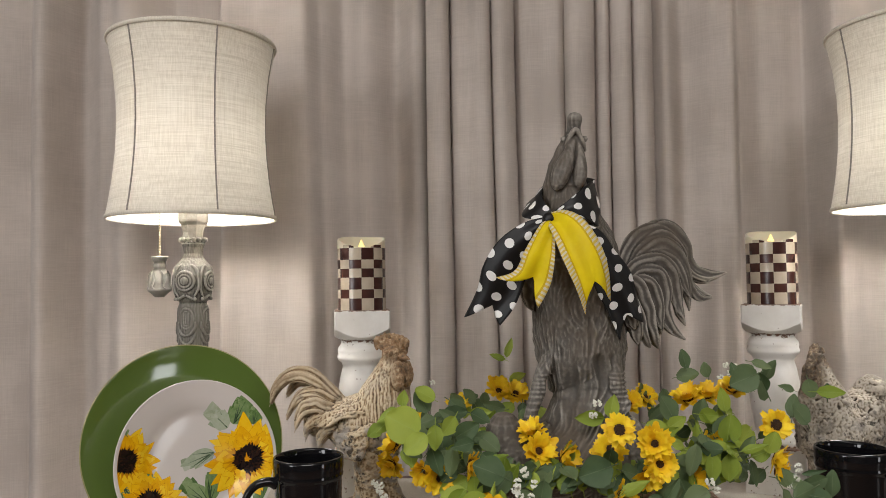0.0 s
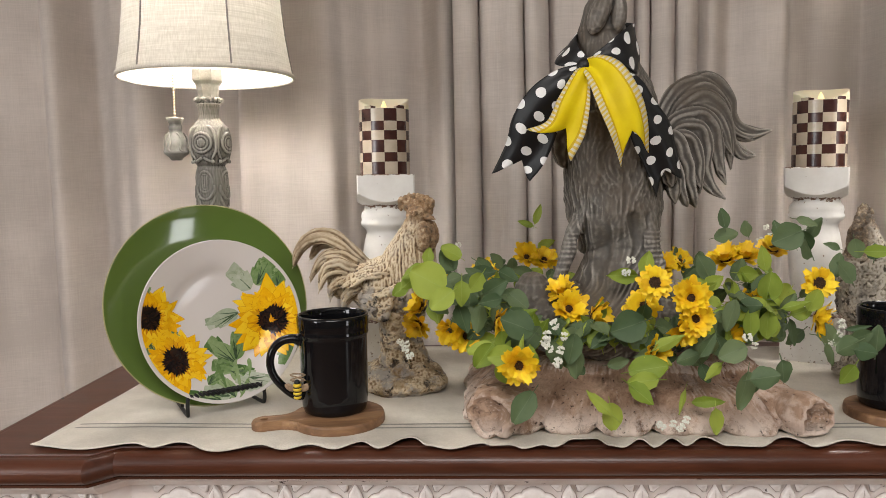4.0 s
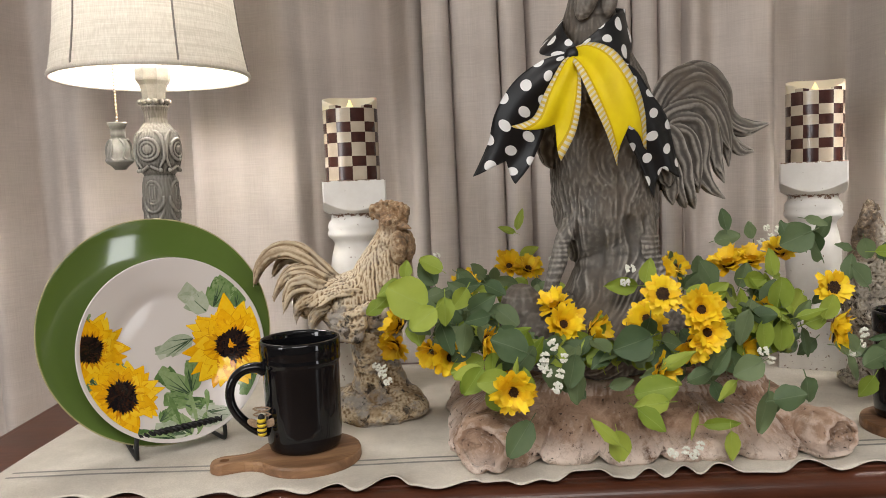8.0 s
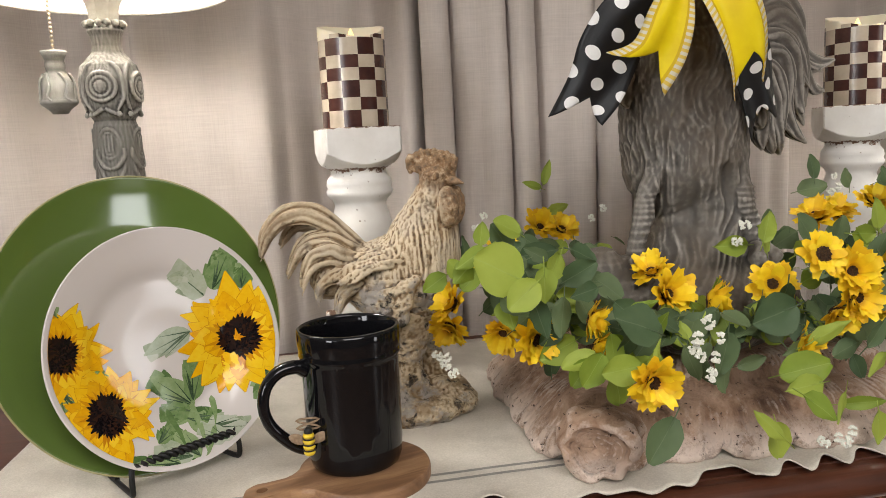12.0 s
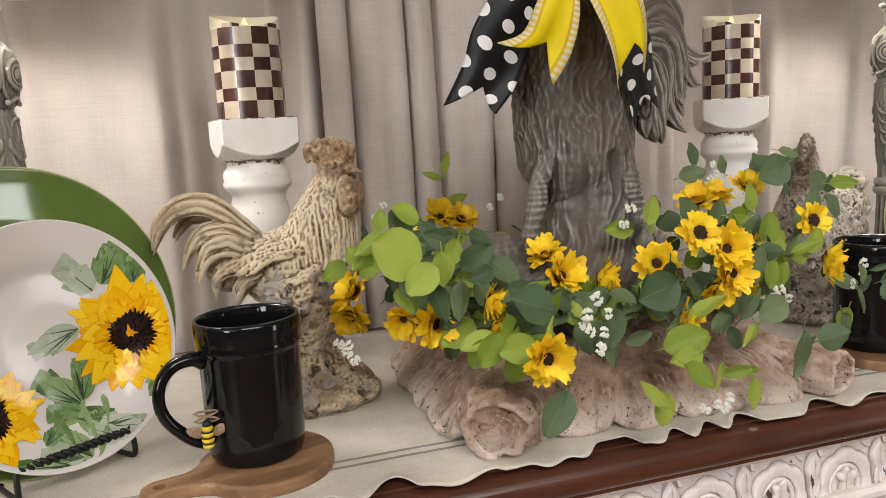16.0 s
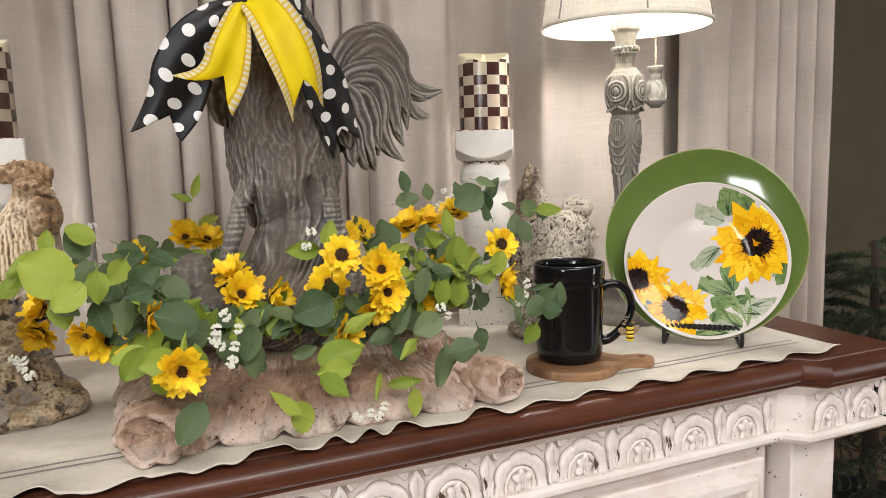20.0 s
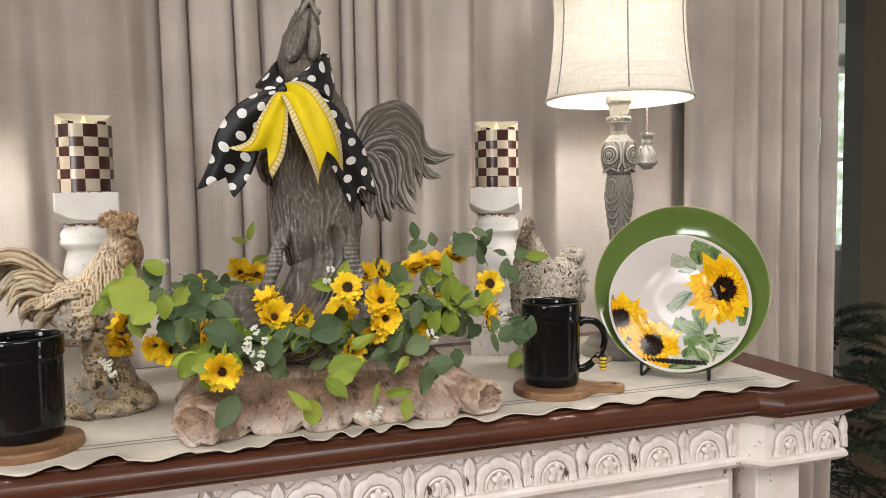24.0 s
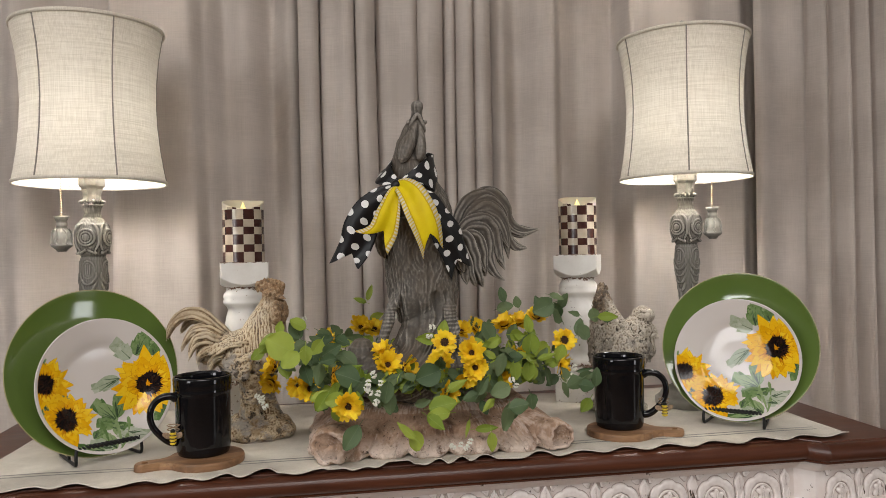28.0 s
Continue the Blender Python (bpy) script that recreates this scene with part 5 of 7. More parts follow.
    for depth, line, r, count in (
        (1.088, ((0.236, 1.215), (0.254, 1.264), (0.266, 1.289), (0.288, 1.307), (0.312, 1.312), (0.330, 1.303), (0.341, 1.285), (0.346, 1.262)), 0.0070, 4),
        (1.096, ((0.244, 1.210), (0.267, 1.266), (0.280, 1.295), (0.307, 1.312), (0.330, 1.307), (0.349, 1.284), (0.356, 1.259), (0.370, 1.243), (0.391, 1.238), (0.420, 1.243)), 0.0086, 3),
        (1.084, ((0.242, 1.205), (0.267, 1.259), (0.284, 1.286), (0.309, 1.297), (0.331, 1.287), (0.347, 1.260), (0.354, 1.230), (0.370, 1.213), (0.392, 1.208)), 0.0086, 3),
        (1.072, ((0.240, 1.200), (0.268, 1.253), (0.294, 1.273), (0.321, 1.266), (0.340, 1.244), (0.347, 1.217), (0.351, 1.189)), 0.0082, 3),
        (1.060, ((0.238, 1.196), (0.266, 1.246), (0.297, 1.256), (0.317, 1.245), (0.327, 1.217), (0.331, 1.190), (0.341, 1.170)), 0.0080, 3),
        (1.050, ((0.238, 1.194), (0.266, 1.240), (0.292, 1.243), (0.303, 1.223), (0.303, 1.193), (0.314, 1.168), (0.337, 1.152)), 0.0088, 3),
        (1.042, ((0.238, 1.192), (0.264, 1.232), (0.284, 1.226), (0.292, 1.199), (0.293, 1.176), (0.299, 1.160)), 0.0070, 2),
        (1.032, ((0.238, 1.200), (0.258, 1.228), (0.272, 1.200), (0.279, 1.167), (0.291, 1.142)), 0.0085, 3),
        (1.024, ((0.236, 1.215), (0.249, 1.218), (0.263, 1.192), (0.270, 1.160), (0.278, 1.144)), 0.0085, 2),
        (1.014, ((0.232, 1.228), (0.242, 1.204), (0.252, 1.181), (0.260, 1.149)), 0.0110, 2),
        (1.004, ((0.232, 1.236), (0.246, 1.206), (0.254, 1.170)), 0.0110, 2),
        (1.020, ((0.136, 1.255), (0.119, 1.225), (0.124, 1.194)), 0.0110, 2)):
        # each plume starts on the back and drifts away from the body towards its end
        far = max(1, len(line) - 1)
        line = [(x - 0.10 * max(0.0, min(x, 0.36) - 0.28), z - 0.13 * max(0.0, z - 1.235)) for x, z in line]
        path = [(x, 1.048 + (depth - 1.048) * min(1.0, 0.25 + 1.2 * k / far) + 0.026 * max(0.0, x - 0.345) / 0.07, z) for k, (x, z) in enumerate(line)] if depth > 1.022 else [(x, depth, z) for x, z in line]
        plume(tail, path, r, rnd, count, 0.0052 if depth < 1.08 else 0.0085, 0.16)
        if len(line) > 5:
            # a loose strand beside it that ends earlier
            keep = path[:-2] + [tuple(Vector(path[-2]) + Vector((0.010, -0.004, -0.004)))]
            plume(tail, [tuple(Vector(p) + Vector((-0.006, -0.006, -0.007))) for p in keep], r * 0.75, rnd, 1, 0.0, 0.1)
    ball((0.270, 1.070, 1.240), (0.030, 0.014, 0.040), tail, 16)
    skin = joined(skin, tail)
    skin = fused(skin, 0.0012, 0)
    ob = part("rooster_statue", skin, M["rooster"])
    tagged(ob, "grey weathered resin statue of a crowing rooster on a rock", "statue")


def aged(name, low, mid, high, patch, lichen, crown=None, pits=0.0, throat_right=True):
    """Old painted plaster: strands paler on crests and darker in grooves, blotches, dark pits and flakes."""
    n = Nodes(name)
    point = n.ramp(n.add("ShaderNodeNewGeometry").outputs["Pointiness"], (0.43, 0.0), (0.53, 1.0))
    fac = n.maths("ADD", n.maths("MULTIPLY", point, 0.6), n.maths("MULTIPLY", n.noise(60.0, 7.0, 0.75), 0.45))
    colour = n.ramp(fac, (0.34, low), (0.52, mid), (0.70, high))
    split = n.add("ShaderNodeSeparateXYZ")
    n.link(n.coord.outputs["Generated"], split.inputs[0])
    edge = n.maths("ADD", split.outputs[2], n.maths("MULTIPLY_ADD", n.noise(26.0, 4.0), 0.3, -0.15))
    body = n.ramp(edge, (0.52, 1.0), (0.62, 0.0))
    blot = n.ramp(n.noise(34.0, 6.0, 0.72), (0.47, 0.0), (0.56, 0.85))
    stain = n.maths("MULTIPLY", n.ramp(n.noise(46.0, 5.0, 0.65), (0.585, 0.0), (0.635, 0.9)), body)
    tan = n.maths("MULTIPLY", n.ramp(n.noise(21.0, 5.0, 0.65), (0.50, 0.0), (0.58, 0.7)), n.maths("MULTIPLY_ADD", body, 0.7, 0.3))
    colour = n.mix(tan, colour, lichen)
    colour = n.mix(n.maths("MULTIPLY", blot, n.maths("MULTIPLY_ADD", body, 0.75, 0.25)), colour, patch)
    colour = n.mix(stain, colour, (0.035, 0.028, 0.024))
    moss = n.ramp(n.noise(38.0, 6.0, 0.75), (0.52, 0.0), (0.62, 0.8))
    colour = n.mix(n.maths("MULTIPLY", moss, n.maths("MULTIPLY_ADD", n.ramp(edge, (0.30, 1.0), (0.40, 0.0)), 0.7, 0.3)), colour, lichen)
    spots = n.ramp(n.noise(90.0, 6.0, 0.7), (0.58, 0.0), (0.64, 1.0))
    colour = n.mix(n.maths("MULTIPLY", spots, n.maths("MULTIPLY_ADD", body, 0.8, 0.2)), colour, (0.030, 0.024, 0.020))
    if throat_right:
        # tail feathers stained tan
        end = n.maths("MULTIPLY", n.ramp(split.outputs[0], (0.12, 1.0), (0.42, 0.0)), n.ramp(n.noise(30.0, 6.0, 0.7), (0.42, 0.0), (0.58, 0.75)))
        colour = n.mix(end, colour, (0.21, 0.135, 0.068))
    if crown:
        high = n.maths("ADD", split.outputs[2], n.maths("MULTIPLY_ADD", n.noise(60.0, 5.0), 0.14, -0.07))
        throat = n.maths("MULTIPLY", n.ramp(high, (0.68, 0.0), (0.74, 1.0)), n.ramp(split.outputs[0], *((0.80, 0.0), (0.87, 1.0)) if throat_right else ((0.16, 1.0), (0.24, 0.0))))
        colour = n.mix(n.maths("MULTIPLY", n.maths("MAXIMUM", n.ramp(high, (0.84, 0.0), (0.90, 1.0)), throat), 0.85), colour, n.ramp(n.noise(130.0, 7.0, 0.75), (0.38, tuple(0.45 * c for c in crown)), (0.52, tuple(1.6 * c for c in crown)), (0.66, (0.55, 0.42, 0.27))))
    n.bump(n.maths("SUBTRACT", n.noise(150.0, 7.0, 0.75), n.maths("MULTIPLY", spots, 0.9 + pits)), 0.0016, 0.9)
    return n.done(colour, 0.72)


M["aged"] = aged("aged_plaster", (0.048, 0.026, 0.011), (0.255, 0.165, 0.082), (0.66, 0.545, 0.375), (0.36, 0.335, 0.31), (0.27, 0.175, 0.085), (0.15, 0.075, 0.028))
M["pitted"] = aged("pitted_stone", (0.060, 0.044, 0.030), (0.30, 0.25, 0.185), (0.60, 0.54, 0.45), (0.30, 0.27, 0.235), (0.11, 0.075, 0.045), (0.09, 0.055, 0.03), 0.6, False)


def small_rooster():
    bm = bmesh.new()
    rnd = random.Random(8)
    # neck, breast and rump
    tube(spline([(-0.0605, 1.036, 1.140), (-0.064, 1.038, 1.122), (-0.069, 1.041, 1.100), (-0.076, 1.044, 1.075), (-0.082, 1.046, 1.045), (-0.088, 1.048, 1.015)], 16), [0.0140, 0.0150, 0.0165, 0.0190, 0.0222, 0.0255, 0.0285, 0.0315, 0.0345, 0.0370, 0.0390, 0.0400, 0.0395, 0.0375, 0.034, 0.030], 24, bm)
    ball((-0.102, 1.050, 1.046), (0.056, 0.044, 0.040), bm, 24, pose(0, 0, 0, 0, -14, 0))
    ball((-0.140, 1.052, 1.050), (0.032, 0.032, 0.030), bm, 18)
    ball((-0.168, 1.052, 1.046), (0.020, 0.026, 0.020), bm, 14)
    # thighs, stump and rocky foot
    tube(spline([(-0.092, 1.040, 1.010), (-0.096, 1.038, 0.985), (-0.100, 1.040, 0.955), (-0.098, 1.044, 0.925), (-0.096, 1.046, 0.905)], 10), [0.031, 0.027, 0.0225, 0.019, 0.018, 0.019, 0.022, 0.028, 0.036, 0.044], 18, bm)
    tube(spline([(-0.080, 1.058, 1.005), (-0.078, 1.062, 0.975), (-0.070, 1.066, 0.945), (-0.066, 1.066, 0.915)], 8), [0.024, 0.020, 0.016, 0.014, 0.014, 0.016, 0.020, 0.026], 14, bm)
    ball((-0.088, 1.052, 0.915), (0.060, 0.054, 0.020), bm, 22)
    ball((-0.058, 1.056, 0.924), (0.026, 0.034, 0.016), bm, 14, pose(0, 0, 0, 0, 20, 0))
    ball((-0.112, 1.050, 0.924), (0.034, 0.040, 0.020), bm, 14)
    # head, beak, comb and full wattles
    ball((-0.0615, 1.034, 1.138), (0.0160, 0.0150, 0.0135), bm, 16)
    tube([(-0.052, 1.026, 1.137), (-0.038, 1.014, 1.133)], [0.0060, 0.0016], 8, bm)
    for k in range(8):
        u = k / 7
        ball((-0.085 + 0.041 * u, 1.040 - 0.008 * u, 1.150 + 0.0085 * math.sin(math.pi * (0.12 + 0.8 * u))), (0.0042, 0.0052, 0.0100 - 0.0015 * abs(k % 2)), bm, 10)
    ball((-0.064, 1.036, 1.150), (0.020, 0.006, 0.010), bm, 12)
    for g in (-1, 1):
        ball((-0.0500 + 0.004 * g, 1.022 + 0.008 * g, 1.112), (0.0110, 0.0090, 0.0200), bm, 12)
        ball((-0.055 + 0.009 * g, 1.024 + 0.008 * g, 1.141), 0.0034, bm, 8)
    # hackle ends over shoulders and saddle, wing edge
    neck = table_spine(((1.00, -0.090, 1.049, 0.034), (1.04, -0.083, 1.046, 0.0392), (1.07, -0.077, 1.044, 0.0355), (1.10, -0.069, 1.041, 0.027), (1.125, -0.064, 1.038, 0.018), (1.145, -0.061, 1.036, 0.0140)))
    locks(bm, neck, 130, (1.080, 1.122), 0.058, 0.0014, 0.0004, rnd, 0.30)
    for k in range(60):
        y, u = 1.048 + rnd.uniform(-0.042, 0.040), rnd.uniform(-0.2, 1)
        z = 1.074 - 9.0 * (y - 1.050) ** 2 - 0.006 * u
        tube(spline([(-0.104 - 0.03 * u, y, z + 0.004), (-0.126 - 0.03 * u, y - 0.002, z + 0.003), (-0.150 - 0.03 * u, y - 0.004, z - 0.013)], 8), [0.0010, 0.0016, 0.0021, 0.0023, 0.0021, 0.0017, 0.0012, 0.0006], 7, bm)
    for k in range(4):
        tube(spline([(-0.086 - 0.004 * k, 1.004 - 0.0005 * k, 1.050 - 0.010 * k), (-0.110, 1.002, 1.036 - 0.009 * k), (-0.136, 1.012, 1.036 - 0.007 * k)], 9), [0.003, 0.0055, 0.0065, 0.0070, 0.0068, 0.006, 0.005, 0.004, 0.002], 8, bm)
    skin = fused(bm, 0.0011, 1)

    def relief(p):
        if p.z > 1.145 or (p.x > -0.060 and p.y < 1.03 and p.z > 1.092):
            return 0.0012 * noise.noise(p * 230) + 0.0008 * noise.noise(p * 480)
        if p.z > 1.048:
            q = p + noise.noise_vector(p * 14) * 0.007
            return 0.0013 * ridged(q, 230, 13) + 0.0009 * ridged(q, 480, 26, 3.0) - 0.0008
        if p.z > 0.965:
            return 0.0022 * noise.noise(p * 55) + 0.0012 * noise.noise(p * 130) + 0.0009 * noise.noise(p * 330) - 0.0022 * max(0.0, noise.noise(p * 95 + Vector((3, 1, 7))) - 0.28) * 3
        return 0.0034 * noise.noise((p.x * 50, p.y * 50, p.z * 34)) + 0.0018 * noise.noise(p * 120) + 0.0010 * noise.noise(p * 330)

    carve(skin, relief)
    tail = bmesh.new()
    a = (-0.122, 1.050, 1.058)
    for pts, r, count in (
        ([a, (-0.152, 1.048, 1.090), (-0.178, 1.045, 1.110), (-0.204, 1.043, 1.110), (-0.222, 1.042, 1.094), (-0.230, 1.041, 1.073)], 0.0095, 4),
        ([a, (-0.148, 1.060, 1.082), (-0.172, 1.062, 1.099), (-0.197, 1.063, 1.099), (-0.214, 1.064, 1.080)], 0.0090, 3),
        ([a, (-0.146, 1.040, 1.074), (-0.168, 1.036, 1.087), (-0.190, 1.034, 1.084), (-0.207, 1.034, 1.057)], 0.0090, 3),
        ([a, (-0.146, 1.036, 1.064), (-0.166, 1.030, 1.072), (-0.184, 1.029, 1.066), (-0.194, 1.030, 1.044)], 0.0085, 3),
        ([a, (-0.142, 1.032, 1.054), (-0.160, 1.026, 1.056), (-0.174, 1.026, 1.048), (-0.180, 1.028, 1.030)], 0.0085, 3),
        ([(-0.124, 1.034, 1.046), (-0.142, 1.024, 1.042), (-0.156, 1.022, 1.034), (-0.162, 1.026, 1.016)], 0.0080, 3)):
        plume(tail, pts, r * 0.72, rnd, count, 0.006, 0.30)
        for k in range(7):
            # finer barbs laid over the feather
            off = Vector((0.0, rnd.uniform(-1, 1) * 0.008 - 0.003, rnd.uniform(-1, 1) * 0.008))
            own = [Vector(p) + off * (0.5 + 0.6 * n / len(pts)) for n, p in enumerate(pts)][: len(pts) - (k % 2)]
            feather(tail, own, [0.0012, 0.0022, 0.0028, 0.0028, 0.0024, 0.0006], 0.7, 3, 22)
    skin = fused(joined(skin, tail), 0.00105, 0)
    ob = part("rooster_figurine", skin, M["aged"])
    tagged(ob, "aged cream and brown plaster rooster figurine, paint flaking", "figurine")


def stone_hen():
    bm = bmesh.new()
    rnd = random.Random(5)
    tube(spline([(0.548, 1.098, 1.005), (0.536, 1.094, 1.040), (0.525, 1.088, 1.075), (0.518, 1.082, 1.105), (0.515, 1.079, 1.126)], 12), [0.050, 0.049, 0.046, 0.042, 0.037, 0.032, 0.027, 0.0225, 0.0185, 0.0155, 0.0130, 0.0110], 18, bm)
    ball((0.562, 1.10, 1.020), (0.060, 0.046, 0.042), bm, 20)
    ball((0.590, 1.10, 1.045), (0.034, 0.034, 0.034), bm, 16)
    ball((0.601, 1.10, 1.078), (0.020, 0.024, 0.020), bm, 12)
    ball((0.513, 1.078, 1.126), (0.0105, 0.011, 0.010), bm, 12)
    tube([(0.509, 1.072, 1.125), (0.500, 1.066, 1.121)], [0.005, 0.0015], 8, bm)
    for k in range(4):
        ball((0.508 + 0.005 * k, 1.078, 1.134 + 0.004 * math.sin(k * 1.3)), (0.0034, 0.004, 0.0065), bm, 8)
    ball((0.504, 1.072, 1.109), (0.006, 0.006, 0.010), bm, 8)
    for k in range(14):
        p = Vector((rnd.uniform(0.515, 0.615), 1.10, rnd.uniform(0.985, 1.07)))
        a = rnd.uniform(-2.8, -0.3)
        ball(p + Vector((0.012 * math.cos(a), 0.040 * math.sin(a), 0)), rnd.uniform(0.003, 0.006), bm, 8)
    tube([(0.556, 1.10, 1.01), (0.553, 1.10, 0.96), (0.55, 1.10, 0.907)], [0.050, 0.040, 0.046], 16, bm)
    ball((0.55, 1.10, 0.914), (0.055, 0.05, 0.014), bm, 18)
    skin = fused(bm, 0.0014, 1)
    carve(skin, lambda p: 0.0040 * noise.noise(p * 42) + 0.0013 * noise.noise(p * 130) - 0.0035 * max(0.0, noise.noise(p * 110 + Vector((7, 1, 3))) - 0.25) * 3 + 0.0010 * noise.noise(p * 360))
    ob = part("hen_figurine", skin, M["pitted"])
    tagged(ob, "pitted pale stone hen figurine beside a candlestick", "figurine")


big_rooster()
small_rooster()
stone_hen()


# ---- bark plinth ----
def bark_material():
    """Brown stained resin, streaked down the slope, chalk rubbed over ridges and patches, shade painted into hollows.
    """
    n = Nodes("carved_bark")
    streak = n.noise((40.0, 40.0, 9.0), 7.0, 0.68, distortion=0.5)
    broad = n.noise(9.0, 4.0, 0.6)
    fine = n.noise(170.0, 6.0, 0.75)
    base = n.ramp(n.maths("ADD", n.maths("MULTIPLY", streak, 0.6), n.maths("MULTIPLY", broad, 0.4)), (0.37, (0.130, 0.064, 0.037)), (0.46, (0.33, 0.195, 0.122)), (0.59, (0.56, 0.375, 0.262)))
    ridge = n.ramp(n.add("ShaderNodeNewGeometry").outputs["Pointiness"], (0.49, 0.0), (0.55, 1.0))
    patch = n.noise(17.0, 6.0, 0.7)
    chalk = n.ramp(n.maths("ADD", n.maths("MULTIPLY", ridge, 0.22), n.maths("ADD", n.maths("MULTIPLY", patch, 0.75), n.maths("MULTIPLY", fine, 0.25))), (0.59, 0.0), (0.71, 0.55))
    split = n.add("ShaderNodeSeparateXYZ")
    n.link(n.coord.outputs["Generated"], split.inputs[0])
    rubbed = n.maths("MULTIPLY", n.ramp(split.outputs[2], (0.10, 1.0), (0.44, 0.0)), n.ramp(n.noise(40.0, 8.0, 0.80), (0.40, 0.0), (0.52, 1.0)))
    chalk = n.maths("MAXIMUM", chalk, rubbed)
    colour = n.mix(chalk, base, (0.86, 0.715, 0.615))
    # painted shade: concave places go dark by curvature
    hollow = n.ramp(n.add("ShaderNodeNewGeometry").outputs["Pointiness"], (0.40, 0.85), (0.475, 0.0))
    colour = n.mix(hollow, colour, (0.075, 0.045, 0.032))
    pits = n.ramp(n.noise(190.0, 4.0, 0.6), (0.64, 0.0), (0.68, 1.0))
    colour = n.mix(pits, colour, (0.07, 0.038, 0.026))
    n.bump(n.maths("SUBTRACT", n.maths("ADD", n.maths("MULTIPLY", streak, 0.5), n.maths("MULTIPLY", fine, 0.9)), pits), 0.0052, 1.0)
    return n.done(colour, 0.75)


M["bark"] = bark_material()


def even_outline(hx, hy, e, count):
    """A rounded rectangle walked in even steps: (x, y, way walked)."""
    raw = []
    for k in range(4001):
        a = 2 * math.pi * k / 4000
        c, s = math.cos(a), math.sin(a)
        raw.append((hx * math.copysign(abs(c) ** e, c), hy * math.copysign(abs(s) ** e, s)))
    far = [0.0]
    for p, q in zip(raw, raw[1:]):
        far.append(far[-1] + math.hypot(q[0] - p[0], q[1] - p[1]))
    out, i = [], 0
    for k in range(count):
        d = far[-1] * k / count
        while far[i + 1] < d:
            i += 1
        f = (d - far[i]) / max(far[i + 1] - far[i], 1e-9)
        out.append((raw[i][0] + (raw[i + 1][0] - raw[i][0]) * f, raw[i][1] + (raw[i + 1][1] - raw[i][1]) * f, d))
    return out, far[-1]


def bark_plinth():
    bm = bmesh.new()
    rnd = random.Random(14)
    cx, cy, hx, hy = 0.198, 1.030, 0.200, 0.160
    seg = 1000
    line, total = even_outline(hx, hy, 0.30, seg)
    clefts, d = [], 0.02
    while d < total - 0.03:
        clefts.append((d, rnd.uniform(0.55, 1.0), rnd.uniform(-0.25, 0.25)))
        d += rnd.uniform(0.055, 0.098)
    furrows, d = [], 0.0
    while d < total:
        furrows.append((d, rnd.uniform(0.3, 1.3), rnd.uniform(-0.5, 0.5), rnd.uniform(0.0010, 0.0032)))
        d += rnd.uniform(0.006, 0.026)
    levels = ((0.0, 0.004), (0.002, 0.001), (0.005, 0.0), (0.008, 0.0), (0.011, 0.001), (0.0145, 0.003), (0.018, 0.006), (0.022, 0.010), (0.026, 0.0145), (0.030, 0.0190), (0.034, 0.0235), (0.0375, 0.028), (0.0405, 0.0325), (0.043, 0.037), (0.0455, 0.045), (0.048, 0.051), (0.052, 0.0525), (0.056, 0.0535), (0.060, 0.055), (0.064, 0.058), (0.067, 0.063), (0.0685, 0.072), (0.069, 0.09), (0.069, 0.12), (0.069, 0.150))
    rings = []
    for n, (z, inset) in enumerate(levels):
        low = max(0.0, 1 - z / 0.034)
        slope = max(0.0, 1 - abs(z - 0.022) / 0.026)
        tier = 1.0 if 0.046 < z < 0.0665 else 0.0
        ring = []
        for x, y, d in line:
            sx, sy = x * (hx - inset) / hx, y * (hy - inset) / hy
            push = 0.0
            near = 9.0
            for at, deep, lean in clefts:
                gap = abs(d - at - lean * z)
                near = min(near, gap)
                push -= (0.013 * low ** 2.0 + 0.0022 * slope) * deep * math.exp(-gap / (0.0022 + 0.0045 * low ** 2))
            push += 0.003 * low * min(1.0, near / 0.03)
            for at, deep, lean, wide in furrows:
                gap = abs(d - at - lean * z)
                if gap < 0.02:
                    push -= 0.0027 * deep * slope * math.exp(-(gap / wide) ** 2)
            soft = 1.0 if z < 0.038 else 0.35
            push += 0.005 * noise.noise((x * 15, y * 15, z * 8)) + 0.0052 * noise.noise((x * 45, y * 45, z * 34)) * (1 - 0.6 * tier) * soft + 0.0040 * soft * noise.noise((x * 95, y * 95, z * 70)) + 0.0018 * noise.noise((x * 240, y * 240, z * 150))
            push -= tier * 0.0016 * (1 + math.sin(z * 900 + 4 * noise.noise((x * 10, y * 10, 5))))
            size = math.hypot(x / hx, y / hy)
            rise = 0.0045 * noise.noise((x * 20, y * 20, 3)) * (z > 0.012) + 0.0016 * noise.noise((x * 70, y * 70, 9)) * (z > 0.004)
            lip = 0.006 * low * max(0.0, 1 - near / 0.012) if n < 4 else 0.0
            ring.append(bm.verts.new((cx + sx + x / hx / size * push, cy + sy + y / hy / size * push, z + rise + lip)))
        rings.append(ring)
    for a, b in zip(rings, rings[1:]):
        for k in range(seg):
            bm.faces.new((a[k], a[(k + 1) % seg], b[(k + 1) % seg], b[k]))
    bm.faces.new(rings[-1])
    bm.faces.new(rings[0][::-1])
    bmesh.ops.recalc_face_normals(bm, faces=bm.faces)
    plinth = thing("bark_plinth", pose(0, 0, 0.903), "carved bark slab plinth with sawn log ends, brown and chalky", "plinth")
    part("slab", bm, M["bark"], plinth)
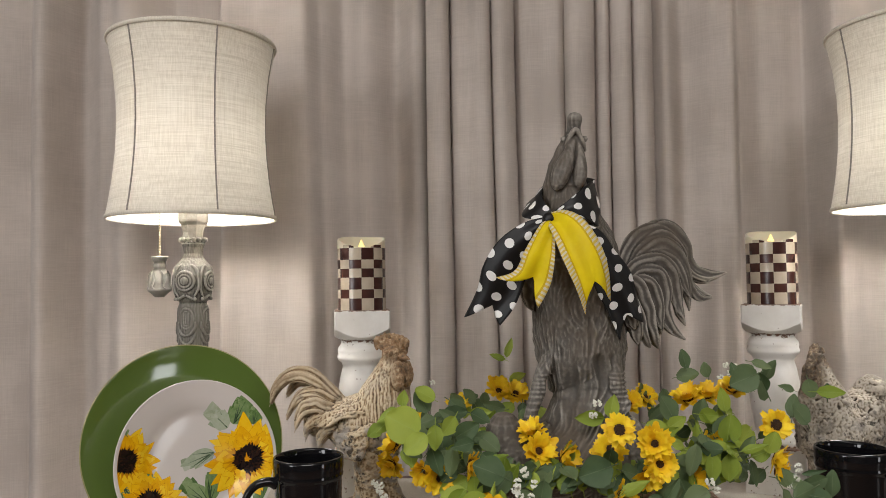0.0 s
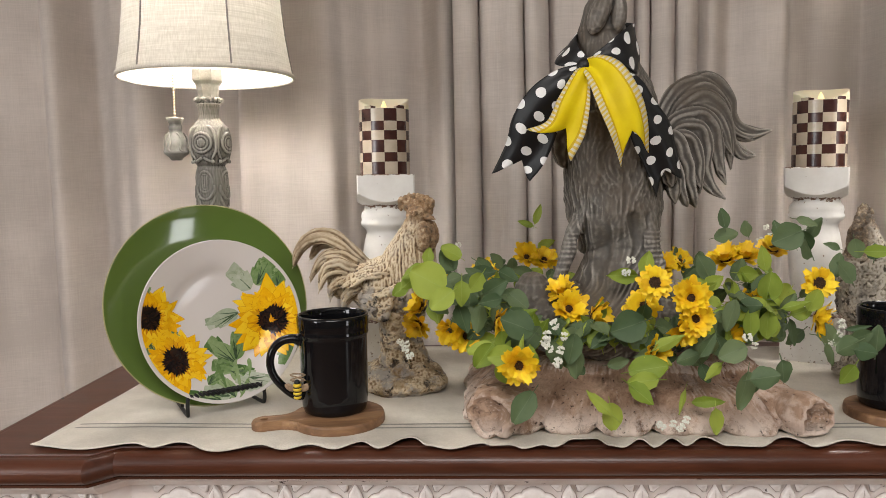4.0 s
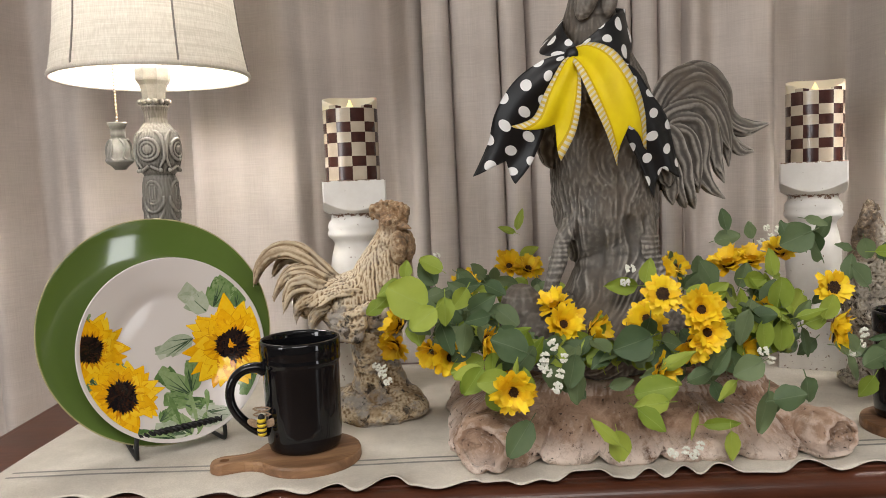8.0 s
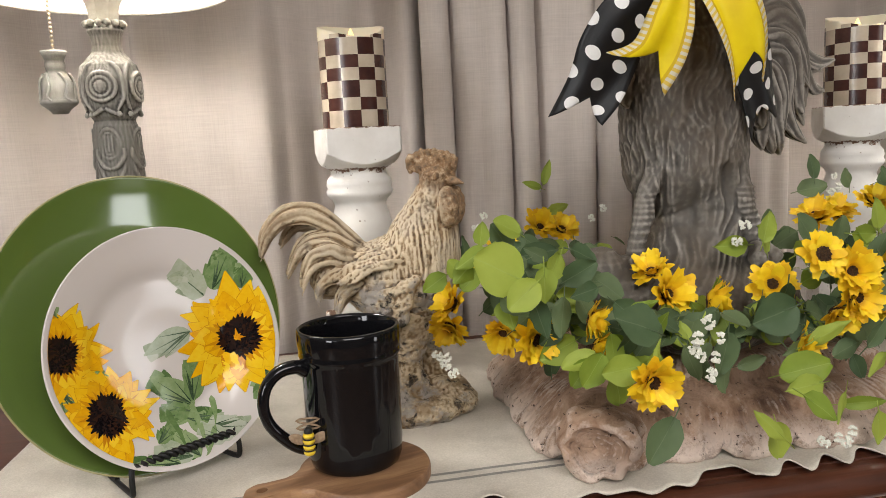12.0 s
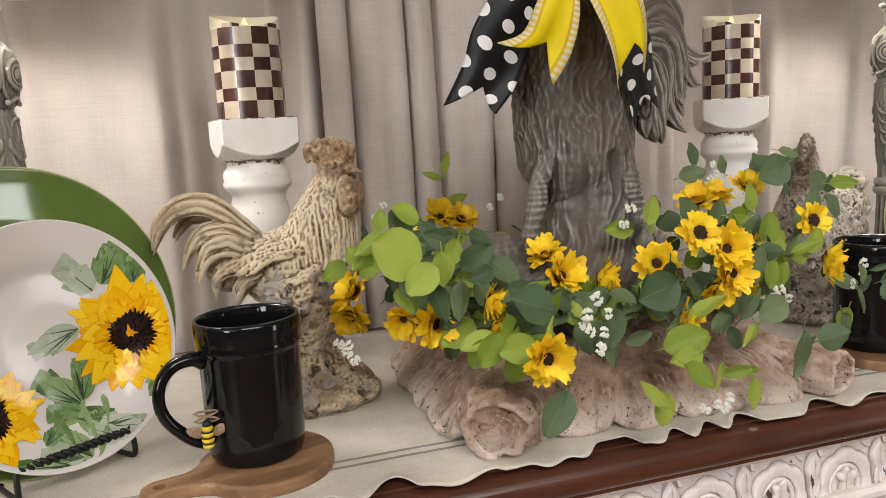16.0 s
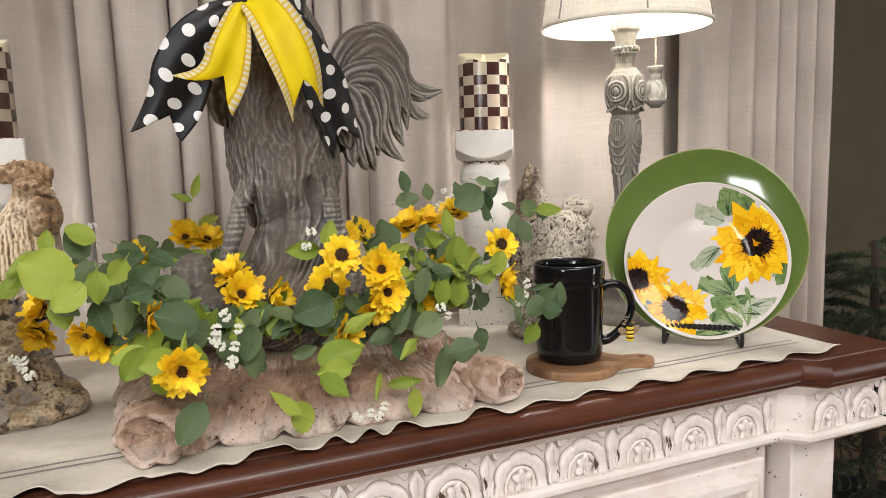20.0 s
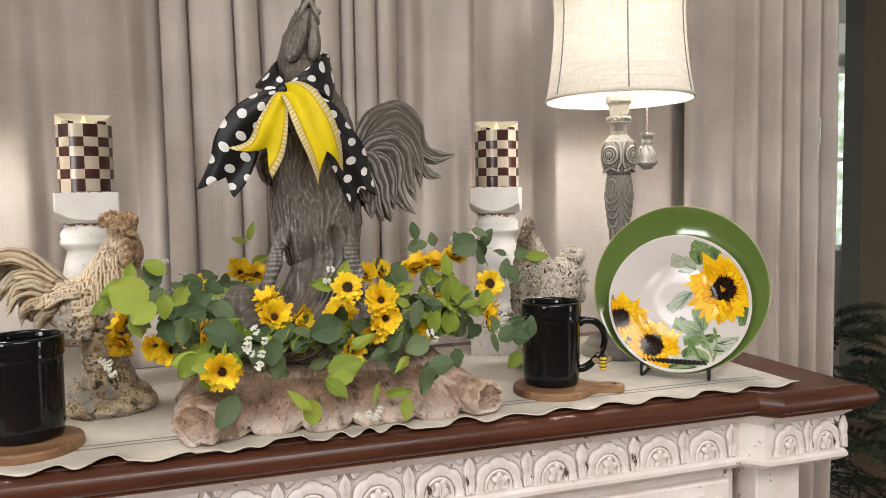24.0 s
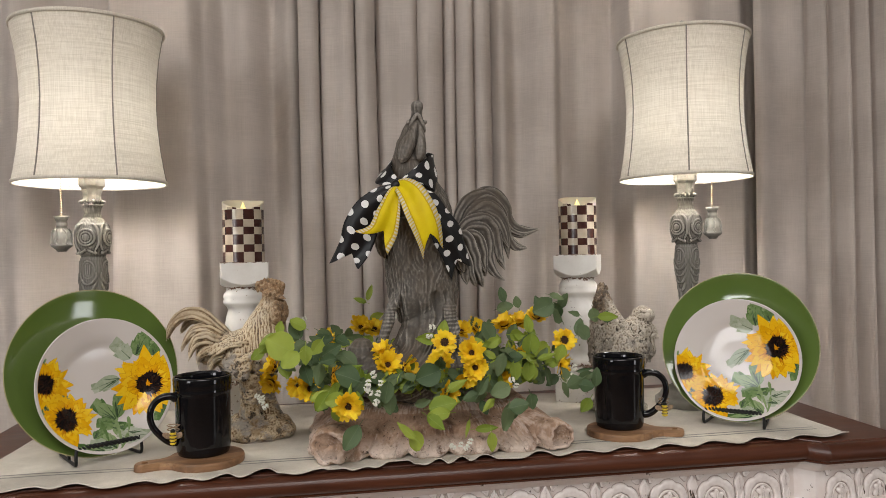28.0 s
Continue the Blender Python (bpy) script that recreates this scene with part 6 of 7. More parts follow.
    # sawn log ends at the front corners: ringed, hollowed faces
    for x, r, yaw, front in ((0.030, 0.032, 0.45, 0.858), (0.374, 0.026, -0.35, 0.868)):
        own = bmesh.new()
        n = 72
        sections = ((0.110, 0.70), (0.080, 0.84), (0.055, 0.93), (0.035, 0.97), (0.020, 1.0), (0.010, 1.0), (0.003, 0.97), (-0.001, 0.92), (-0.0035, 0.84), (-0.004, 0.76), (-0.0015, 0.70), (0.0005, 0.64), (-0.0020, 0.57), (0.0018, 0.49), (-0.0006, 0.41), (0.0030, 0.33), (0.0012, 0.24), (0.0048, 0.15), (0.0052, 0.02))
        hoops = []
        for y, q in sections:
            hoop = []
            for k in range(n):
                a = 2 * math.pi * k / n
                c, s = math.cos(a), math.sin(a)
                rr = r * q * (1 + 0.03 * math.sin(3 * a + x * 40) + 0.20 * noise.noise((c * 2.2, s * 2.2, y * 60 + x * 9)))
                dent = 0.003 * noise.noise((c * q * 3, s * q * 3, x * 30)) + 0.0014 * noise.noise((c * q * 9, s * q * 9, x * 30))
                dx, dy = rr * c, y + dent
                hoop.append(own.verts.new((x + dx * math.cos(yaw) + dy * math.sin(yaw), front + dy * math.cos(yaw) - dx * math.sin(yaw), max(0.001, r * 0.84 + rr * s * 0.86))))
            hoops.append(hoop)
        for a, b in zip(hoops, hoops[1:]):
            for k in range(n):
                own.faces.new((a[k], a[(k + 1) % n], b[(k + 1) % n], b[k]))
        own.faces.new(hoops[-1])
        bmesh.ops.recalc_face_normals(own, faces=own.faces)
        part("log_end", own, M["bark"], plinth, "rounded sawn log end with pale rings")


bark_plinth()


# ---- bow on the rooster's neck ----
def dotted():
    n = Nodes("polka_dot_ribbon")
    split = n.add("ShaderNodeSeparateXYZ")
    n.link(n.coord.outputs["UV"], split.inputs[0])
    u, v = n.maths("DIVIDE", split.outputs[0], 0.0218), n.maths("DIVIDE", split.outputs[1], 0.0218)
    row = n.maths("FLOOR", v)
    shift = n.maths("MULTIPLY", n.maths("MODULO", n.maths("ABSOLUTE", row), 2.0), 0.5)
    fx = n.maths("SUBTRACT", n.maths("FRACT", n.maths("ADD", u, shift)), 0.5)
    fy = n.maths("SUBTRACT", n.maths("FRACT", v), 0.5)
    far = n.maths("ADD", n.maths("MULTIPLY", fx, fx), n.maths("MULTIPLY", fy, fy))
    dot = n.maths("LESS_THAN", far, 0.062)
    n.bump(n.noise(900.0, 2.0), 0.0002, 0.5)
    return n.done(n.mix(dot, (0.006, 0.006, 0.007), (0.78, 0.77, 0.75)), 0.45, spec=0.4)


def striped():
    n = Nodes("yellow_ribbon")
    split = n.add("ShaderNodeSeparateXYZ")
    n.link(n.coord.outputs["UV"], split.inputs[0])
    side = n.maths("ABSOLUTE", split.outputs[0])
    band = n.maths("GREATER_THAN", side, 0.0125)
    rib = n.maths("GREATER_THAN", n.maths("FRACT", n.maths("DIVIDE", split.outputs[1], 0.0052)), 0.5)
    lines = n.mix(rib, (0.80, 0.60, 0.12), (0.80, 0.74, 0.58))
    stitch = n.maths("LESS_THAN", n.maths("ABSOLUTE", n.maths("SUBTRACT", side, 0.0125)), 0.0009)
    body = n.ramp(n.noise(40.0), (0.3, (0.86, 0.66, 0.006)), (0.7, (0.95, 0.78, 0.012)))
    colour = n.mix(stitch, n.mix(band, body, lines), (0.72, 0.50, 0.004))
    n.bump(n.maths("ADD", n.noise(700.0, 2.0), rib), 0.0002, 0.5)
    thin = n.add("ShaderNodeBsdfTranslucent")
    n.put(thin.inputs[0], colour)
    mat = n.done(colour, 0.5, spec=0.3)
    both = n.add("ShaderNodeMixShader")
    both.inputs[0].default_value = 0.25
    n.link(n.bsdf.outputs[0], both.inputs[1])
    n.link(thin.outputs[0], both.inputs[2])
    n.link(both.outputs[0], n.out.inputs[0])
    return mat


M["dots"], M["yellow"] = dotted(), striped()


def ribbon(name, left, right, material, parent, notch=0.0, wave=0.0, label="", phase=0.0, across=14, along=44):
    """A strip of cloth between two edge curves, with a swallow-tail end."""
    a, b = spline(left, 60), spline(right, 60)
    width = sum((p - q).length for p, q in zip(a, b)) / 60
    bm = bmesh.new()
    layer = bm.loops.layers.uv.new("UVMap")
    run = [0.0]
    for k in range(59):
        run.append(run[-1] + ((a[k + 1] + b[k + 1]) - (a[k] + b[k])).length / 2)
    grid, coords = [], {}
    for i in range(across + 1):
        u = i / across
        end = 1 - notch * (1 - abs(2 * u - 1))
        row = []
        for k in range(along + 1):
            t = k / along * end * 59
            n0 = min(int(t), 58)
            f = t - n0
            p = (a[n0] * (1 - u) + b[n0] * u) * (1 - f) + (a[n0 + 1] * (1 - u) + b[n0 + 1] * u) * f
            way = (b[n0] - a[n0]).cross(a[n0 + 1] - a[n0])
            way = way.normalized() if way.length > 1e-9 else Vector((0, -1, 0))
            p = p + way * (wave * math.sin(2 * math.pi * (1.25 * u + phase) + 2.2 * k / along) * (0.35 + 0.65 * k / along))
            v = bm.verts.new(p)
            coords[v] = ((u - 0.5) * width, run[n0] * (1 - f) + run[min(n0 + 1, 59)] * f)
            row.append(v)
        grid.append(row)
    for p, q in zip(grid, grid[1:]):
        for k in range(along):
            face = bm.faces.new((p[k], q[k], q[k + 1], p[k + 1]))
            for loop in face.loops:
                loop[layer].uv = coords[loop.vert]
    ob = part(name, bm, material, parent, label)
    solid = ob.modifiers.new("thickness", "SOLIDIFY")
    solid.thickness = 0.0006
    return ob


def bow():
    b = thing("ribbon_bow", pose(0, 0, 0), "black polka dot and yellow ribbon bow tied round the rooster's neck", "bow")
    dots, yellow = "black satin ribbon with white polka dots", "yellow ribbon with striped edges"
    # collar: two sides rising from the knot round the neck
    ribbon("collar", [(0.141, 0.957, 1.309), (0.112, 0.962, 1.313), (0.112, 0.985, 1.323), (0.130, 1.030, 1.344), (0.175, 1.050, 1.352)], [(0.145, 0.957, 1.321), (0.137, 0.965, 1.333), (0.136, 0.985, 1.351), (0.150, 1.026, 1.367), (0.177, 1.042, 1.378)], M["dots"], b, 0, 0.001, dots)
    ribbon("collar", [(0.143, 0.955, 1.311), (0.178, 0.952, 1.313), (0.204, 0.972, 1.302), (0.211, 1.005, 1.316), (0.177, 1.050, 1.350)], [(0.149, 0.957, 1.321), (0.170, 0.955, 1.337), (0.195, 0.972, 1.357), (0.205, 1.004, 1.366), (0.177, 1.042, 1.378)], M["dots"], b, 0, 0.0015, dots)
    # black tails
    ribbon("tail", [(0.138, 0.957, 1.314), (0.109, 0.950, 1.306), (0.079, 0.950, 1.285), (0.059, 0.958, 1.254), (0.051, 0.968, 1.224), (0.034, 0.978, 1.189)], [(0.141, 0.955, 1.304), (0.125, 0.948, 1.278), (0.116, 0.952, 1.253), (0.108, 0.960, 1.227), (0.096, 0.966, 1.200), (0.080, 0.970, 1.180)], M["dots"], b, 0.15, 0.004, dots, 0.1)
    ribbon("tail", [(0.157, 0.957, 1.311), (0.200, 0.952, 1.298), (0.224, 0.962, 1.270), (0.245, 0.976, 1.245), (0.256, 0.988, 1.213), (0.265, 0.994, 1.179)], [(0.144, 0.953, 1.304), (0.168, 0.944, 1.281), (0.186, 0.948, 1.251), (0.199, 0.960, 1.220), (0.214, 0.972, 1.194), (0.230, 0.984, 1.158)], M["dots"], b, 0.13, 0.003, dots, 0.5)
    # yellow tails over them
    ribbon("yellow_tail", [(0.140, 0.950, 1.310), (0.128, 0.938, 1.302), (0.110, 0.934, 1.273), (0.097, 0.938, 1.247), (0.074, 0.942, 1.239)], [(0.144, 0.948, 1.307), (0.145, 0.930, 1.284), (0.144, 0.926, 1.257), (0.139, 0.934, 1.229), (0.125, 0.944, 1.202)], M["yellow"], b, 0.26, 0.004, yellow, 0.2)
    ribbon("yellow_tail", [(0.138, 0.950, 1.307), (0.143, 0.928, 1.289), (0.153, 0.912, 1.255), (0.166, 0.912, 1.224), (0.178, 0.922, 1.194)], [(0.144, 0.953, 1.317), (0.160, 0.938, 1.319), (0.179, 0.922, 1.307), (0.197, 0.914, 1.277), (0.208, 0.918, 1.244), (0.212, 0.928, 1.208)], M["yellow"], b, 0.22, 0.006, yellow, 0.65)
    ball_at = ball((0.141, 0.952, 1.310), (0.009, 0.008, 0.009), None, 14)
    part("knot", ball_at, M["dots"], b)


bow()


# ---- garland ----
def leaf_material(name, a, b, vein):
    n = Nodes(name)
    shade = n.maths("ADD", n.maths("MULTIPLY", n.random(), 0.6), n.maths("MULTIPLY", n.noise(45.0, 4.0), 0.4))
    colour = n.ramp(shade, (0.2, a), (0.8, b))
    split = n.add("ShaderNodeSeparateXYZ")
    n.link(n.coord.outputs["Object"], split.inputs[0])
    rib = n.maths("LESS_THAN", n.maths("ABSOLUTE", split.outputs[0]), 0.0005)
    colour = n.mix(n.maths("MULTIPLY", rib, 0.3), colour, vein)
    thin = n.add("ShaderNodeBsdfTranslucent")
    n.put(thin.inputs[0], colour)
    n.bump(n.noise(500.0, 3.0), 0.0003, 0.5)
    mat = n.done(colour, 0.55, spec=0.35)
    both = n.add("ShaderNodeMixShader")
    both.inputs[0].default_value = 0.2
    n.link(n.bsdf.outputs[0], both.inputs[1])
    n.link(thin.outputs[0], both.inputs[2])
    n.link(both.outputs[0], n.out.inputs[0])
    return mat


M["leaf_bright"] = leaf_material("bright_leaf", (0.19, 0.275, 0.030), (0.37, 0.45, 0.070), (0.38, 0.48, 0.13))
M["leaf_dusty"] = leaf_material("dusty_leaf", (0.066, 0.112, 0.048), (0.165, 0.220, 0.102), (0.21, 0.26, 0.155))
M["stem"] = plain("green_stem", (0.085, 0.16, 0.045), (0.17, 0.26, 0.09), 60.0, 0.6)
n = Nodes("yellow_petal")
far = n.add("ShaderNodeVectorMath", operation="LENGTH")
n.link(n.coord.outputs["Object"], far.inputs[0])
tone = n.ramp(n.maths("ADD", n.maths("MULTIPLY", n.island(), 0.5), n.maths("MULTIPLY", n.noise(160.0), 0.5)), (0.2, (0.80, 0.46, 0.004)), (0.8, (0.98, 0.73, 0.018)))
M["petal"] = n.done(n.mix(n.ramp(far.outputs["Value"], (0.006, 0.75), (0.011, 0.0)), tone, (0.42, 0.13, 0.004)), 0.6)
M["heart"] = plain("flower_heart", (0.018, 0.008, 0.005), (0.10, 0.045, 0.015), 420.0, 0.9, bump=0.002)
M["blossom"] = plain("white_blossom", (0.66, 0.66, 0.56), (0.82, 0.82, 0.74), 300.0, 0.8)


def mesh_of(name, bm, *materials):
    mesh = bpy.data.meshes.new(name)
    bm.to_mesh(mesh)
    bm.free()
    for m in materials:
        mesh.materials.append(m)
    mesh.polygons.foreach_set("use_smooth", [True] * len(mesh.polygons))
    return mesh


def leaf_mesh(material, length, width, point, cup, seed):
    """A rounded leaf from its stalk at the origin along +y, cupped and folded at the midrib."""
    rnd = random.Random(seed)
    bm = bmesh.new()
    rows, cols = 8, 6
    grid = []
    for i in range(rows + 1):
        t = i / rows
        w = 0.5 * width * max(0.03, (math.sin(math.pi * (0.03 + 0.95 * t ** (0.72 if point else 0.85)))) ** (0.62 if not point else 0.85))
        row = []
        for k in range(cols + 1):
            u = -1 + 2 * k / cols
            x, y = u * w, t * length
            z = cup * (abs(u) ** 1.3) * width * 0.35 - 0.10 * length * (t - 0.3) ** 2 * (1.5 if cup > 0 else -1.0) + 0.0006 * math.sin(u * 5 + t * 9 + seed)
            row.append(bm.verts.new((x + 0.0012 * rnd.uniform(-1, 1) * (abs(u) > 0.9), y, z)))
        grid.append(row)
    for a, b in zip(grid, grid[1:]):
        for k in range(cols):
            bm.faces.new((a[k], a[k + 1], b[k + 1], b[k]))
    tube([(0, -0.010, -0.002), (0, 0.0, 0.0), (0, length * 0.3, 0.0)], [0.0007, 0.0008, 0.0003], 5, bm)
    return mesh_of("leaf", bm, material)


def flower_meshes(count, layers, radius, droop, seed):
    rnd = random.Random(seed)
    petals = bmesh.new()
    for layer in range(layers):
        for k in range(count):
            a = 2 * math.pi * (k + 0.5 * layer) / count + rnd.uniform(-0.1, 0.1)
            reach = radius * (1.06 - 0.20 * layer) * rnd.uniform(0.9, 1.08)
            wide = radius * rnd.uniform(0.36, 0.48)
            lift = 0.05 + 0.42 * layer + rnd.uniform(-0.28, 0.34) - droop
            c, s = math.cos(a), math.sin(a)
            rows = []
            for i in range(5):
                t = i / 4
                r = 0.18 * radius + (reach - 0.18 * radius) * t
                w = wide * 0.5 * (0.5 + 0.62 * math.sin(math.pi * min(0.93, 0.12 + 0.8 * t)))
                z = lift * r * math.sin(0.4 + t * 1.6) + 0.0012 * layer
                row = []
                for u in (-1, 0, 1):
                    tip = 0.06 * radius * (1 if (u == 0) == (k % 2 == 0) else -0.4) * (t == 1)
                    rr = r + tip
                    row.append(petals.verts.new((rr * c - u * w * s, rr * s + u * w * c, z - 0.0012 * (u == 0) + 0.0010 * rnd.uniform(-1, 1))))
                rows.append(row)
            for p, q in zip(rows, rows[1:]):
                for u in range(2):
                    petals.faces.new((p[u], p[u + 1], q[u + 1], q[u]))
    heart = bmesh.new()
    for k in range(46):
        r, a = 0.36 * radius * math.sqrt(k / 46), k * 2.399963
        ball((r * math.cos(a), r * math.sin(a), 0.0042 - 14.0 * r * r), 0.0014, heart, 6)
    lathe([(0, 0.0030), (0.16 * radius, 0.0024), (0.38 * radius, 0.0), (0, -0.001)], 14, heart)
    return mesh_of("petals", petals, M["petal"]), mesh_of("heart", heart, M["heart"])


def blossom_mesh(seed):
    rnd = random.Random(seed)
    bm = bmesh.new()
    for k in range(20):
        a, r = rnd.uniform(0, 6.283), 0.0085 * math.sqrt(rnd.random())
        p = Vector((r * math.cos(a), r * math.sin(a), 0.004 - 40 * r * r + rnd.uniform(-0.001, 0.001)))
        for q in range(3):
            ball(p + Vector((0.0014 * math.cos(q * 2.1), 0.0014 * math.sin(q * 2.1), 0)), 0.0017, bm, 6)
    return mesh_of("blossom_cluster", bm, M["blossom"])


def aim(place, normal, spin):
    """A pose whose z looks along normal, turned by spin degrees."""
    n = Vector(normal).normalized()
    return Matrix.Translation(place) @ n.to_track_quat("Z", "Y").to_matrix().to_4x4() @ pose(0, 0, 0, 0, 0, spin)


def garland():
    rnd = random.Random(12)
    g = thing("garland", pose(0.19, 1.02, 0.99), "artificial garland of sunflowers, eucalyptus leaves and white blossom round the statue", "garland")
    inv = g.matrix_world.inverted()
    round_b = [leaf_mesh(M["leaf_bright"], 0.047, 0.046, False, 0.25, 1), leaf_mesh(M["leaf_bright"], 0.036, 0.028, True, 0.3, 2), leaf_mesh(M["leaf_bright"], 0.033, 0.020, True, -0.3, 3)]
    round_d = [leaf_mesh(M["leaf_dusty"], 0.043, 0.037, False, 0.3, 4), leaf_mesh(M["leaf_dusty"], 0.036, 0.030, False, -0.25, 5), leaf_mesh(M["leaf_dusty"], 0.036, 0.023, True, 0.35, 6)]
    heads = [flower_meshes(13, 2, 0.0200, 0.0, 1), flower_meshes(11, 3, 0.0195, -0.38, 2), flower_meshes(13, 3, 0.0215, -0.20, 3), flower_meshes(10, 3, 0.0200, -0.52, 4)]
    white = [blossom_mesh(1), blossom_mesh(2)]
    stems = bmesh.new()

    def hub(p):
        a = math.atan2((p.y - 1.02) / 0.15, (p.x - 0.19) / 0.17)
        return Vector((0.19 + 0.165 * math.cos(a), 1.02 + 0.13 * math.sin(a), 1.012))

    def twig(p, thick=0.0009):
        h = hub(p)
        mid = (h + p) / 2 + Vector((rnd.uniform(-0.01, 0.01), rnd.uniform(-0.01, 0.01), 0.012))
        tube(spline([h, mid, p], 7), [thick * 1.5, thick * 1.4, thick * 1.3, thick * 1.2, thick * 1.1, thick, thick], 5, stems)

    def put_leaf(p, normal, spin, mesh, size=1.0, stalk=True):
        ob = new("leaf", mesh)
        ob.parent = g
        m = aim(p, normal, spin)
        ob.matrix_basis = inv @ m @ Matrix.Diagonal((size, size, size, 1)) @ pose(0, -0.018, 0)
        if stalk:
            twig(m @ Vector((0, -0.027 * size, -0.002)))
        return ob

    def put_flower(p, normal, kind, size=1.0):
        head = new("flower", heads[kind][0])
        head.parent = g
        head["label"] = "yellow silk sunflower head with dark heart"
        head.matrix_basis = inv @ aim(p, normal, rnd.uniform(0, 360)) @ Matrix.Diagonal((size, size, size, 1))
        core = new("heart", heads[kind][1])
        core.parent = head
        twig(Vector(p) - Vector(normal).normalized() * 0.006, 0.0012)

    def put_white(p, normal, size=1.0):
        ob = new("blossom", white[rnd.randrange(2)])
        ob.parent = g
        ob["label"] = "cluster of tiny white blossom"
        ob.matrix_basis = inv @ aim(p, normal, rnd.uniform(0, 360)) @ Matrix.Diagonal((size, size, size, 1))
        twig(Vector(p), 0.0006)

    # main vine
    for k in range(6):
        pts = [(0.19 + (0.162 + 0.003 * k + 0.01 * math.sin(3 * q + k)) * math.cos(q), 1.02 + (0.13 + 0.008 * math.cos(4 * q + k)) * math.sin(q), 1.008 + 0.008 * math.sin(5 * q + 2 * k)) for q in np.linspace(0, 2 * math.pi, 60)]
        tube(pts, 0.0024, 6, stems, 1.0, (0, 0, 1), False)

    def lay_leaf(p, way, length, width, mesh, tip=0.0, roll=0.0):
        """A leaf centred on p, its tip pointing way degrees up from the x axis; tip bends it towards the room."""
        along = Vector((math.cos(radians(way)), 0, math.sin(radians(way))))
        face = Vector((0.12, -1, 0.30))
        face = (face - along * face.dot(along)).normalized()
        along = (along + face * tip).normalized()
        face = (face - along * face.dot(along)).normalized()
        side = along.cross(face)
        face, side = face * math.cos(roll) + side * math.sin(roll), side * math.cos(roll) - face * math.sin(roll)
        turn = Matrix((side, along, face)).transposed().to_4x4()
        ob = new("leaf", mesh)
        ob.parent = g
        reach = max(v.co.y for v in mesh.vertices)
        broad = 2 * max(v.co.x for v in mesh.vertices)
        ob.matrix_basis = inv @ Matrix.Translation(Vector(p) - along * length / 2) @ turn @ Matrix.Diagonal((width / broad, length / reach, (width + length) / (broad + reach), 1))
        twig(Vector(p) - along * (length / 2 - 0.002), 0.0011)

    flowers = [
        ((0.197, 0.832, 1.076), (-0.1, -1, 0.35), 0, 0.84), ((0.403, 0.941, 1.059), (0.05, -1, 0.25), 0, 0.92), ((0.060, 0.823, 0.995), (0.05, -1, -0.1), 2, 0.92),
        ((0.120, 0.929, 1.032), (0.15, -1, 0.35), 1, 1.0), ((0.116, 0.948, 1.048), (-0.3, -0.6, 0.8), 1, 0.9), ((0.144, 0.903, 1.031), (0.9, -0.6, 0.1), 1, 0.92),
        ((-0.056, 0.996, 1.023), (-0.9, -0.6, 0.4), 1, 0.95), ((-0.060, 0.994, 1.003), (-0.9, -0.7, -0.2), 2, 0.85), ((0.002, 0.929, 1.003), (0.1, -0.9, 0.15), 2, 0.92),
        ((-0.016, 0.966, 1.002), (-0.6, -0.7, -0.2), 1, 0.85), ((0.038, 0.895, 1.026), (0.95, -0.4, 0.1), 1, 0.85), ((0.043, 0.897, 1.003), (0.7, -0.7, -0.3), 1, 0.7),
        ((0.201, 0.900, 1.040), (-0.1, -0.8, 0.55), 1, 1.0), ((0.240, 0.857, 1.056), (-0.2, -0.8, 0.6), 1, 0.95), ((0.243, 0.855, 1.036), (0.3, -1, 0.0), 1, 0.95), ((0.232, 0.862, 1.024), (-0.1, -0.9, -0.3), 1, 0.8),
        ((0.324, 1.022, 1.077), (-0.2, -0.5, 0.9), 2, 1.0), ((0.346, 1.022, 1.080), (0.3, -0.5, 0.9), 2, 0.9), ((0.375, 1.005, 1.090), (0.1, -0.7, 0.6), 1, 0.95),
        ((0.317, 0.941, 1.036), (0.1, -0.9, 0.3), 1, 0.95), ((0.384, 0.902, 1.030), (0.95, -0.45, 0.1), 1, 0.85), ((0.386, 0.905, 1.014), (0.8, -0.5, -0.2), 1, 0.7),
        ((0.202, 0.863, 1.000), (0.2, -0.9, -0.3), 1, 0.85), ((0.084, 1.200, 1.062), (-0.1, -0.7, 0.7), 1, 1.0), ((0.110, 1.195, 1.058), (0.3, -0.7, 0.6), 2, 0.95),
        ((0.255, 1.060, 1.064), (0.0, -0.9, 0.5), 1, 0.85), ((0.290, 1.120, 1.064), (0.2, -0.9, 0.4), 1, 0.9), ((-0.030, 1.040, 1.040), (-0.6, -0.7, 0.5), 1, 0.85), ((0.020, 1.130, 1.050), (0.0, -0.8, 0.6), 1, 0.9), ((0.292, 0.905, 1.005), (0.3, -0.9, -0.1), 1, 0.75)]
    for n, (p, nrm, kind, size) in enumerate(flowers):
        if n > 2:
            nrm = Vector(nrm) + Vector((rnd.uniform(-0.45, 0.45), 0, rnd.uniform(-0.35, 0.45)))
        put_flower(Vector(p), nrm, 3 if kind == 1 and n % 2 else kind, size)
    b, d = round_b, round_d
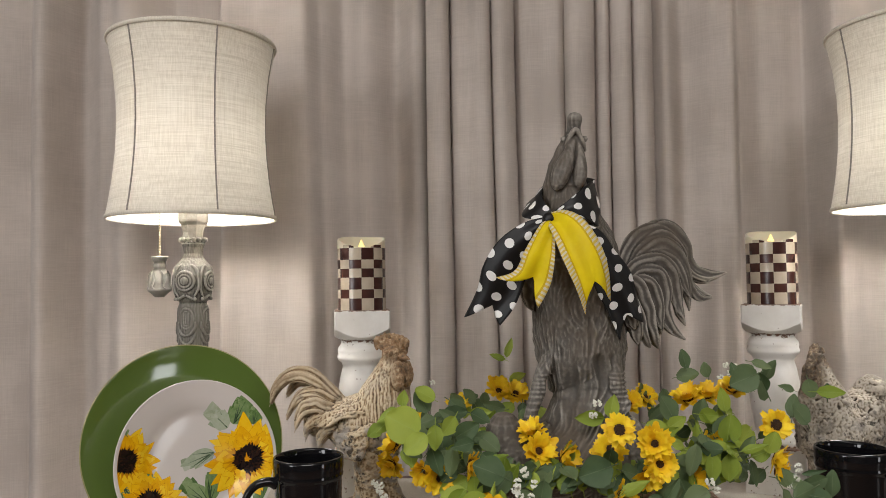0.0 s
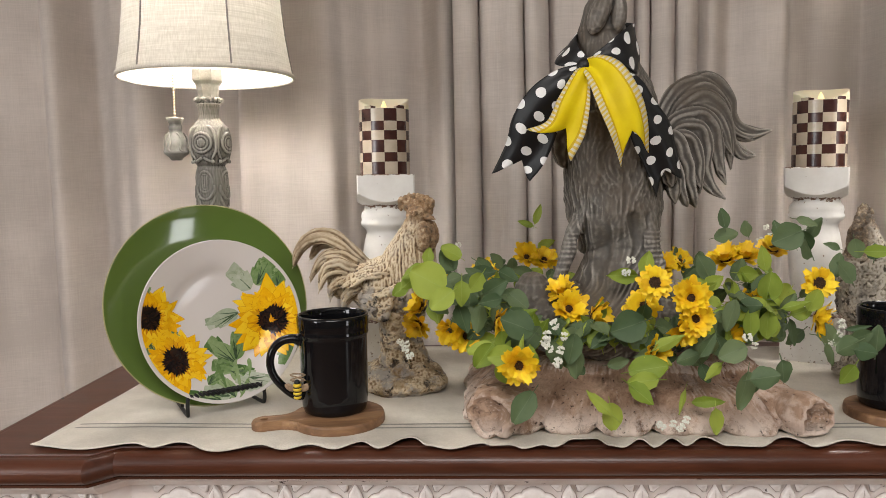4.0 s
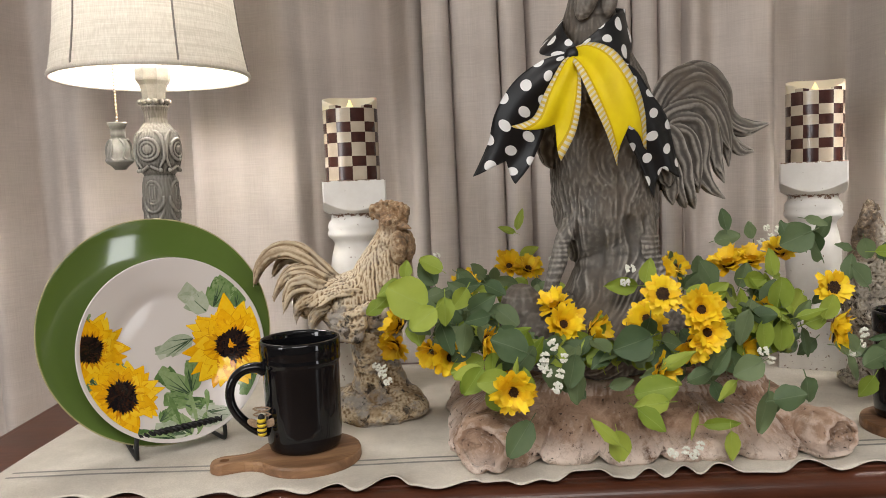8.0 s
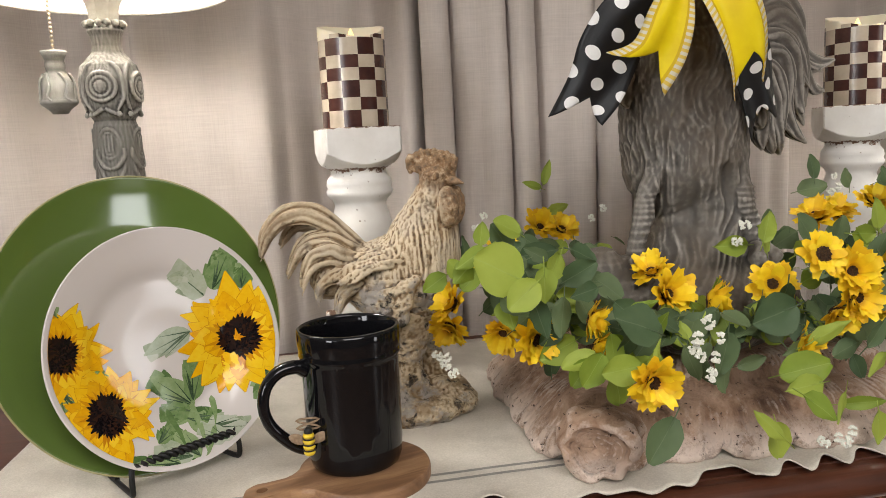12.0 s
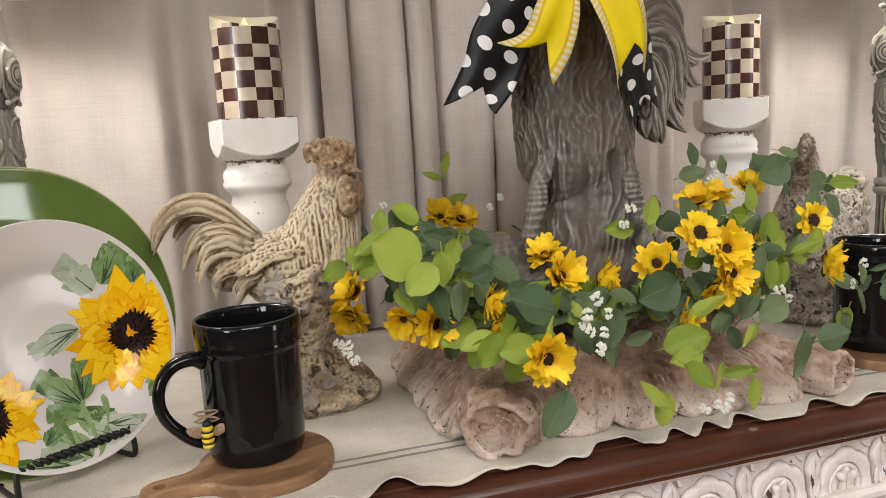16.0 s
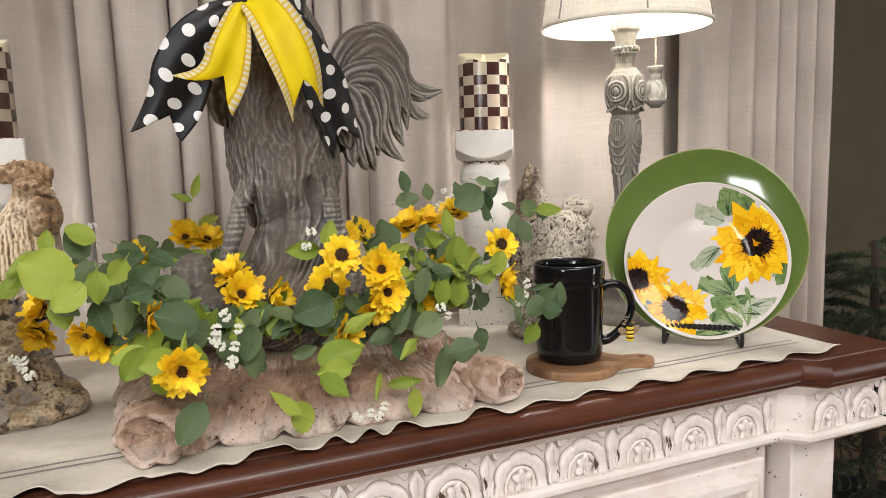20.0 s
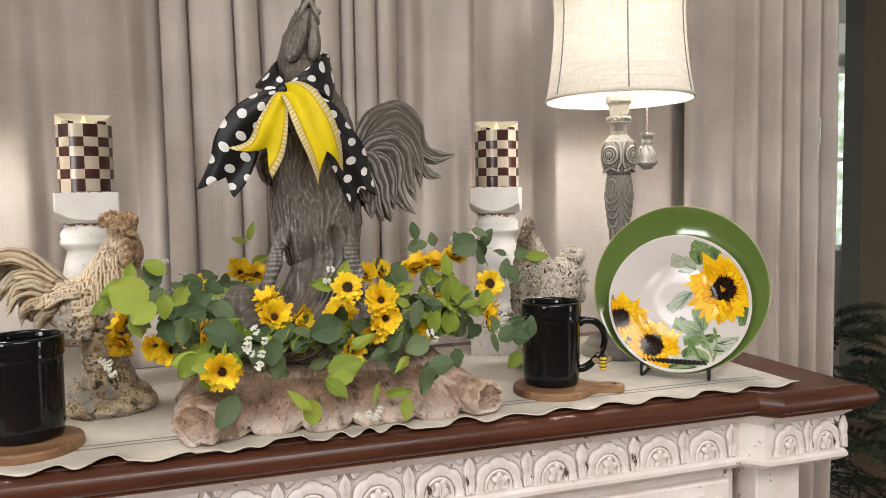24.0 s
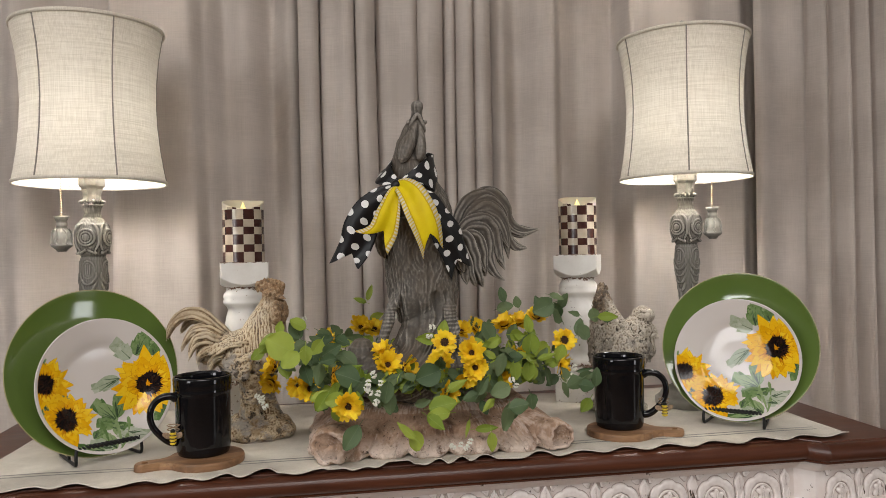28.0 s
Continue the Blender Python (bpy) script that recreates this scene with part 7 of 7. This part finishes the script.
    # place, way of the tip, length, width, shape, bend towards the room
    laid = [
        ((-0.037, 0.883, 1.074), 150, 0.042, 0.042, b[0], 0.15), ((-0.021, 0.871, 1.054), 215, 0.031, 0.024, b[0], 0.2), ((0.000, 0.885, 1.058), 268, 0.029, 0.019, b[1], 0.1),
        ((0.021, 0.980, 1.068), 8, 0.034, 0.021, d[0], 0.3), ((-0.012, 0.930, 1.068), 200, 0.022, 0.017, d[1], 0.2), ((-0.040, 0.930, 1.096), 80, 0.020, 0.014, b[1], 0.0), ((-0.062, 0.940, 1.066), 120, 0.019, 0.016, b[0], 0.0),
        ((0.037, 0.910, 1.061), 30, 0.032, 0.023, d[0], 0.3), ((0.031, 0.883, 1.050), 190, 0.028, 0.016, d[2], 0.5), ((0.062, 0.912, 1.046), -40, 0.029, 0.023, d[0], 0.2),
        ((0.000, 0.901, 1.027), 290, 0.034, 0.020, d[2], 0.1), ((0.018, 0.900, 1.027), 262, 0.033, 0.019, d[1], 0.1), ((0.059, 0.845, 1.031), 160, 0.036, 0.034, d[0], 0.1),
        ((0.043, 0.837, 1.000), 190, 0.030, 0.023, b[0], 0.1), ((0.025, 0.848, 0.998), 238, 0.029, 0.022, b[0], 0.1), ((0.020, 0.920, 0.994), 205, 0.037, 0.025, b[0], 0.3), ((0.062, 0.820, 1.010), 78, 0.034, 0.007, b[2], 0.0),
        ((0.085, 0.870, 1.018), 60, 0.036, 0.014, b[2], 0.2), ((0.070, 0.862, 1.040), 20, 0.026, 0.010, b[2], 0.3), ((0.113, 0.818, 1.012), 262, 0.031, 0.021, d[0], 0.0), ((0.098, 0.838, 1.000), 290, 0.030, 0.018, d[2], 0.1),
        ((0.064, 0.815, 0.952), 238, 0.038, 0.025, d[0], 0.1), ((0.138, 0.800, 0.962), 140, 0.036, 0.012, b[2], 0.0), ((0.152, 0.812, 0.944), 275, 0.029, 0.021, b[0], 0.0),
        ((0.175, 0.854, 1.027), 200, 0.037, 0.035, d[0], 0.0), ((0.182, 0.933, 1.070), 178, 0.037, 0.019, b[1], 0.3), ((0.206, 0.917, 1.087), 72, 0.027, 0.018, b[1], 0.0), ((0.152, 0.902, 1.036), 80, 0.027, 0.017, b[1], 0.0),
        ((0.194, 0.843, 0.985), 12, 0.040, 0.027, b[0], 0.2), ((0.186, 0.832, 0.975), 188, 0.034, 0.019, b[1], 0.2), ((0.179, 0.803, 0.970), -38, 0.031, 0.018, b[1], 0.2), ((0.194, 0.856, 0.998), 200, 0.030, 0.012, d[2], 0.4),
        ((0.215, 0.845, 1.012), 25, 0.035, 0.014, b[2], 0.2), ((0.238, 0.857, 0.993), 200, 0.027, 0.017, d[1], 0.2), ((0.253, 0.840, 1.011), 58, 0.031, 0.013, d[2], 0.2), ((0.285, 0.870, 1.035), 250, 0.035, 0.019, d[1], 0.1), ((0.262, 0.888, 1.060), 30, 0.030, 0.014, b[1], 0.3),
        ((0.279, 0.845, 1.002), 200, 0.030, 0.025, d[0], 0.1), ((0.294, 0.792, 0.990), 10, 0.027, 0.023, d[1], 0.1), ((0.281, 0.815, 0.970), 255, 0.040, 0.021, d[0], 0.0), ((0.262, 0.850, 0.980), 230, 0.026, 0.012, b[2], 0.1),
        ((0.261, 0.863, 0.944), 5, 0.034, 0.012, b[1], 0.4), ((0.266, 0.852, 0.926), 268, 0.030, 0.015, b[1], 0.0), ((0.230, 0.848, 0.948), 260, 0.028, 0.006, b[2], 0.0),
        ((0.376, 0.964, 1.110), 200, 0.036, 0.034, d[0], 0.0), ((0.402, 0.974, 1.126), -20, 0.025, 0.013, d[2], 0.2), ((0.342, 1.000, 1.118), 100, 0.020, 0.017, d[1], 0.0), ((0.347, 0.936, 1.056), 80, 0.033, 0.032, b[0], 0.0), ((0.352, 0.970, 1.085), 108, 0.031, 0.017, b[1], 0.1), ((0.330, 0.960, 1.066), 130, 0.022, 0.013, b[1], 0.1),
        ((0.438, 0.953, 1.070), 120, 0.029, 0.027, d[0], 0.0), ((0.498, 1.000, 1.088), -6, 0.034, 0.016, b[1], 0.3), ((0.430, 0.972, 1.098), 168, 0.023, 0.010, d[2], 0.3), ((0.392, 0.925, 1.042), 60, 0.026, 0.022, b[0], 0.0),
        ((0.288, 0.984, 1.073), 120, 0.033, 0.027, d[0], 0.0), ((0.317, 0.962, 1.044), 92, 0.029, 0.015, b[1], 0.0), ((0.311, 0.888, 1.023), 272, 0.030, 0.019, b[0], 0.1), ((0.335, 0.905, 1.018), 265, 0.030, 0.022, b[0], 0.1), ((0.377, 0.945, 1.001), 285, 0.033, 0.012, d[2], 0.0), ((0.365, 0.905, 1.040), 10, 0.030, 0.010, b[2], 0.2),
        ((0.433, 0.929, 0.956), 235, 0.027, 0.020, b[1], 0.0), ((0.384, 0.826, 1.012), 205, 0.024, 0.022, d[1], 0.0), ((0.402, 0.826, 1.007), 345, 0.022, 0.019, d[1], 0.0), ((0.410, 0.860, 1.024), 10, 0.026, 0.006, d[2], 0.2),
        ((0.084, 1.228, 1.113), 160, 0.026, 0.011, b[1], 0.1), ((0.103, 1.228, 1.128), 68, 0.032, 0.012, b[1], 0.0), ((0.116, 1.228, 1.081), 22, 0.030, 0.016, b[1], 0.3), ((0.055, 1.110, 1.046), 5, 0.034, 0.016, b[1], 0.4), ((0.020, 1.120, 1.060), 120, 0.030, 0.022, d[0], 0.2), ((0.075, 1.140, 1.050), 170, 0.034, 0.018, d[0], 0.3), ((-0.030, 1.070, 1.060), 100, 0.034, 0.012, d[2], 0.0), ((0.000, 1.060, 1.048), 30, 0.030, 0.020, d[1], 0.2), ((-0.045, 1.020, 1.048), 150, 0.024, 0.018, d[1], 0.2), ((0.245, 1.100, 1.062), 60, 0.028, 0.018, b[1], 0.2), ((0.310, 1.080, 1.070), 100, 0.026, 0.020, d[1], 0.1)]
    for p, way, length, width, mesh, tip in laid:
        lay_leaf(p, way + rnd.uniform(-5, 5), length, width, mesh, tip, rnd.uniform(-0.25, 0.25))
    # smaller leaves on the same twigs, behind each of them
    for p, way, length, width, mesh, tip in laid:
        if p[2] < 0.985 or p[1] > 1.2:
            continue
        for k in range(2):
            q = Vector(p) + Vector((rnd.uniform(-0.026, 0.026), rnd.uniform(0.006, 0.034), rnd.uniform(-0.020, 0.012)))
            if 0.07 < q.x < 0.27 and 0.93 < q.y < 1.12 and q.z > 1.02:
                continue
            kin = (round_d if mesh in round_d or rnd.random() < 0.35 else round_b)[rnd.randrange(3)]
            size = rnd.uniform(0.020, 0.031)
            lay_leaf(q, way + rnd.uniform(-110, 110), size, size * rnd.uniform(0.55, 0.9), kin, rnd.uniform(-0.2, 0.5), rnd.uniform(-0.6, 0.6))
    # the fill between, low in the wreath
    for k in range(360):
        a = 2 * math.pi * rnd.random() if k < 170 else math.pi * (0.95 + 1.1 * rnd.random())
        ring = rnd.uniform(0.86, 1.10)
        p = Vector((0.19 + 0.185 * ring * math.cos(a), 1.02 + 0.145 * ring * math.sin(a), 1.004 + 0.046 * rnd.random() ** 1.3))
        if 0.045 < p.x < 0.27 and p.y < 1.13:
            p.z = min(p.z, 1.010) if p.y > 0.93 else 1.008 + 0.4 * (p.z - 1.008)
        nrm = (0.5 * math.cos(a) + rnd.uniform(-0.6, 0.6), -0.7 + rnd.uniform(-0.3, 0.5), 0.55 + rnd.uniform(-0.5, 0.4))
        mesh = (round_d if rnd.random() < 0.66 else round_b)[rnd.randrange(3)]
        put_leaf(p, nrm, rnd.uniform(0, 360), mesh, rnd.uniform(0.42, 0.74), k % 2 == 0)
    for p in ((0.095, 0.809, 1.039), (0.088, 0.809, 1.027), (0.089, 0.809, 1.015), (0.104, 0.809, 1.027), (0.101, 0.809, 1.012), (0.098, 0.809, 1.000), (0.086, 0.812, 1.021), (-0.078, 0.955, 0.988), (-0.072, 0.952, 0.980), (-0.066, 0.948, 0.973), (-0.070, 0.954, 0.986), (0.218, 0.835, 0.929), (0.232, 0.838, 0.932), (0.206, 0.836, 0.927), (0.226, 0.836, 0.925), (0.398, 0.870, 1.026), (0.394, 0.868, 1.016), (0.388, 0.872, 1.008), (0.405, 1.100, 1.100), (0.390, 1.090, 1.095), (0.400, 1.100, 1.112), (0.416, 1.105, 1.108), (0.190, 0.925, 1.088), (0.186, 0.930, 1.074), (0.300, 0.862, 1.014), (0.305, 0.858, 1.006), (-0.020, 1.06, 1.085), (-0.012, 1.06, 1.096), (0.150, 1.16, 1.086), (0.140, 1.17, 1.074)):
        put_white(Vector(p), (rnd.uniform(-0.4, 0.4), -1, rnd.uniform(0, 0.8)), rnd.uniform(0.42, 0.58))
    # the tall sprig behind
    tube(spline([(0.10, 1.15, 1.01), (0.112, 1.20, 1.06), (0.096, 1.226, 1.112)], 8), 0.0011, 6, stems)
    part("stems", stems, M["stem"], g, "green wire stems")


garland()


# ---- beyond the curtain's edge ----
slab("far_wall", (5.0, 0.12, 2.6), (5.4, 5.26, 1.3), "white", "pale wall of the next room", "wall")
slab("far_side_wall", (0.12, 2.3, 2.6), (7.4, 4.2, 1.3), "white", "pale side wall of the next room", "wall")
slab("far_floor", (5.0, 2.4, 0.1), (5.0, 4.3, -0.05), "floor", "dark wooden floor of the next room", "floor")
slab("far_ceiling", (5.0, 2.2, 0.1), (5.0, 4.3, 2.65), "white", "white ceiling of the next room", "ceiling")
# unseen lamp added to brighten the next room
lamp("window_light", "AREA", (5.6, 3.6, 2.4), 14.0, (0.95, 1.0, 1.0), 1.0, 1.0, (5.0, 5.0, 1.0))

n = Nodes("daylight_garden")
n.bsdf.inputs["Emission Strength"].default_value = 0.9
glow = n.ramp(n.noise(9.0, 4.0), (0.35, (0.30, 0.42, 0.22)), (0.6, (0.85, 0.90, 0.88)))
n.link(glow, n.bsdf.inputs["Emission Color"])
M["daylight"] = n.done((0.02, 0.02, 0.02), 1.0)


def far_window(name, m, width, height, label):
    """A window with its frame, bars and daylight behind the panes."""
    win = thing(name, m, label, "window", "", "structure")
    frame_bm = bmesh.new()
    for x, z, w, h in ((0, height / 2, width + 0.06, 0.05), (0, -height / 2, width + 0.06, 0.05), (-width / 2, 0, 0.05, height), (width / 2, 0, 0.05, height), (0, 0, 0.03, height), (0, 0, width, 0.03)):
        block((w, 0.05, h), (x, 0, z), 0.004, frame_bm)
    part("window_frame", frame_bm, M["white"], win, smooth=False)
    for sx in (-1, 1):
        for sz in (-1, 1):
            part("pane", block((width / 2 - 0.03, 0.006, height / 2 - 0.03), (sx * width / 4, 0.03, sz * height / 4)), M["daylight"], win, smooth=False)


far_window("window_1", pose(4.95, 5.16, 1.45), 0.8, 1.5, "bright far window with a garden outside")
# second one is added only to glow through the curtain's sheer patches
far_window("backlight_window", pose(1.32, 1.60, 1.18), 0.30, 0.62, "added glowing window that backlights the sheer curtain edge")

bm = bmesh.new()
last = None
for i in range(81):
    x = 5.05 + 0.5 * i / 80
    now = [bm.verts.new((x, 5.06 - 0.03 * math.sin(i * 0.75), z)) for z in (0.05, 1.2, 2.35)]
    if last:
        for k in range(2):
            bm.faces.new((last[k], now[k], now[k + 1], last[k + 1]))
    last = now
far_curtain = part("curtain", bm, M["shade_in"])
tagged(far_curtain, "cream pleated curtain beside the far window", "curtain")


# ---- fir tree beside the sideboard ----
M["needle"] = plain("dark_fir_needles", (0.016, 0.024, 0.014), (0.075, 0.095, 0.045), 40.0, 0.7, per_object=0.3)
M["pot"] = plain("black_pot", (0.006, 0.006, 0.006), (0.012, 0.012, 0.011), 30.0, 0.5)
M["cone"] = plain("pine_cone", (0.02, 0.015, 0.012), (0.10, 0.08, 0.065), 90.0, 0.8)
M["twigbark"] = plain("fir_bark", (0.03, 0.02, 0.013), (0.06, 0.04, 0.028), 60.0, 0.9)


def fir_branch_mesh(length, seed):
    rnd = random.Random(seed)
    bm = bmesh.new()
    spine = [Vector((0, length * t, 0.10 * length * math.sin(t * 2.2) - 0.10 * length * t * t)) for t in np.linspace(0, 1, 9)]
    runs = [spine]
    for t in range(1, 8):
        for s in (-1, 1):
            p = spine[t]
            size = length * 0.42 * (1 - t / 10)
            runs.append([p, p + Vector((s * size * 0.55, size * 0.55, 0.01)), p + Vector((s * size * 0.9, size * 1.1, -0.005))])
    for run in runs:
        pts = spline(run, 14 if run is spine else 8)
        tube(pts, 0.0012, 4, bm)
        for a, b in zip(pts, pts[1:]):
            way = (b - a).normalized()
            for q in range(9):
                ang = rnd.uniform(0, 6.283)
                side = way.cross(Vector((0.3, 0.1, 1))).normalized()
                out = (side * math.cos(ang) + side.cross(way) * math.sin(ang)) * 0.8 + way * 0.7
                p = a + (b - a) * rnd.random()
                tip = p + out.normalized() * rnd.uniform(0.011, 0.018)
                wide = way.cross(out).normalized() * 0.0011
                bm.faces.new([bm.verts.new(v) for v in (p - wide, p + wide, tip)])
    return mesh_of("branch", bm, M["needle"])


def fir_tree(x, y):
    rnd = random.Random(6)
    tree = thing("fir_tree", pose(x, y, 0), "small dark artificial fir tree in a black pot", "tree")
    part("pot", lathe([(0, 0), (0.11, 0), (0.13, 0.02), (0.15, 0.24), (0.155, 0.26), (0.14, 0.26), (0.13, 0.22), (0, 0.22)], 32), M["pot"], tree)
    part("trunk", tube([(0, 0, 0.2), (0.01, 0, 0.6), (0, 0.01, 0.92)], [0.022, 0.016, 0.006], 10), M["twigbark"], tree)
    kinds = [fir_branch_mesh(0.26, 1), fir_branch_mesh(0.20, 2), fir_branch_mesh(0.15, 3)]
    for k in range(46):
        z = 0.30 + 0.58 * k / 45
        kind = min(2, int(3 * k / 46))
        ob = new("branch", kinds[kind])
        ob.parent = tree
        size = rnd.uniform(0.85, 1.1)
        ob.matrix_basis = pose(0, 0, z, 0, 0, k * 137.5) @ pose(0, 0.01, 0, rnd.uniform(-12, 18), rnd.uniform(-20, 20), 0) @ Matrix.Diagonal((size, size, size, 1))
    for k in range(7):
        a, z = k * 2.4, 0.42 + 0.06 * k
        bm = bmesh.new()
        for q in range(36):
            h, b = q / 36, q * 2.4
            r = 0.022 * math.sin(math.pi * (0.15 + 0.8 * h))
            ball((r * math.cos(b), r * math.sin(b), 0.06 * h), (0.006, 0.006, 0.003), bm, 6)
        cone = part("pine_cone", bm, M["cone"], tree, "grey-brown pine cone")
        cone.matrix_basis = pose(0.17 * math.cos(a), 0.17 * math.sin(a), z, 100, 0, 50 * k)


fir_tree(1.66, 1.46)
